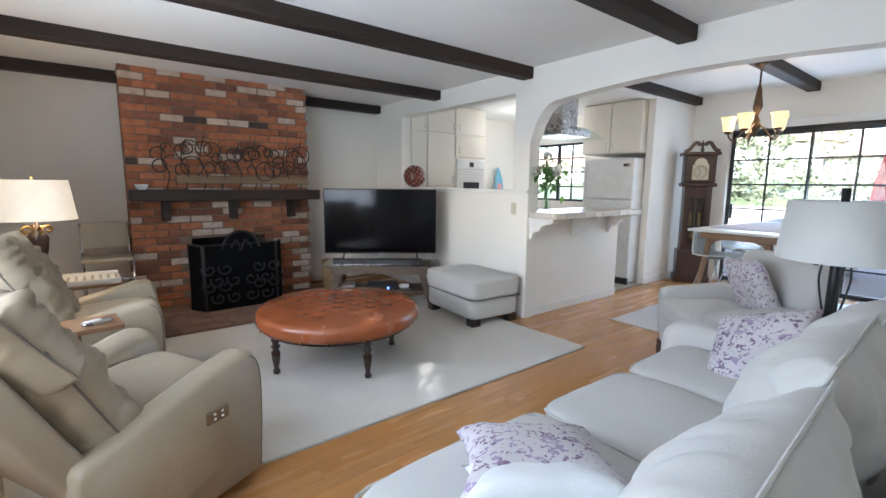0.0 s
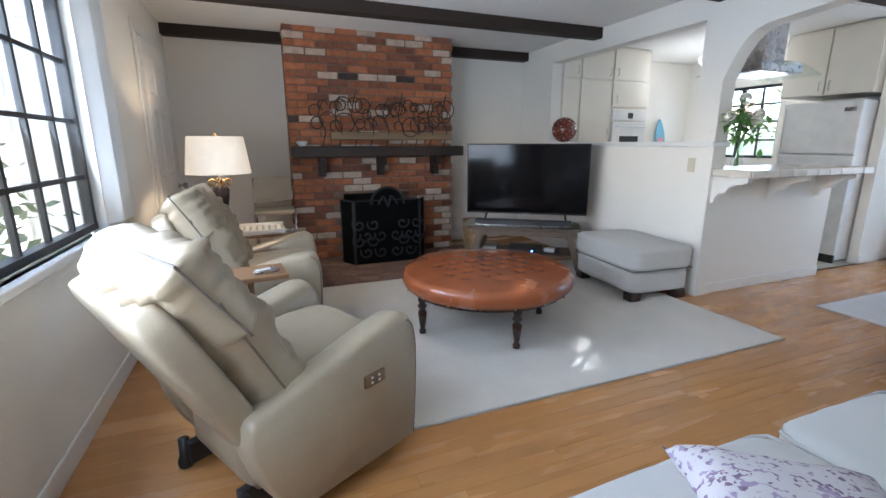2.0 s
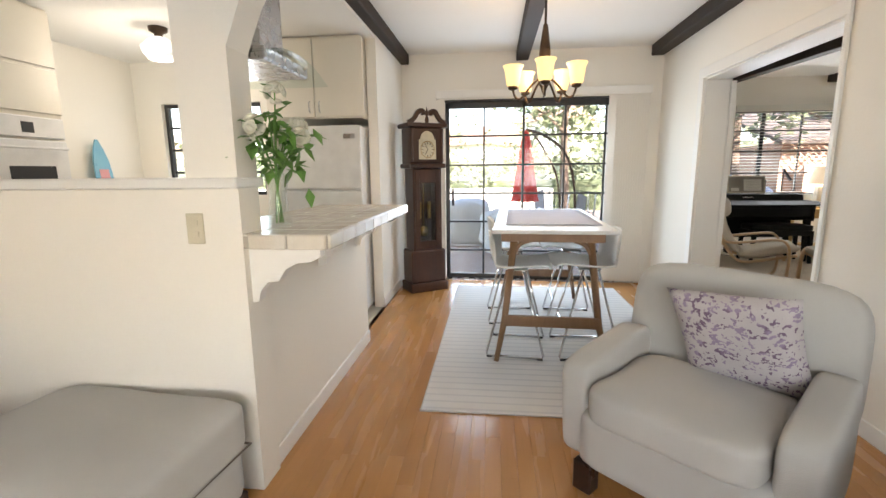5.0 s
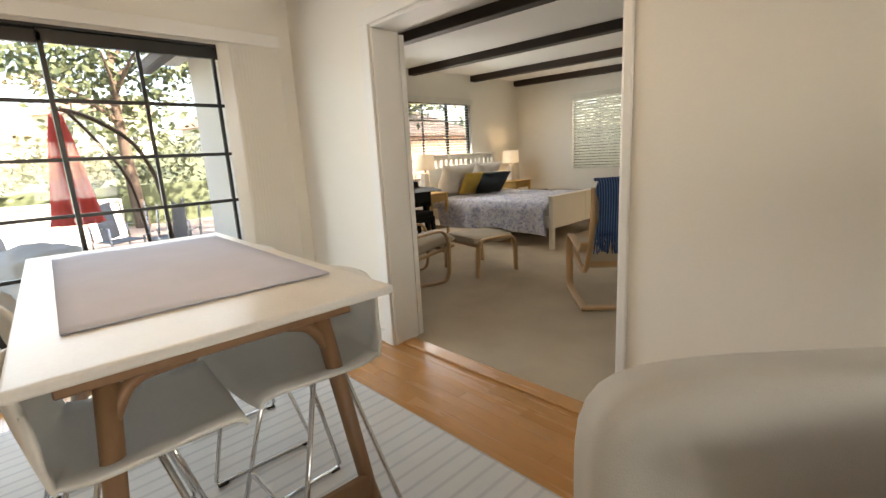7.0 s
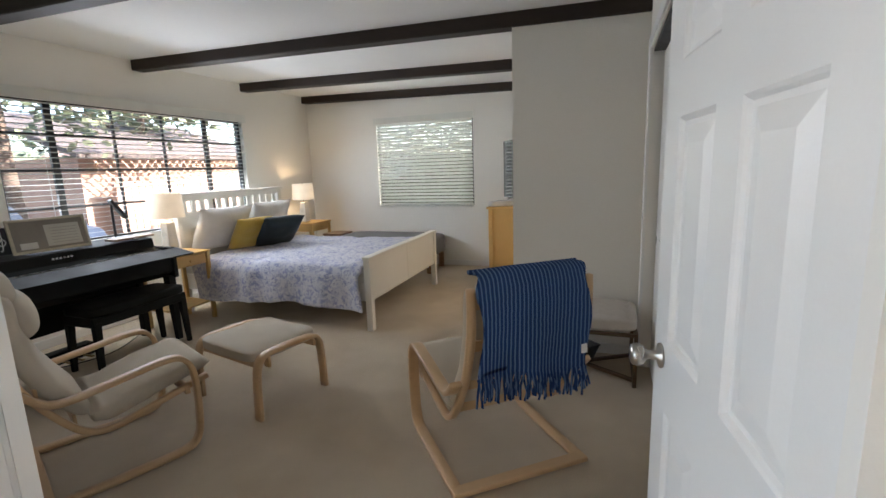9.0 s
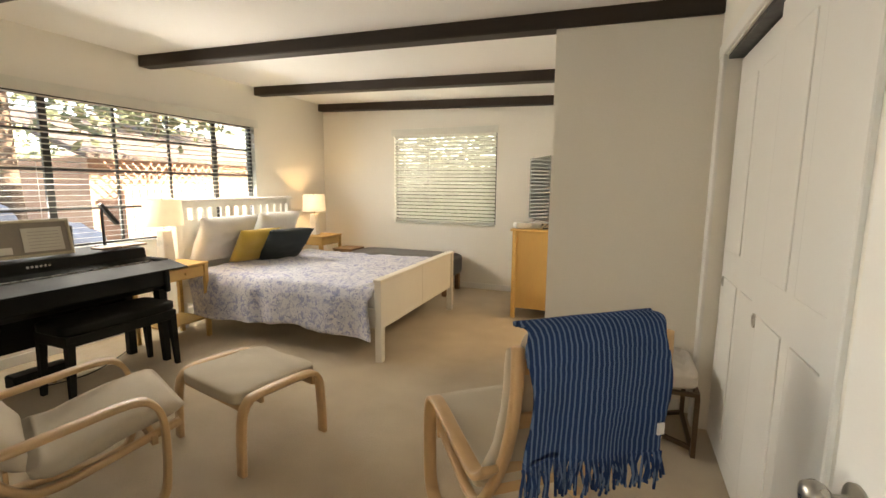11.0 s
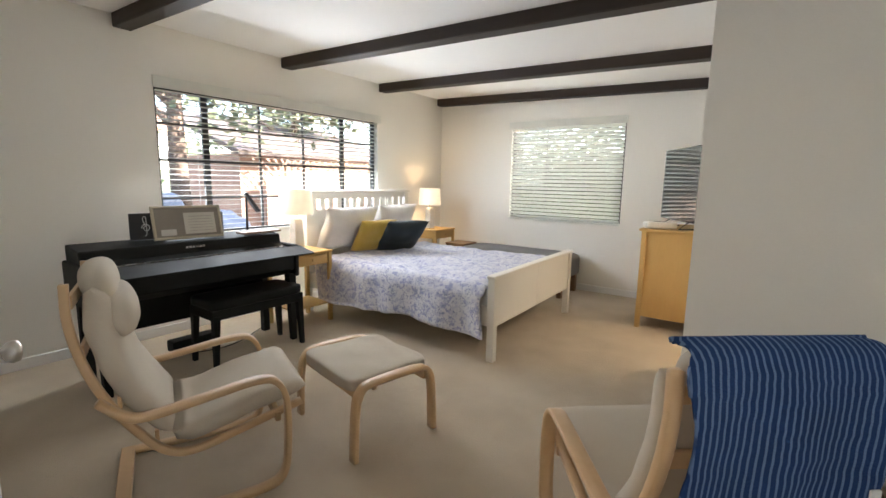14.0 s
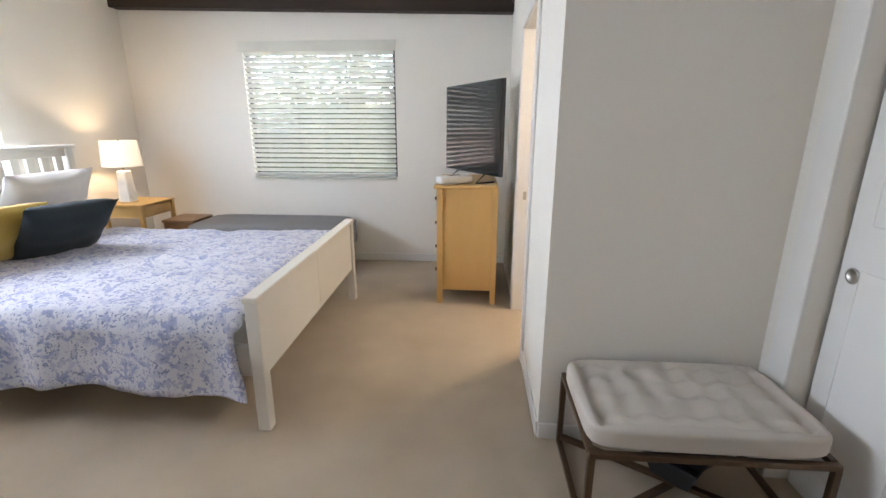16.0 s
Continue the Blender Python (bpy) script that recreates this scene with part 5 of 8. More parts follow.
# vase of flowers
vs2 = thing("flower_vase", pose(3.68, 2.90, 1.054), "clear glass vase of cream flowers and green leaves", "vase")
part("glass", lathe([(0.045, 0), (0.05, 0.01), (0.04, 0.08), (0.034, 0.14), (0.045, 0.20), (0.055, 0.22), (0.051, 0.22), (0.040, 0.198), (0.029, 0.14), (0.035, 0.08), (0.042, 0.015)], 24), CLEAR, vs2, "", True)
rnd = random.Random(2)
for i in range(14):
    a, r = rnd.random() * 6.28, 0.03 + 0.14 * rnd.random()
    top2 = (r * math.cos(a), r * math.sin(a), 0.32 + 0.22 * rnd.random())
    stem = part("stem", tube(arc([(0.015 * math.cos(a + 3), 0.015 * math.sin(a + 3), 0.02), (0.01 * math.cos(a), 0.01 * math.sin(a), 0.20), top2], 4), 0.003, 5), LEAF, vs2)
    if i % 2:
        fb = bmesh.new()
        for k in range(12):
            q = Vector((rnd.gauss(0, 1), rnd.gauss(0, 1), rnd.gauss(0.4, 1))).normalized()
            mm = Matrix.Translation(Vector(top2) + q * 0.022) @ q.to_track_quat("Z", "Y").to_matrix().to_4x4()
            fb.from_mesh(tmp_mesh(lathe([(0.004, 0), (0.020, 0.006), (0.024, 0.014), (0.014, 0.012), (0.003, 0.004)], 7, m=mm)))
        part("blossom", fb, PETAL, stem, "cream blossom", True)
    for k in range(7):
        lb = bmesh.new()
        q = Vector((rnd.gauss(0, 1), rnd.gauss(0, 1), rnd.gauss(-0.1, 0.6))).normalized()
        o = Vector(top2) + Vector((rnd.gauss(0, 0.03), rnd.gauss(0, 0.03), rnd.gauss(-0.05, 0.04)))
        sd2 = q.cross(Vector((0, 0, 1))).normalized()
        L, W = 0.07 + 0.03 * rnd.random(), 0.022
        v0, v1, v2, v3, v4 = [lb.verts.new(p) for p in (o, o + q * L * 0.5 + sd2 * W, o + q * L - Vector((0, 0, 0.015)), o + q * L * 0.5 - sd2 * W, o + q * L * 0.5 + Vector((0, 0, 0.006)))]
        lb.faces.new((v0, v1, v4)), lb.faces.new((v1, v2, v4)), lb.faces.new((v2, v3, v4)), lb.faces.new((v3, v0, v4))
        part("leaf", lb, LEAF, stem)

# ---- kitchen ----
kc = [(3.605, 3.86), (3.87, 4.35)]
for x0, x1 in kc:
    c = thing("tall_cabinet", pose(0, 0, 0), "cream painted full-height kitchen cabinet", "cabinet", "kitchen cabinets")
    part("body", box(x0, 5.14, 0.1, x1, 5.80, 2.41, 0.002), CAB, c)
    for z0, z1 in ((0.12, 1.265), (1.285, 2.0), (2.02, 2.39)):
        d = part("door", box(x0 + 0.006, 5.118, z0, x1 - 0.006, 5.139, z1, 0.004), CAB, c)
        part("handle", tube([(x1 - 0.05, 5.118, z0 + 0.05), (x1 - 0.05, 5.095, z0 + 0.06), (x1 - 0.05, 5.095, z0 + 0.13), (x1 - 0.05, 5.118, z0 + 0.14)], 0.005, 6), STEEL, d)
    part("plinth", box(x0, 5.20, 0, x1, 5.80, 0.1), CAB, c)
ov = thing("oven_cabinet", pose(0, 0, 0), "cream tall cabinet with a built-in white wall oven", "oven")
part("body", box(4.36, 5.14, 0.0, 4.95, 5.80, 2.41, 0.002), CAB, ov)
for z0, z1 in ((1.70, 2.0), (2.02, 2.39), (0.12, 0.80)):
    d = part("door", box(4.366, 5.118, z0, 4.944, 5.139, z1, 0.004), CAB, ov)
    part("handle", tube([(4.42, 5.118, z0 + 0.05), (4.42, 5.095, z0 + 0.06), (4.42, 5.095, z0 + 0.13), (4.42, 5.118, z0 + 0.14)], 0.005, 6), STEEL, d)
pn = part("control_panel", box(4.385, 5.10, 1.53, 4.925, 5.139, 1.67, 0.006), WHITEPL, ov, "white oven control panel")
part("display", box(4.62, 5.097, 1.56, 4.70, 5.101, 1.63), PLASTIC, pn)
od = part("oven_door", box(4.385, 5.095, 0.86, 4.925, 5.139, 1.515, 0.008), WHITEPL, ov, "white oven door")
part("oven_window", box(4.50, 5.092, 1.05, 4.81, 5.096, 1.34), PLASTIC, od)
part("handle", tube([(4.42, 5.095, 1.46), (4.42, 5.06, 1.46), (4.89, 5.06, 1.46), (4.89, 5.095, 1.46)], 0.009, 8), WHITEPL, od)
kb = thing("kitchen_counter", pose(0, 0, 0), "cream base cabinets with a pale worktop", "counter")
part("cabinet_body", box(4.96, 5.20, 0.1, 6.45, 5.80, 0.87), CAB, kb)
part("worktop", box(4.955, 5.17, 0.87, 6.45, 5.80, 0.91, 0.004), TILE, kb)
part("plinth", box(4.96, 5.26, 0, 6.45, 5.80, 0.1), CAB, kb)
sfb = thing("toy_surfboard", pose(5.86, 5.66, 0.912, -7, 0, 0), "small blue and pink surfboard leaning on the kitchen wall", "ornament")
b = bmesh.new()
prof = [(0.03, 0), (0.075, 0.06), (0.095, 0.20), (0.098, 0.34), (0.085, 0.50), (0.05, 0.62), (0.012, 0.70)]
pts = [(w, z) for w, z in prof] + [(-w, z) for w, z in reversed(prof)]
f = b.faces.new([b.verts.new((x, 0, z)) for x, z in pts])
ex = bmesh.ops.extrude_face_region(b, geom=[f])
bmesh.ops.translate(b, verts=[v for v in ex["geom"] if isinstance(v, bmesh.types.BMVert)], vec=(0, 0.012, 0))
bmesh.ops.recalc_face_normals(b, faces=b.faces[:])
part("board", b, mat("surf_blue", (0.10, 0.30, 0.42), (0.16, 0.38, 0.48), rough=0.3, scale=6), sfb)
part("stripe", box(-0.05, -0.003, 0.05, 0.055, 0.0, 0.42, 0.001), mat("surf_pink", (0.62, 0.20, 0.20), (0.55, 0.26, 0.22), rough=0.3, scale=8), sfb, "pink panel")
fr = thing("refrigerator", pose(0, 0, 0), "white two-door refrigerator beside the dining wall", "refrigerator")
part("body", box(5.75, 3.16, 0.02, 6.42, 3.88, 1.67, 0.01), WHITEPL, fr)
for z0, z1 in ((0.09, 1.12), (1.135, 1.67)):
    d = part("door", box(5.70, 3.14, z0, 5.748, 3.88, z1, 0.012, 2), WHITEPL, fr)
    part("handle", box(5.68, 3.84, z0 + 0.25 if z0 < 1 else z0 + 0.05, 5.70, 3.86, z1 - 0.05, 0.006), WHITEPL, d)
part("badge", box(5.697, 3.19, 1.56, 5.701, 3.29, 1.60), STEEL, fr)
part("kick_plate", box(5.72, 3.15, 0.0, 5.75, 3.87, 0.085), PLASTIC, fr, "dark kick plate")
uc = thing("wall_cabinet", pose(0, 0, 0), "cream wall cabinet over the refrigerator", "cabinet", "kitchen cabinets")
part("body", box(5.80, 3.15, 1.74, 6.45, 4.0, 2.41), CAB, uc)
for y0, y1, hy in ((3.12, 3.55, 3.51), (3.56, 3.99, 3.60)):
    d = part("door", box(5.778, y0, 1.75, 5.799, y1, 2.39, 0.004), CAB, uc)
    part("handle", tube([(5.778, hy, 1.79), (5.755, hy, 1.80), (5.755, hy, 1.87), (5.778, hy, 1.88)], 0.005, 6), STEEL, d)
hd3 = thing("range_hood", pose(4.52, 3.42, 0), "stainless chimney range hood with a curved glass canopy", "range hood")
part("chimney", box(-0.14, -0.13, 1.93, 0.14, 0.13, 2.42, 0.004), STEEL, hd3)
part("hood_body", box(-0.28, -0.22, 1.86, 0.28, 0.22, 1.93, 0.01), STEEL, hd3)
part("canopy", strap(arc([(-0.46, 0, 1.85), (-0.22, 0, 1.92), (0, 0, 1.94), (0.22, 0, 1.92), (0.46, 0, 1.85)], 5), (0, 1, 0), 0.56, 0.008, bevel=0), glass("canopy_glass", (0.93, 0.97, 0.955)), hd3, "curved glass canopy")
pc = thing("peninsula_cabinet", pose(0, 0, 0), "cream base cabinet with cooktop behind the bar", "cabinet", "kitchen cabinets")
part("body", box(3.62, 3.11, 0.1, 5.08, 3.70, 0.87), CAB, pc)
part("worktop", box(3.61, 3.105, 0.87, 5.10, 3.73, 0.91, 0.004), TILE, pc)
part("cooktop", box(4.20, 3.20, 0.911, 4.90, 3.65, 0.92, 0.004), PLASTIC, pc, "black cooktop")
kl = thing("ceiling_light", pose(5.43, 4.67, 0), "lit schoolhouse ceiling light with white glass globe", "ceiling light")
part("canopy", lathe([(0.07, 2.42), (0.065, 2.39), (0.03, 2.37), (0.03, 2.34)], 20), RUST, kl, "", True)
part("globe", lathe([(0.05, 2.345), (0.075, 2.33), (0.135, 2.27), (0.125, 2.23), (0.10, 2.20), (0.085, 2.18), (0.02, 2.165)], 24), glow("white_globe", (1.0, 0.93, 0.82), 0.12), kl, "", True)
bulb(5.43, 4.67, 2.08, 2.0, 0.12, (1.0, 0.90, 0.76))


def window(name, axis, at, a0, a1, z0, z1, cols, rows, label, depth=0.05, thick=(), bar=0.011):
    """A dark-framed window in a wall across axis, with its panes and muntins."""
    w = tagged(thing(name, pose(0, 0, 0), label, "window"), kind="structure")

    def bx(p0, p1, d, q0, q1, bev=0.002):
        return box(at - d, p0, q0, at + d, p1, q1, bev) if axis == "x" else box(p0, at - d, q0, p1, at + d, q1, bev)
    fw = 0.035
    for p in ((a0, a0 + fw, z0, z1), (a1 - fw, a1, z0, z1), (a0, a1, z0, z0 + fw), (a0, a1, z1 - fw, z1)):
        part("window_frame", bx(p[0], p[1], depth / 2 + (0.002 if p[1] - p[0] > 0.1 else 0), p[2], p[3]), FRAME, w)
    pn2 = part("pane", bx(a0 + fw / 2, a1 - fw / 2, 0.003, z0 + fw / 2, z1 - fw / 2, 0), GLASS, w)
    pn2.visible_shadow = False
    for c in cols:
        part("mullion" if c in thick else "muntin", bx(c - (0.028 if c in thick else bar), c + (0.028 if c in thick else bar), 0.016 if c in thick else 0.012, z0 + fw, z1 - fw), FRAME, w)
    for r in rows:
        part("muntin", bx(a0 + fw, a1 - fw, 0.0105, r - bar, r + bar), FRAME, w)
    return w


window("window_1", "x", -0.68, 0.35, 3.28, 0.81, 1.95, [0.35 + 0.2664 * i for i in range(1, 11)], [1.085, 1.36, 1.64], "large dark-framed window with small panes", thick=(0.35 + 0.2664 * 5,))
window("window_2", "x", 6.52, 4.40, 5.50, 1.05, 2.0, [4.68, 4.95, 5.22], [1.29, 1.53, 1.76], "dark-framed kitchen window", thick=(4.95,))
window("window_3", "x", 9.48, -4.25, -1.63, 0.86, 2.14, [-2.07, -2.62, -3.15, -3.71], [1.20, 1.53, 1.84], "wide dark-framed bedroom window", thick=(-2.07, -3.71))
window("window_4", "y", -5.74, 6.66, 8.18, 0.90, 2.14, [7.16, 7.68], [1.3, 1.7], "bedroom window behind closed blind")
tagged(part("window_sill", box(-0.64, 0.30, 0.775, -0.575, 3.33, 0.81, 0.004), WHITE), "white sill of the living room window", "trim", "", "structure")
cb = thing("window_blind", pose(-0.585, 3.42, 0, 0, 0, 0), "white fabric blind panels gathered at the window's side", "blind")
for i in range(5):
    s2 = part("panel", box(-0.05, -0.0012, 0.83, 0.05, 0.0012, 2.02), WHITE, cb)
    s2.matrix_basis = pose(0, -0.10 + i * 0.05, 0, 0, 0, 48)
# ---- bedroom ----
BEDWHITE = mat("white_stained_wood", (0.74, 0.71, 0.64), (0.70, 0.67, 0.60), rough=0.45, scale=4, fine=60, bump=0.05, stretch=(1, 1, 0.3))
DUVET = pattern(pattern(mat("printed_duvet", (0.66, 0.66, 0.70), (0.60, 0.60, 0.66), rough=0.9, scale=5, fine=200, bump=0.4, spec=0.2), (0.36, 0.38, 0.56), "blotch", 24, 0.82, 0.72, (0.50, 0.51, 0.62)), (0.25, 0.28, 0.42), "blotch", 44, 0.68, 0.60)
PILLOWW = mat("white_cotton", (0.74, 0.72, 0.68), rough=0.9, scale=6, fine=250, bump=0.3, spec=0.2)
YELLOW = mat("mustard_velvet", (0.52, 0.36, 0.055), (0.44, 0.29, 0.04), rough=0.85, scale=6, fine=200, bump=0.3, sheen=0.4)
TEAL = mat("dark_teal_velvet", (0.016, 0.028, 0.034), (0.011, 0.020, 0.025), rough=0.85, scale=6, fine=200, bump=0.3, sheen=0.1)
PINE = mat("pine_yellow_wood", (0.60, 0.39, 0.14), (0.54, 0.34, 0.115), rough=0.5, scale=5, fine=60, bump=0.08, stretch=(1, 1, 0.2))
BIRCH = mat("bent_birch", (0.62, 0.42, 0.235), (0.55, 0.36, 0.19), rough=0.4, scale=6, fine=70, bump=0.06, stretch=(0.4, 0.4, 0.4))
OATMEAL = mat("oatmeal_canvas", (0.56, 0.49, 0.39), (0.51, 0.445, 0.35), rough=0.92, scale=4, fine=280, bump=0.5, spec=0.2)
PIANO = mat("black_satin_wood", (0.006, 0.007, 0.0065), (0.009, 0.010, 0.009), rough=0.6, scale=6, fine=80, bump=0.05, spec=0.18)
THROW = pattern(mat("blue_knit", (0.026, 0.060, 0.17), (0.020, 0.046, 0.13), rough=0.95, scale=6, fine=160, bump=1.0, depth=0.006, spec=0.1), (0.13, 0.205, 0.355), "Y", 18.0, 0.66, 0.85)
GREY = mat("grey_fabric", (0.22, 0.215, 0.22), rough=0.9, scale=5, fine=200, bump=0.4)
CERAMIC = mat("white_ceramic", (0.72, 0.70, 0.66), rough=0.3, scale=8, bump=0.05)
BENCHF = mat("taupe_linen", (0.62, 0.57, 0.50), (0.57, 0.52, 0.455), rough=0.92, scale=4, fine=280, bump=0.5, spec=0.2)
BRONZE2 = mat("bronze_frame", (0.13, 0.085, 0.05), rough=0.4, metal=0.6, scale=15)

bd = thing("bed", pose(6.85, -3.68, 0.008, 0, 0, 1.2), "white wooden double bed frame with slatted headboard", "bed")
for s in (-1, 1):
    part("foot_post", box(-0.03, s * 0.835 - 0.03, 0, 0.03, s * 0.835 + 0.03, 0.655, 0.004), BEDWHITE, bd)
    part("side_rail", box(0.03, s * 0.82 - 0.012, 0.27, 2.20, s * 0.82 + 0.012, 0.43, 0.004), BEDWHITE, bd)
    part("head_post", box(2.18, s * 0.79 - 0.03, 0, 2.25, s * 0.79 + 0.03, 1.235, 0.004), BEDWHITE, bd)
for s in (-1, 1):
    part("foot_panel", box(-0.014, min(0, s * 0.805) + 0.0015, 0.27, 0.014, max(0, s * 0.805) - 0.0015, 0.655, 0.003), BEDWHITE, bd)
part("foot_cap", box(-0.035, -0.875, 0.655, 0.035, 0.875, 0.682, 0.005), BEDWHITE, bd)
part("head_panel", box(2.20, -0.76, 0.30, 2.225, 0.76, 1.06, 0.003), BEDWHITE, bd)
part("head_cap", box(2.165, -0.84, 1.235, 2.265, 0.84, 1.262, 0.005), BEDWHITE, bd)
part("head_rail", box(2.195, -0.76, 1.175, 2.235, 0.76, 1.235, 0.003), BEDWHITE, bd)
for i in range(13):
    y = -0.70 + i * 1.40 / 12
    part("head_slat", box(2.20, y - 0.03, 1.06, 2.225, y + 0.03, 1.176, 0.002), BEDWHITE, bd)
single("mattress", soft(2.08, 1.58, 0.26, p=10, n=8, m=Matrix.Translation((1.11, 0, 0.42))), PILLOWW, "white mattress under the duvet", "mattress", pose(6.85, -3.68, 0.008, 0, 0, 1.2), "", True)
b = bmesh.new()
NX, NY = 60, 76
grid = []
for i in range(NX + 1):
    x = 0.07 + 1.93 * i / NX
    col = []
    for j in range(NY + 1):
        a = -1.24 + 2.46 * j / NY
        hw = 0.84
        over = max(0, abs(a) - hw + 0.07)
        if over <= 0:
            y, z = a, 0.585
        elif over < 0.11:
            th = over / 0.11 * math.pi / 2
            y, z = math.copysign(hw - 0.07 + 0.07 * math.sin(th), a), 0.585 - 0.07 * (1 - math.cos(th))
        else:
            drop = over - 0.11
            wave = 0.026 * math.sin(x * 15 + 1.2 * math.sin(x * 5)) * min(1, drop / 0.15)
            y, z = math.copysign(hw + 0.02 + 0.10 * drop + wave, a), 0.515 - drop * (1.0 + 0.12 * math.sin(x * 3.2 + 2))
        k = 1 - min(1, abs(a) / 1.3)
        z += 0.035 * k + 0.018 * noise.noise(Vector((x * 3.5, a * 3.5, 1))) + 0.013 * noise.noise(Vector((x * 11, a * 8, 4))) + 0.006 * noise.noise(Vector((x * 4, a * 22, 9)))
        if x < 0.16:
            z -= (0.16 - x) * 0.5 if over <= 0 else 0
        col.append(b.verts.new((x + (0.03 * math.sin(a * 9) if over > 0.11 else 0), y, max(z, 0.20))))
    grid.append(col)
for i in range(NX):
    for j in range(NY):
        b.faces.new((grid[i][j], grid[i + 1][j], grid[i + 1][j + 1], grid[i][j + 1]))
bmesh.ops.recalc_face_normals(b, faces=b.faces[:])
thicken(b, 0.014)
single("duvet", b, DUVET, "blue and white printed duvet spread over the bed", "duvet", pose(6.85, -3.68, 0.008, 0, 0, 1.2), "", True)


def bed_pillow(name, x, y, z, w, t, tilt, turn, mtl, label):
    return single(name, pillow(w, w * 0.82 if name == "bed_pillow" else w, t, 18, wrinkle=0.012, seed=x), mtl, label, "pillow", pose(x, y, z) @ Matrix.Rotation(radians(turn), 4, "Z") @ Matrix.Rotation(radians(tilt), 4, "X"), "pillows on the bed", True)


bed_pillow("bed_pillow", 8.83, -3.20, 0.88, 0.64, 0.20, 30, -98, PILLOWW, "white pillow propped against the headboard")
bed_pillow("bed_pillow", 8.90, -3.98, 0.88, 0.64, 0.20, 28, -92, PILLOWW, "white pillow propped against the headboard's far side")
bed_pillow("throw_pillow", 8.62, -3.38, 0.80, 0.44, 0.14, 38, -104, YELLOW, "mustard yellow throw pillow on the bed")
bed_pillow("throw_pillow", 8.43, -3.62, 0.79, 0.50, 0.17, 48, -112, TEAL, "dark teal velvet throw pillow on the bed")


def nightstand(m, label):
    n = thing("nightstand", m, label, "nightstand", "nightstands")
    part("top", box(-0.20, -0.24, 0.685, 0.20, 0.24, 0.705, 0.004), PINE, n)
    part("drawer_box", box(-0.17, -0.21, 0.575, 0.17, 0.21, 0.684, 0.002), PINE, n)
    d = part("drawer", box(-0.186, -0.185, 0.585, -0.171, 0.185, 0.675, 0.003), PINE, n)
    part("knob", lathe([(0.006, 0), (0.006, 0.012), (0.014, 0.018), (0.012, 0.026)], 12, m=Matrix.Translation((-0.186, 0, 0.63)) @ Matrix.Rotation(-math.pi / 2, 4, "Y")), PINE, d)
    part("shelf", box(-0.17, -0.21, 0.17, 0.17, 0.21, 0.188, 0.002), PINE, n)
    for x in (-0.175, 0.175):
        for y in (-0.215, 0.215):
            part("leg", box(x - 0.018, y - 0.018, 0, x + 0.018, y + 0.018, 0.685, 0.003), PINE, n)
    return n


nightstand(pose(8.80, -2.56, 0.008), "yellow pine nightstand with open shelf beside the bed")
nightstand(pose(9.10, -5.12, 0.008), "yellow pine nightstand with a drawer in the room's corner")


def night_lamp(m, label, watts):
    n = thing("bedside_lamp", m, label, "lamp", "bedside lamps")
    b = bmesh.new()
    box(-0.055, -0.055, 0.0, 0.055, 0.055, 0.30, 0.012, 2, bm=b)
    for v in b.verts:
        k = 1 - 0.22 * v.co.z / 0.30
        v.co.x *= k
        v.co.y *= k
    part("base", b, CERAMIC, n, "white ceramic base")
    part("foot", box(-0.06, -0.06, -0.0, 0.06, 0.06, 0.012, 0.003), PINE, n)
    part("stem", lathe([(0.006, 0.30), (0.006, 0.58)], 8), BRASS, n)
    shade(0.16, 0.145, 0.34, 0.57, SHADE, n)
    p = m.translation
    bulb(p.x, p.y, p.z + 0.46, watts)
    return n


night_lamp(pose(8.86, -2.58, 0.714), "lit bedside lamp with cream drum shade by the window", 0.5)
night_lamp(pose(9.12, -5.02, 0.714), "lit bedside lamp with cream drum shade in the corner", 0.65)
bs = thing("small_box", pose(8.72, -5.25, 0.008), "low wooden box beside the far nightstand", "box")
part("body", box(-0.15, -0.16, 0, 0.15, 0.16, 0.50, 0.006), BROWNWOOD, bs)
part("lid", box(-0.16, -0.17, 0.50, 0.16, 0.17, 0.525, 0.006), BROWNWOOD, bs)
db = thing("daybed", pose(7.85, -5.30, 0.008), "low grey upholstered bench along the window wall", "bench")
part("cushion", soft(1.55, 0.60, 0.30, p=9, n=8, m=Matrix.Translation((0, 0, 0.36))), GREY, db, "", True)
for x in (-0.70, 0.70):
    for y in (-0.24, 0.24):
        part("leg", box(x - 0.03, y - 0.03, 0, x + 0.03, y + 0.03, 0.22, 0.004), BROWNWOOD, db)

# digital piano and bench
pi = thing("digital_piano", pose(8.42, -1.53, 0.008), "black satin digital piano against the window wall", "piano")
b = bmesh.new()
f = b.faces.new([b.verts.new((x, -0.71, z)) for x, z in ((0.0, 0.62), (0.0, 0.775), (0.20, 0.83), (0.215, 0.905), (0.46, 0.93), (0.46, 0.56), (0.10, 0.56))])
ex = bmesh.ops.extrude_face_region(b, geom=[f])
bmesh.ops.translate(b, verts=[v for v in ex["geom"] if isinstance(v, bmesh.types.BMVert)], vec=(0, 1.42, 0))
bmesh.ops.recalc_face_normals(b, faces=b.faces[:])
bmesh.ops.bevel(b, geom=b.edges[:], offset=0.006, segments=1, affect="EDGES")
part("body", b, PIANO, pi)
part("key_cover", box(0.01, -0.66, 0.785, 0.20, 0.66, 0.797, 0.003), PIANO, pi).rotation_euler = (0, radians(-12), 0)
pi.children[-1].location = (-0.165, 0, 0.02)
part("trim_strip", box(0.10, -0.66, 0.806, 0.106, 0.66, 0.812), STEEL, pi, "thin silver strip")
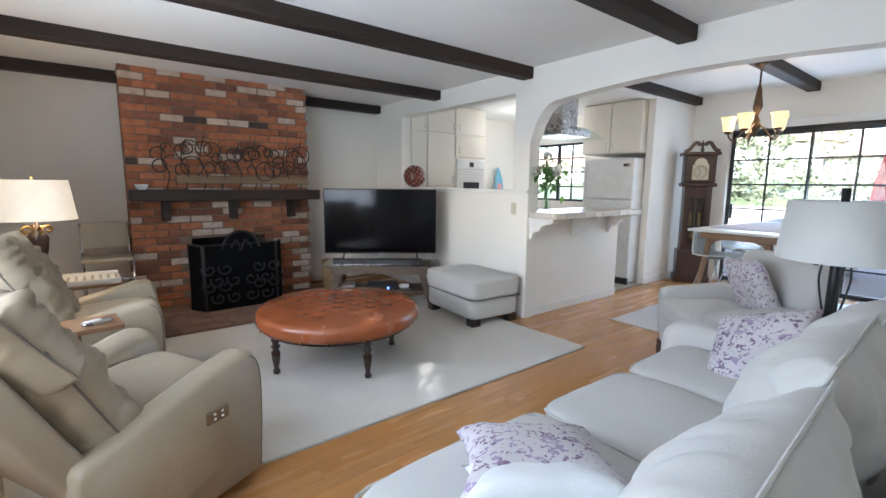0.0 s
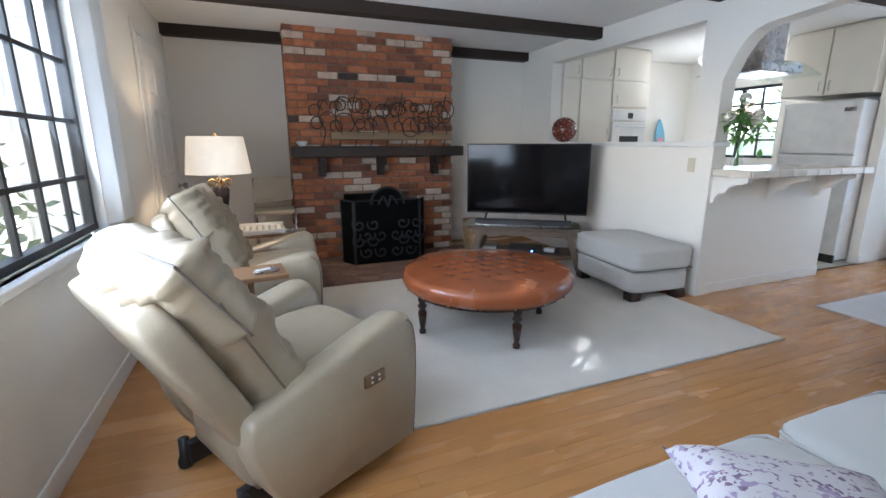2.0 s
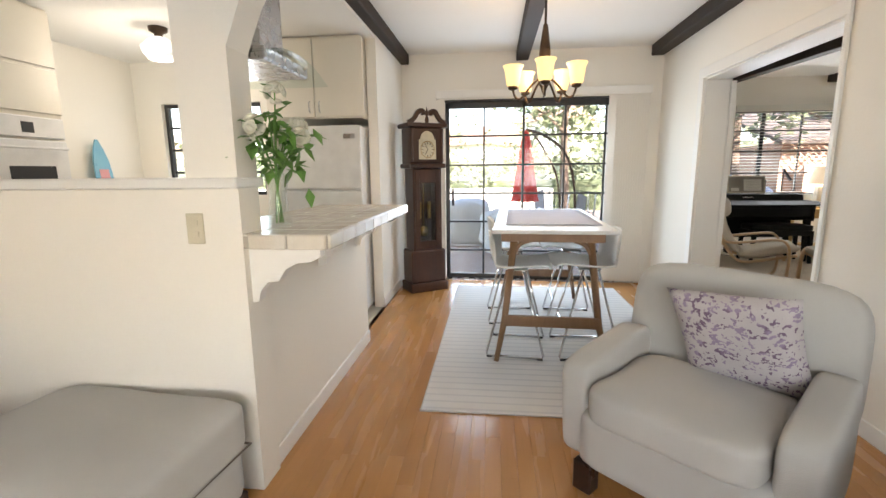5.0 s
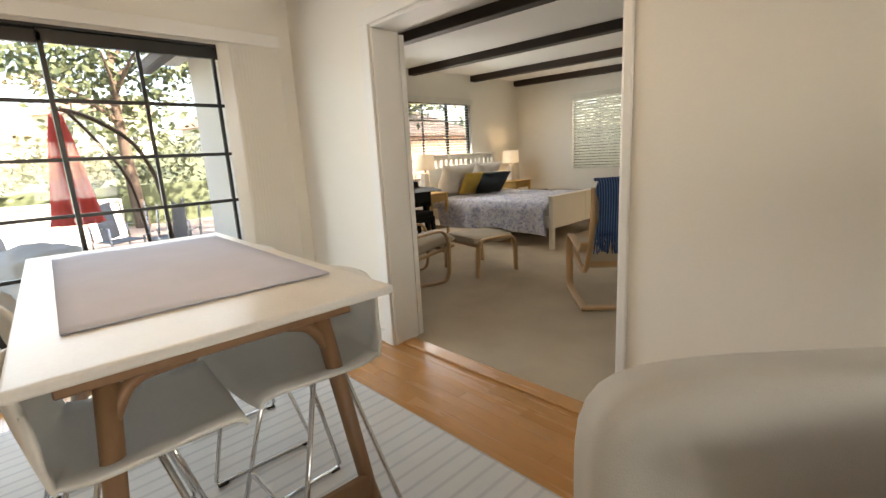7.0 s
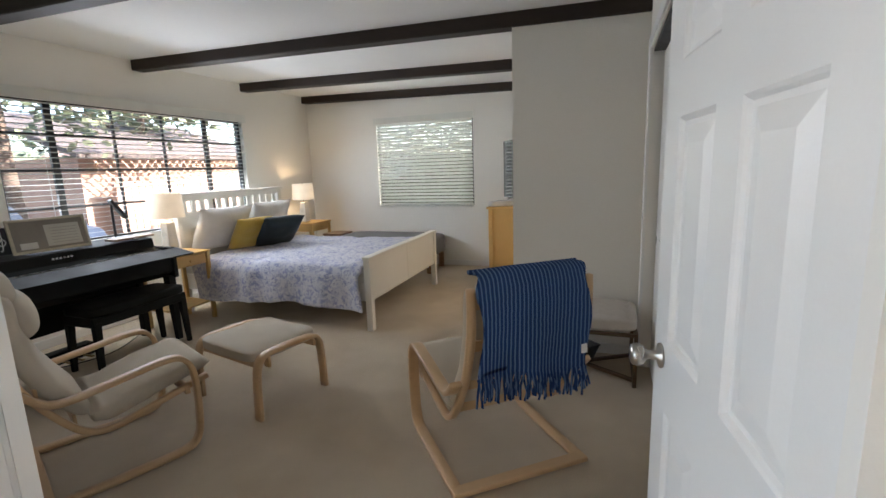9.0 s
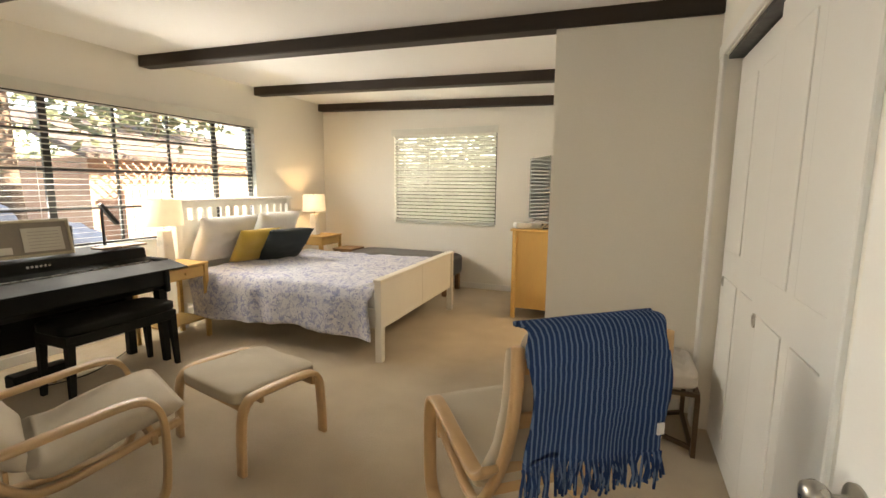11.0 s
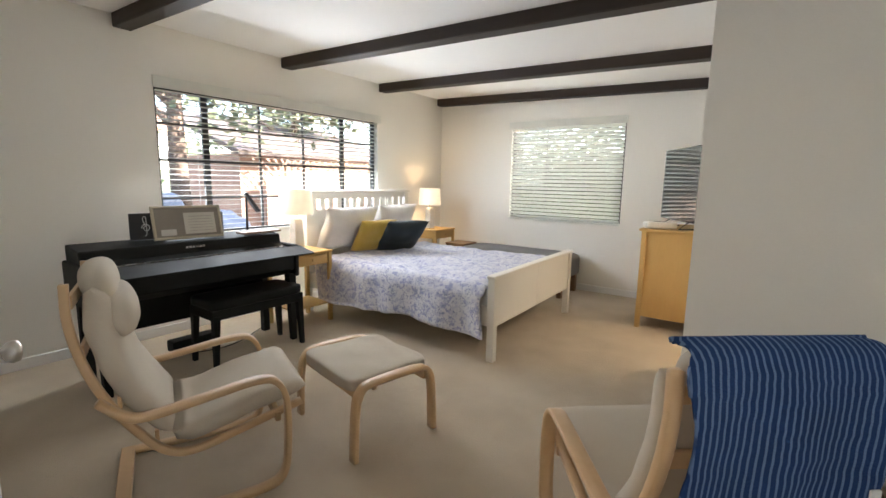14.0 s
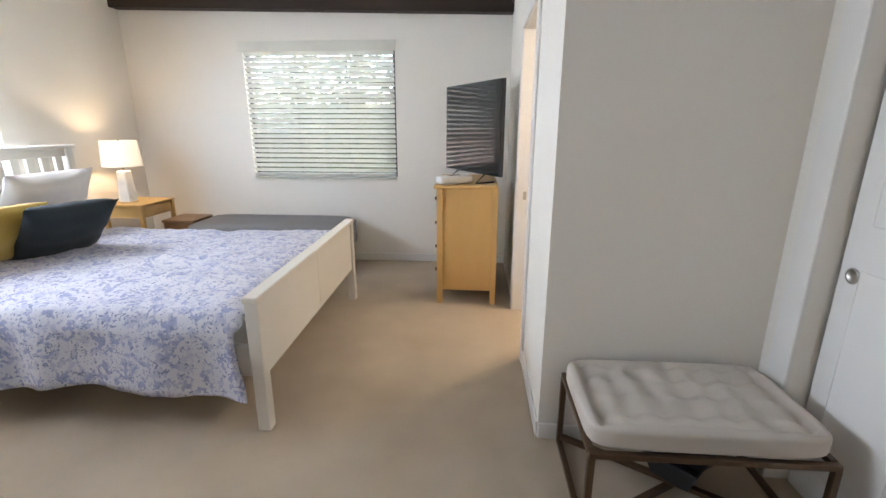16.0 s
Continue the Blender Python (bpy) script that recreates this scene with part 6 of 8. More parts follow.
for i, w in enumerate((0.014, 0.014, 0.014, 0.014, 0.014, 0.014)):
    part("badge_bar", box(0.205, 0.06 - i * 0.024, 0.862, 0.209, 0.06 - i * 0.024 + w, 0.876), STEEL, pi)
for s in (-1, 1):
    part("cheek", box(-0.02, s * 0.715 - 0.02, 0.56, 0.46, s * 0.715 + 0.02, 0.83, 0.008), PIANO, pi)
    part("front_leg", tube([(0.02, s * 0.68, 0), (0.04, s * 0.68, 0.58)], 0.03, 4, flat=(0.032, 0.03), taper=(0.7, 1.1)), PIANO, pi)
    part("rear_leg", box(0.38, s * 0.66 - 0.03, 0, 0.44, s * 0.66 + 0.03, 0.57, 0.005), PIANO, pi)
part("rear_panel", box(0.40, -0.63, 0.28, 0.42, 0.63, 0.56, 0.003), PIANO, pi)
part("pedal_box", box(0.30, -0.17, 0.05, 0.42, 0.17, 0.14, 0.01), PIANO, pi)
for y in (-0.07, 0, 0.07):
    part("pedal", box(0.19, y - 0.012, 0.06, 0.31, y + 0.012, 0.072, 0.004), BRASS, pi, "brass pedal")
pb = thing("piano_bench", pose(8.46, -1.83, 0.008), "black padded piano bench tucked under the keyboard", "bench")
part("seat", soft(0.36, 0.78, 0.08, p=8, n=7, m=Matrix.Translation((0, 0, 0.475))), PIANO, pb, "", True)
part("frame", box(-0.17, -0.38, 0.37, 0.17, 0.38, 0.44, 0.004), PIANO, pb)
for x in (-0.15, 0.15):
    for y in (-0.35, 0.35):
        part("leg", tube([(x * 1.05, y * 1.05, 0), (x, y, 0.40)], 0.022, 4, flat=(0.022, 0.022), taper=(0.7, 1.1)), PIANO, pb)
mb2 = thing("music_book", pose(8.80, -1.27, 0.936, 0, 0, -8), "black music book with a white treble clef", "book")
part("cover", box(0, -0.13, 0, 0.012, 0.10, 0.19, 0.002), PLASTIC, mb2)
pts = [(-0.004, 0.028 * math.exp(-0.05 * t) * math.cos(0.5 * t), 0.085 + 0.030 * math.exp(-0.04 * t) * math.sin(0.5 * t)) for t in range(16)] + [(-0.004, 0.02, 0.15), (-0.004, 0.0, 0.165), (-0.004, -0.002, 0.04), (-0.004, 0.012, 0.03)]
part("clef", tube(arc(pts, 2), 0.003, 5), WHITEPL, mb2, "white treble clef")
pf = thing("picture_frame", pose(8.70, -1.53, 0.932, 0, 14, -6), "pale wooden frame with two documents leaning on the piano", "picture frame")
for y0, y1, z0, z1 in ((-0.24, 0.24, 0, 0.018), (-0.24, 0.24, 0.232, 0.25), (-0.24, -0.222, 0.018, 0.232), (0.222, 0.24, 0.018, 0.232)):
    part("frame_bar", box(0, y0, z0, 0.018, y1, z1, 0.002), mat("pale_frame", (0.48, 0.42, 0.30), rough=0.45, scale=9), pf)
part("mat_board", box(0.006, -0.222, 0.018, 0.012, 0.222, 0.232), mat("taupe_mat", (0.26, 0.23, 0.19), rough=0.8, scale=10), pf)
part("document", box(0.003, -0.19, 0.035, 0.007, 0.03, 0.195), mat("pale_paper", (0.58, 0.55, 0.47), rough=0.8, scale=8), pf)
part("document", box(0.003, 0.09, 0.03, 0.007, 0.19, 0.075), mat("note_paper", (0.60, 0.57, 0.50), rough=0.8, scale=8), pf)
for i in range(6):
    part("text_bar", box(0.002, -0.17, 0.055 + i * 0.022, 0.0035, 0.0, 0.059 + i * 0.022), mat("faded_ink", (0.40, 0.37, 0.32), rough=0.8), pf)
tb2 = thing("speaker", pose(8.84, -1.80, 0.932), "small black speaker box on the piano", "speaker")
part("case", box(0, -0.06, 0, 0.10, 0.06, 0.18, 0.008), PLASTIC, tb2)
part("grille", box(-0.003, -0.05, 0.015, 0.001, 0.05, 0.165, 0.002), BLACK, tb2)
dk = thing("desk_lamp", pose(8.80, -2.06, 0.932), "black slim desk lamp with a tilted head on the piano", "lamp")
part("base", box(-0.05, -0.07, 0, 0.05, 0.07, 0.014, 0.004), PLASTIC, dk)
part("stem", tube([(0.03, 0, 0.01), (0.03, 0.0, 0.26), (0.02, 0.0, 0.30)], 0.010, 8), PLASTIC, dk)
part("head", tube([(0.02, 0.015, 0.33), (0.0, -0.09, 0.17)], 0.02, 4, flat=(0.03, 0.012)), PLASTIC, dk)
wbd = thing("wooden_board", pose(8.62, -2.05, 0.936, 0, 0, 4), "thin wooden board on the piano's end", "board")
part("board", box(-0.03, -0.19, 0, 0.10, 0.16, 0.016, 0.004), BROWNWOOD, wbd)
part("grip", box(-0.05, -0.03, 0, -0.03, 0.03, 0.014, 0.003), BROWNWOOD, wbd)
cbl = thing("floor_cable", pose(0, 0, 0), "thin black power cable on the carpet under the piano", "cable")
part("cord", tube(arc([(8.95, -1.2, 0.014), (8.7, -1.7, 0.014), (8.85, -2.1, 0.014), (9.1, -2.4, 0.02), (9.35, -2.5, 0.10)], 6), 0.004, 6), PLASTIC, cbl)
part("plug", box(9.37, -2.53, 0.08, 9.40, -2.48, 0.13, 0.004), PLASTIC, cbl)


# bentwood armchairs
def bentwood(m, label, head):
    c = thing("bentwood_armchair", m, label, "armchair", "bentwood armchairs")
    for s in (-1, 1):
        y = s * 0.31
        pts = arc([(-0.30, y, 0.02), (0.0, y, 0.015), (0.24, y, 0.02), (0.315, y, 0.07), (0.335, y, 0.20), (0.335, y, 0.40), (0.30, y, 0.495), (0.22, y, 0.525), (0.0, y, 0.495), (-0.17, y, 0.472), (-0.25, y, 0.49), (-0.325, y, 0.565)], 5)
        part("arm_frame", strap(pts, (0, 1, 0), 0.055, 0.024), BIRCH, c, "", True)
        sp = arc([(q[0], s * 0.265, q[1]) for q in ((0.41, 0.365), (0.15, 0.30), (-0.02, 0.262), (-0.12, 0.285), (-0.205, 0.38), (-0.30, 0.54), (-0.36, 0.70), (-0.39, 0.86), (-0.39, 1.0))], 5)
        part("seat_rail", strap(sp, (0, 1, 0), 0.034, 0.028), BIRCH, c, "", True)
    part("rear_crossbar", box(-0.33, -0.335, 0.008, -0.27, 0.335, 0.034, 0.004), BIRCH, c)
    part("front_crossbar", box(0.29, -0.285, 0.30, 0.315, 0.285, 0.345, 0.003), BIRCH, c)
    for k, (x, z) in enumerate(((-0.375, 0.93), (-0.355, 0.74), (-0.26, 0.52), (-0.15, 0.35))):
        part("back_slat", box(x - 0.012, -0.25, z - 0.025, x + 0.002, 0.25, z + 0.025, 0.002), BIRCH, c)
    prof = arc([(0.44, 0.405), (0.22, 0.365), (0.0, 0.305), (-0.09, 0.315)], 5) + arc([(-0.115, 0.33), (-0.19, 0.43), (-0.275, 0.58), (-0.335, 0.78), (-0.345, 0.97)], 5)
    for nm2, k0, k1 in (("seat_cushion", 0, 17), ("back_cushion", 17, len(prof))):
        b = bmesh.new()
        seg = prof[k0:k1]
        n = len(seg)
        rows3 = []
        for k, p in enumerate(seg):
            d = (seg[min(k + 1, n - 1)] - seg[max(k - 1, 0)]).normalized()
            up = Vector((-d.y, d.x)) * (-1)
            tk = 0.095 * (1 - abs(2 * k / (n - 1) - 1) ** 6) ** 0.5 + 0.004
            ring = []
            for j in range(20):
                a = 2 * math.pi * j / 20
                cu, su = math.cos(a), math.sin(a)
                yy = 0.262 * math.copysign(abs(cu) ** 0.35, cu)
                tt = tk / 2 * math.copysign(abs(su) ** 0.6, su) + 0.030 + 0.006 * noise.noise(Vector((k * 0.5, yy * 12, s)))
                ring.append(b.verts.new((p.x + up.x * tt, yy, p.y + up.y * tt)))
            rows3.append(ring)
        for p, q in zip(rows3, rows3[1:]):
            for j in range(20):
                b.faces.new((p[j], p[(j + 1) % 20], q[(j + 1) % 20], q[j]))
        b.faces.new(rows3[0]), b.faces.new(rows3[-1])
        bmesh.ops.recalc_face_normals(b, faces=b.faces[:])
        part(nm2, b, OATMEAL, c, "", True)
    if head:
        part("head_roll", soft(0.15, 0.40, 0.22, p=2.4, n=10, wrinkle=0.006, m=Matrix.Translation((-0.268, 0, 0.835)) @ Matrix.Rotation(radians(-10), 4, "Y")), OATMEAL, c, "", True)
        part("head_roll", soft(0.12, 0.42, 0.16, p=2.4, n=10, wrinkle=0.005, seed=3, m=Matrix.Translation((-0.312, 0, 0.965)) @ Matrix.Rotation(radians(-16), 4, "Y")), OATMEAL, c, "", True)
    return c


bentwood(pose(7.27, -0.85, 0.008, 0, 0, -112), "bentwood birch armchair with oatmeal cushion and head roll", True)
MR = pose(5.385, -1.525, 0.008, 0, 0, -50) @ Matrix.Diagonal((1, 1.03, 0.955, 1))
bentwood(MR, "bentwood birch armchair with a blue throw over its back", True)
# throw over the back
b = bmesh.new()
path = arc([(-0.325, 1.052), (-0.340, 1.066), (-0.365, 1.070), (-0.408, 1.048), (-0.432, 0.98), (-0.436, 0.86), (-0.430, 0.72), (-0.424, 0.60)], 7)
NY = 44
grid = []
for k, p in enumerate(path):
    row = []
    for j in range(NY + 1):
        y = -0.238 + 0.482 * j / NY
        t = k / (len(path) - 1)
        fold = 0.010 * math.sin(y * 26 + 1.5) * max(0, t - 0.45) * 2
        sag = -0.05 * (abs(y) / 0.3) ** 6 if 0.2 < t < 0.6 else 0
        row.append(b.verts.new((p.x - fold + 0.004 * noise.noise(Vector((k * 0.6, y * 8, 0))), y + 0.012 * math.sin(k * 0.3), p.y + sag + (0.02 * math.sin(y * 9) if t > 0.95 else 0))))
    grid.append(row)
for p, q in zip(grid, grid[1:]):
    for j in range(NY):
        b.faces.new((p[j], p[j + 1], q[j + 1], q[j]))
last = [v.co.copy() for v in grid[-1]]
bmesh.ops.recalc_face_normals(b, faces=b.faces[:])
thicken(b, 0.012)
th = thing("throw_blanket", MR, "navy striped knitted throw with tasselled fringe over the armchair", "blanket")
part("cloth", b, THROW, th, "", True)
rnd = random.Random(8)
for j in range(0, NY + 1):
    p = last[j]
    for kk in range(2):
        dx, dy, L = rnd.uniform(-0.02, 0.02), rnd.uniform(-0.018, 0.018), rnd.uniform(0.075, 0.125)
        part("tassel", tube([(p.x, p.y + kk * 0.006, p.z + 0.01), (p.x + dx, p.y + dy, p.z - L * 0.5), (p.x + dx * 0.5, p.y + dy * 1.7, p.z - L)], 0.005, 5), THROW, th)
part("care_label", box(-0.448, -0.225, 0.66, -0.442, -0.20, 0.70), WHITEPL, th, "small white sewn label")

fsn = thing("bentwood_footstool", pose(6.98, -1.64, 0.008, 0, 0, -12.5) @ Matrix.Diagonal((1.07, 1.07, 1.05, 1)), "bentwood birch footstool with oatmeal cushion", "footstool")
for s in (-1, 1):
    x = s * 0.285
    pts = arc([(x, -0.235, 0.0), (x, -0.225, 0.24), (x, -0.20, 0.335), (x, -0.13, 0.365), (x, 0.13, 0.365), (x, 0.20, 0.335), (x, 0.225, 0.24), (x, 0.235, 0.0)], 5)
    part("leg_frame", strap(pts, (1, 0, 0), 0.055, 0.024), BIRCH, fsn, "", True)
for y in (-0.19, 0.19):
    part("side_rail", box(-0.28, y - 0.012, 0.285, 0.28, y + 0.012, 0.33, 0.003), BIRCH, fsn)
part("cushion", soft(0.515, 0.47, 0.07, p=9, n=14, crown=0.008, wrinkle=0.006, freq=6, m=Matrix.Translation((0, 0, 0.352))), OATMEAL, fsn, "", True)

# tufted bench by the closet
bn = thing("tufted_bench", pose(5.055, -2.595, 0.008), "taupe tufted bench on a bronze metal frame", "bench")
b = soft(0.80, 0.49, 0.088, p=8, n=22, crown=0.012, m=Matrix.Translation((0, 0, 0.40)))
for v in b.verts:
    if v.co.z > 0.40:
        u, w = v.co.x / 0.115, v.co.y / 0.115
        v.co.z -= 0.020 * (math.exp(-14 * (u - round(u)) ** 2) + math.exp(-14 * (w - round(w)) ** 2)) * (abs(v.co.x) < 0.36) * (abs(v.co.y) < 0.21)
part("seat", b, BENCHF, bn, "", True)
for s in (-1, 1):
    part("frame_rail", box(-0.40, s * 0.245 - 0.012, 0.335, 0.40, s * 0.245 + 0.012, 0.357, 0.002), BRONZE2, bn)
    part("frame_rail", box(s * 0.39 - 0.012, -0.23, 0.335, s * 0.39 + 0.012, 0.23, 0.357, 0.002), BRONZE2, bn)
    part("floor_rail", box(s * 0.39 - 0.0115, -0.245, 0.0, s * 0.39 + 0.0115, 0.245, 0.022, 0.002), BRONZE2, bn)
    for t in (-1, 1):
        part("leg", box(s * 0.39 - 0.012, t * 0.245 - 0.012, 0.0, s * 0.39 + 0.012, t * 0.245 + 0.012, 0.336, 0.002), BRONZE2, bn)
part("cross_brace", tube([(-0.38, -0.23, 0.02), (0.38, 0.23, 0.02)], 0.012, 4, flat=(0.012, 0.010)), BRONZE2, bn)
part("cross_brace", tube([(-0.38, 0.23, 0.043), (0.38, -0.23, 0.043)], 0.012, 4, flat=(0.012, 0.010)), BRONZE2, bn)
bx2 = thing("storage_bin", pose(5.02, -2.62, 0.065), "dark fabric bin resting on the bench's cross braces", "bin")
part("bin_body", lathe([(0.10, 0.0), (0.14, 0.10), (0.135, 0.10), (0.095, 0.008)], 4), PLASTIC, bx2)
part("bin_rim", tube([(0.14 * math.cos(a * math.pi / 2), 0.14 * math.sin(a * math.pi / 2), 0.10) for a in range(4)], 0.006, 6, True), PLASTIC, bx2)

# dresser with television
ds = thing("dresser", pose(5.925, -4.90, 0.008), "yellow pine chest of drawers beside the bathroom door", "dresser")
part("body", box(-0.225, -0.40, 0.11, 0.215, 0.40, 0.945, 0.004), PINE, ds)
part("top", box(-0.245, -0.43, 0.945, 0.25, 0.43, 0.968, 0.005), PINE, ds)
for x in (-0.225, 0.205):
    for y in (-0.40, 0.40):
        part("post", box(x - 0.022, y - 0.022, 0, x + 0.022, y + 0.022, 0.944, 0.003), PINE, ds)
for i in range(4):
    d = part("drawer", box(0.216, -0.37, 0.13 + i * 0.203, 0.232, 0.37, 0.32 + i * 0.203, 0.004), PINE, ds)
    for y in (-0.2, 0.2):
        part("knob", lathe([(0.006, 0), (0.006, 0.012), (0.015, 0.018), (0.013, 0.027)], 12, m=Matrix.Translation((0.232, y, 0.225 + i * 0.203)) @ Matrix.Rotation(math.pi / 2, 4, "Y")), BLACK, d, "", True)
t3 = thing("television", pose(5.90, -4.82, 0.976, 0, 0, 120), "flat television, switched off, on the dresser", "television")
part("body", box(-0.45, 0.0, 0.07, 0.45, 0.03, 0.77, 0.004), PLASTIC, t3)
part("screen", box(-0.445, -0.004, 0.075, 0.445, 0.001, 0.765, 0.001), SCREEN, t3, "glossy black screen")
for s in (-1, 1):
    part("foot", tube([(s * 0.22, 0.015, 0.08), (s * 0.23, -0.08, 0.006), (s * 0.21, 0.10, 0.006)], 0.008, 6), PLASTIC, t3)
sb2 = thing("soundbar", pose(6.02, -4.60, 0.976, 0, 0, 35), "short white soundbar on the dresser", "soundbar")
part("body", soft(0.30, 0.10, 0.065, p=7, n=7, m=Matrix.Translation((0, 0, 0.034))), WHITEPL, sb2, "", True)
part("touch_strip", box(-0.05, -0.02, 0.0655, 0.05, 0.02, 0.068), PLASTIC, sb2)

# blinds
def blind(name, axis, at, a0, a1, z0, z1, n, tilt, label):
    w = thing(name, pose(0, 0, 0), label, "blind")
    L = a1 - a0
    mid = (a0 + a1) / 2
    me = None
    for i in range(n):
        z = z0 + (z1 - z0) * (i + 0.5) / n
        if me is None:
            ob = part("slat", box(-0.023, -L / 2, -0.0014, 0.023, L / 2, 0.0014), BLINDW, w)
            me = ob.data
        else:
            ob = new("slat", me)
            ob.parent = w
        ob.matrix_basis = (pose(at, mid, z) if axis == "x" else pose(mid, at, z, 0, 0, 90)) @ Matrix.Rotation(radians(tilt), 4, "Y")
    for nm2, d0, d1, q0, q1 in (("valance", -0.045, -0.03, z1 - 0.01, z1 + 0.085), ("bottom_rail", -0.022, 0.022, z0 - 0.018, z0)):
        e = 0.03 if nm2 == "valance" else 0
        sg = 1 if axis == "x" else -1
        lo, hi = sorted((at + sg * d0, at + sg * d1))
        part(nm2, box(lo, a0 - e, q0, hi, a1 + e, q1, 0.002) if axis == "x" else box(a0 - e, lo, q0, a1 + e, hi, q1, 0.002), BLINDW, w)
    for f in (0.12, 0.5, 0.88):
        a = a0 + L * f
        part("cord", tube([(at, a, z0), (at, a, z1)] if axis == "x" else [(a, at, z0), (a, at, z1)], 0.0015, 4), BLINDW, w)
    return w


BLINDW = mat("ivory_blind", (0.76, 0.75, 0.68), rough=0.5, scale=6, bump=0.02)
bn_, bl_ = BLINDW.node_tree.nodes, BLINDW.node_tree.links
through_slat, slat_mix = bn_.new("ShaderNodeBsdfTranslucent"), bn_.new("ShaderNodeMixShader")
through_slat.inputs[0].default_value, slat_mix.inputs[0].default_value = (0.84, 0.84, 0.79, 1), 0.25
bl_.new(bn_["Principled BSDF"].outputs[0], slat_mix.inputs[1]), bl_.new(through_slat.outputs[0], slat_mix.inputs[2])
bl_.new(slat_mix.outputs[0], bn_["Material Output"].inputs[0])
blind("venetian_blind", "x", 9.395, -4.24, -1.64, 0.88, 2.12, 27, 4, "open ivory venetian blind on the wide window")
blind("venetian_blind", "y", -5.655, 6.67, 8.17, 0.90, 2.12, 25, -50, "nearly closed ivory venetian blind on the window")


# doors
def panel_door(name, m, w, h, label, t=0.035):
    """A six-panel door: flat stiles and rails, each panel sunk in a groove with a raised field."""
    d = thing(name, m, label, "door")
    b = bmesh.new()
    xs = [0.0, 0.11, w / 2 - 0.055, w / 2 + 0.055, w - 0.11, w]
    zs = [0.012, 0.22, 0.80, 0.98, 1.52, 1.64, h - 0.12, h]
    for s in (-1, 1):
        for i in range(5):
            for k in range(7):
                if i % 2 and k % 2:
                    continue
                b.faces.new([b.verts.new((x, s * t / 2, z)) for x, z in ((xs[i], zs[k]), (xs[i + 1], zs[k]), (xs[i + 1], zs[k + 1]), (xs[i], zs[k + 1]))])
    for x0, z0, x1, z1 in ((0, zs[0], 0, h), (w, zs[0], w, h), (0, zs[0], w, zs[0]), (0, h, w, h)):
        b.faces.new([b.verts.new(p) for p in ((x0, -t / 2, z0), (x1, -t / 2, z1), (x1, t / 2, z1), (x0, t / 2, z0))])
    bmesh.ops.remove_doubles(b, verts=b.verts[:], dist=0.0005)
    bmesh.ops.recalc_face_normals(b, faces=b.faces[:])
    part("leaf", b, WHITE, d)
    for i in (1, 3):
        for k in (1, 3, 5):
            for s in (-1, 1):
                b = bmesh.new()
                rings = []
                for inset, sink in ((0, 0.0), (0.006, 0.004), (0.012, 0.010), (0.022, 0.011), (0.062, 0.003), (0.066, 0.003)):
                    x0, x1, z0, z1 = xs[i] + inset, xs[i + 1] - inset, zs[k] + inset, zs[k + 1] - inset
                    rings.append([b.verts.new((x, s * (t / 2 - sink), z)) for x, z in ((x0, z0), (x1, z0), (x1, z1), (x0, z1))])
                for p, q in zip(rings, rings[1:]):
                    for c in range(4):
                        b.faces.new((p[c], p[(c + 1) % 4], q[(c + 1) % 4], q[c]))
                b.faces.new(rings[-1])
                bmesh.ops.recalc_face_normals(b, faces=b.faces[:])
                part("panel", b, WHITE, d)
    return d


NICKEL = mat("satin_nickel", (0.50, 0.47, 0.42), rough=0.3, metal=1.0, scale=20, bump=0)


def knob(d, x, t=0.035, z=0.93):
    for s in (-1, 1):
        k = part("door_knob", lathe([(0.032, 0), (0.032, 0.006), (0.012, 0.012), (0.011, 0.035), (0.024, 0.045), (0.030, 0.058), (0.026, 0.072), (0.01, 0.078)], 20, m=Matrix.Translation((x, s * t / 2, z)) @ Matrix.Rotation(-s * math.pi / 2, 4, "X")), NICKEL, d, "satin nickel knob", True)


d1 = panel_door("bedroom_door", pose(4.60, 0.03, 0, 0, 0, -82), 0.765, 2.0, "white six-panel door standing open into the bedroom")
knob(d1, 0.70)
d2 = panel_door("bedroom_door", pose(6.085, 0.02, 0, 0, 0, -10), 0.765, 2.0, "white six-panel door folded back to the bedroom wall")
knob(d2, 0.70)
for y0, w2, k2 in ((-1.87, 0.82, 0.76), (-2.67, 0.82, 0.76)):
    d = thing("closet_door", pose(4.575 if y0 > -2 else 4.535, y0, 0, 0, 0, 90), "white sliding closet door with round recessed pull", "door", "closet doors")
    part("leaf", box(0, -0.016, 0.015, w2, 0.016, 2.09, 0.003), WHITE, d)
    for z0, z1 in ((0.15, 0.95), (1.10, 1.95)):
        for x0, x1 in ((0.09, 0.37), (0.45, 0.73)):
            part("panel", box(x0, -0.021, z0, x1, -0.016, z1, 0.0045), WHITE, d)
    part("pull", lathe([(0.028, 0), (0.028, 0.004), (0.020, 0.004), (0.018, 0.001)], 20, m=Matrix.Translation((0.06, -0.017, 0.92)) @ Matrix.Rotation(math.pi / 2, 4, "X")), NICKEL, d, "round metal pull", True)
tagged(part("closet_track", box(4.50, -2.75, 2.10, 4.61, -1.08, 2.12), BLACK), "dark closet door track", "trim", "", "structure")

# trim: casings, base boards, threshold
def trim(name, bx, label):
    return tagged(part(name, box(*bx, 0.004), WHITE), label, "trim", "", "structure")


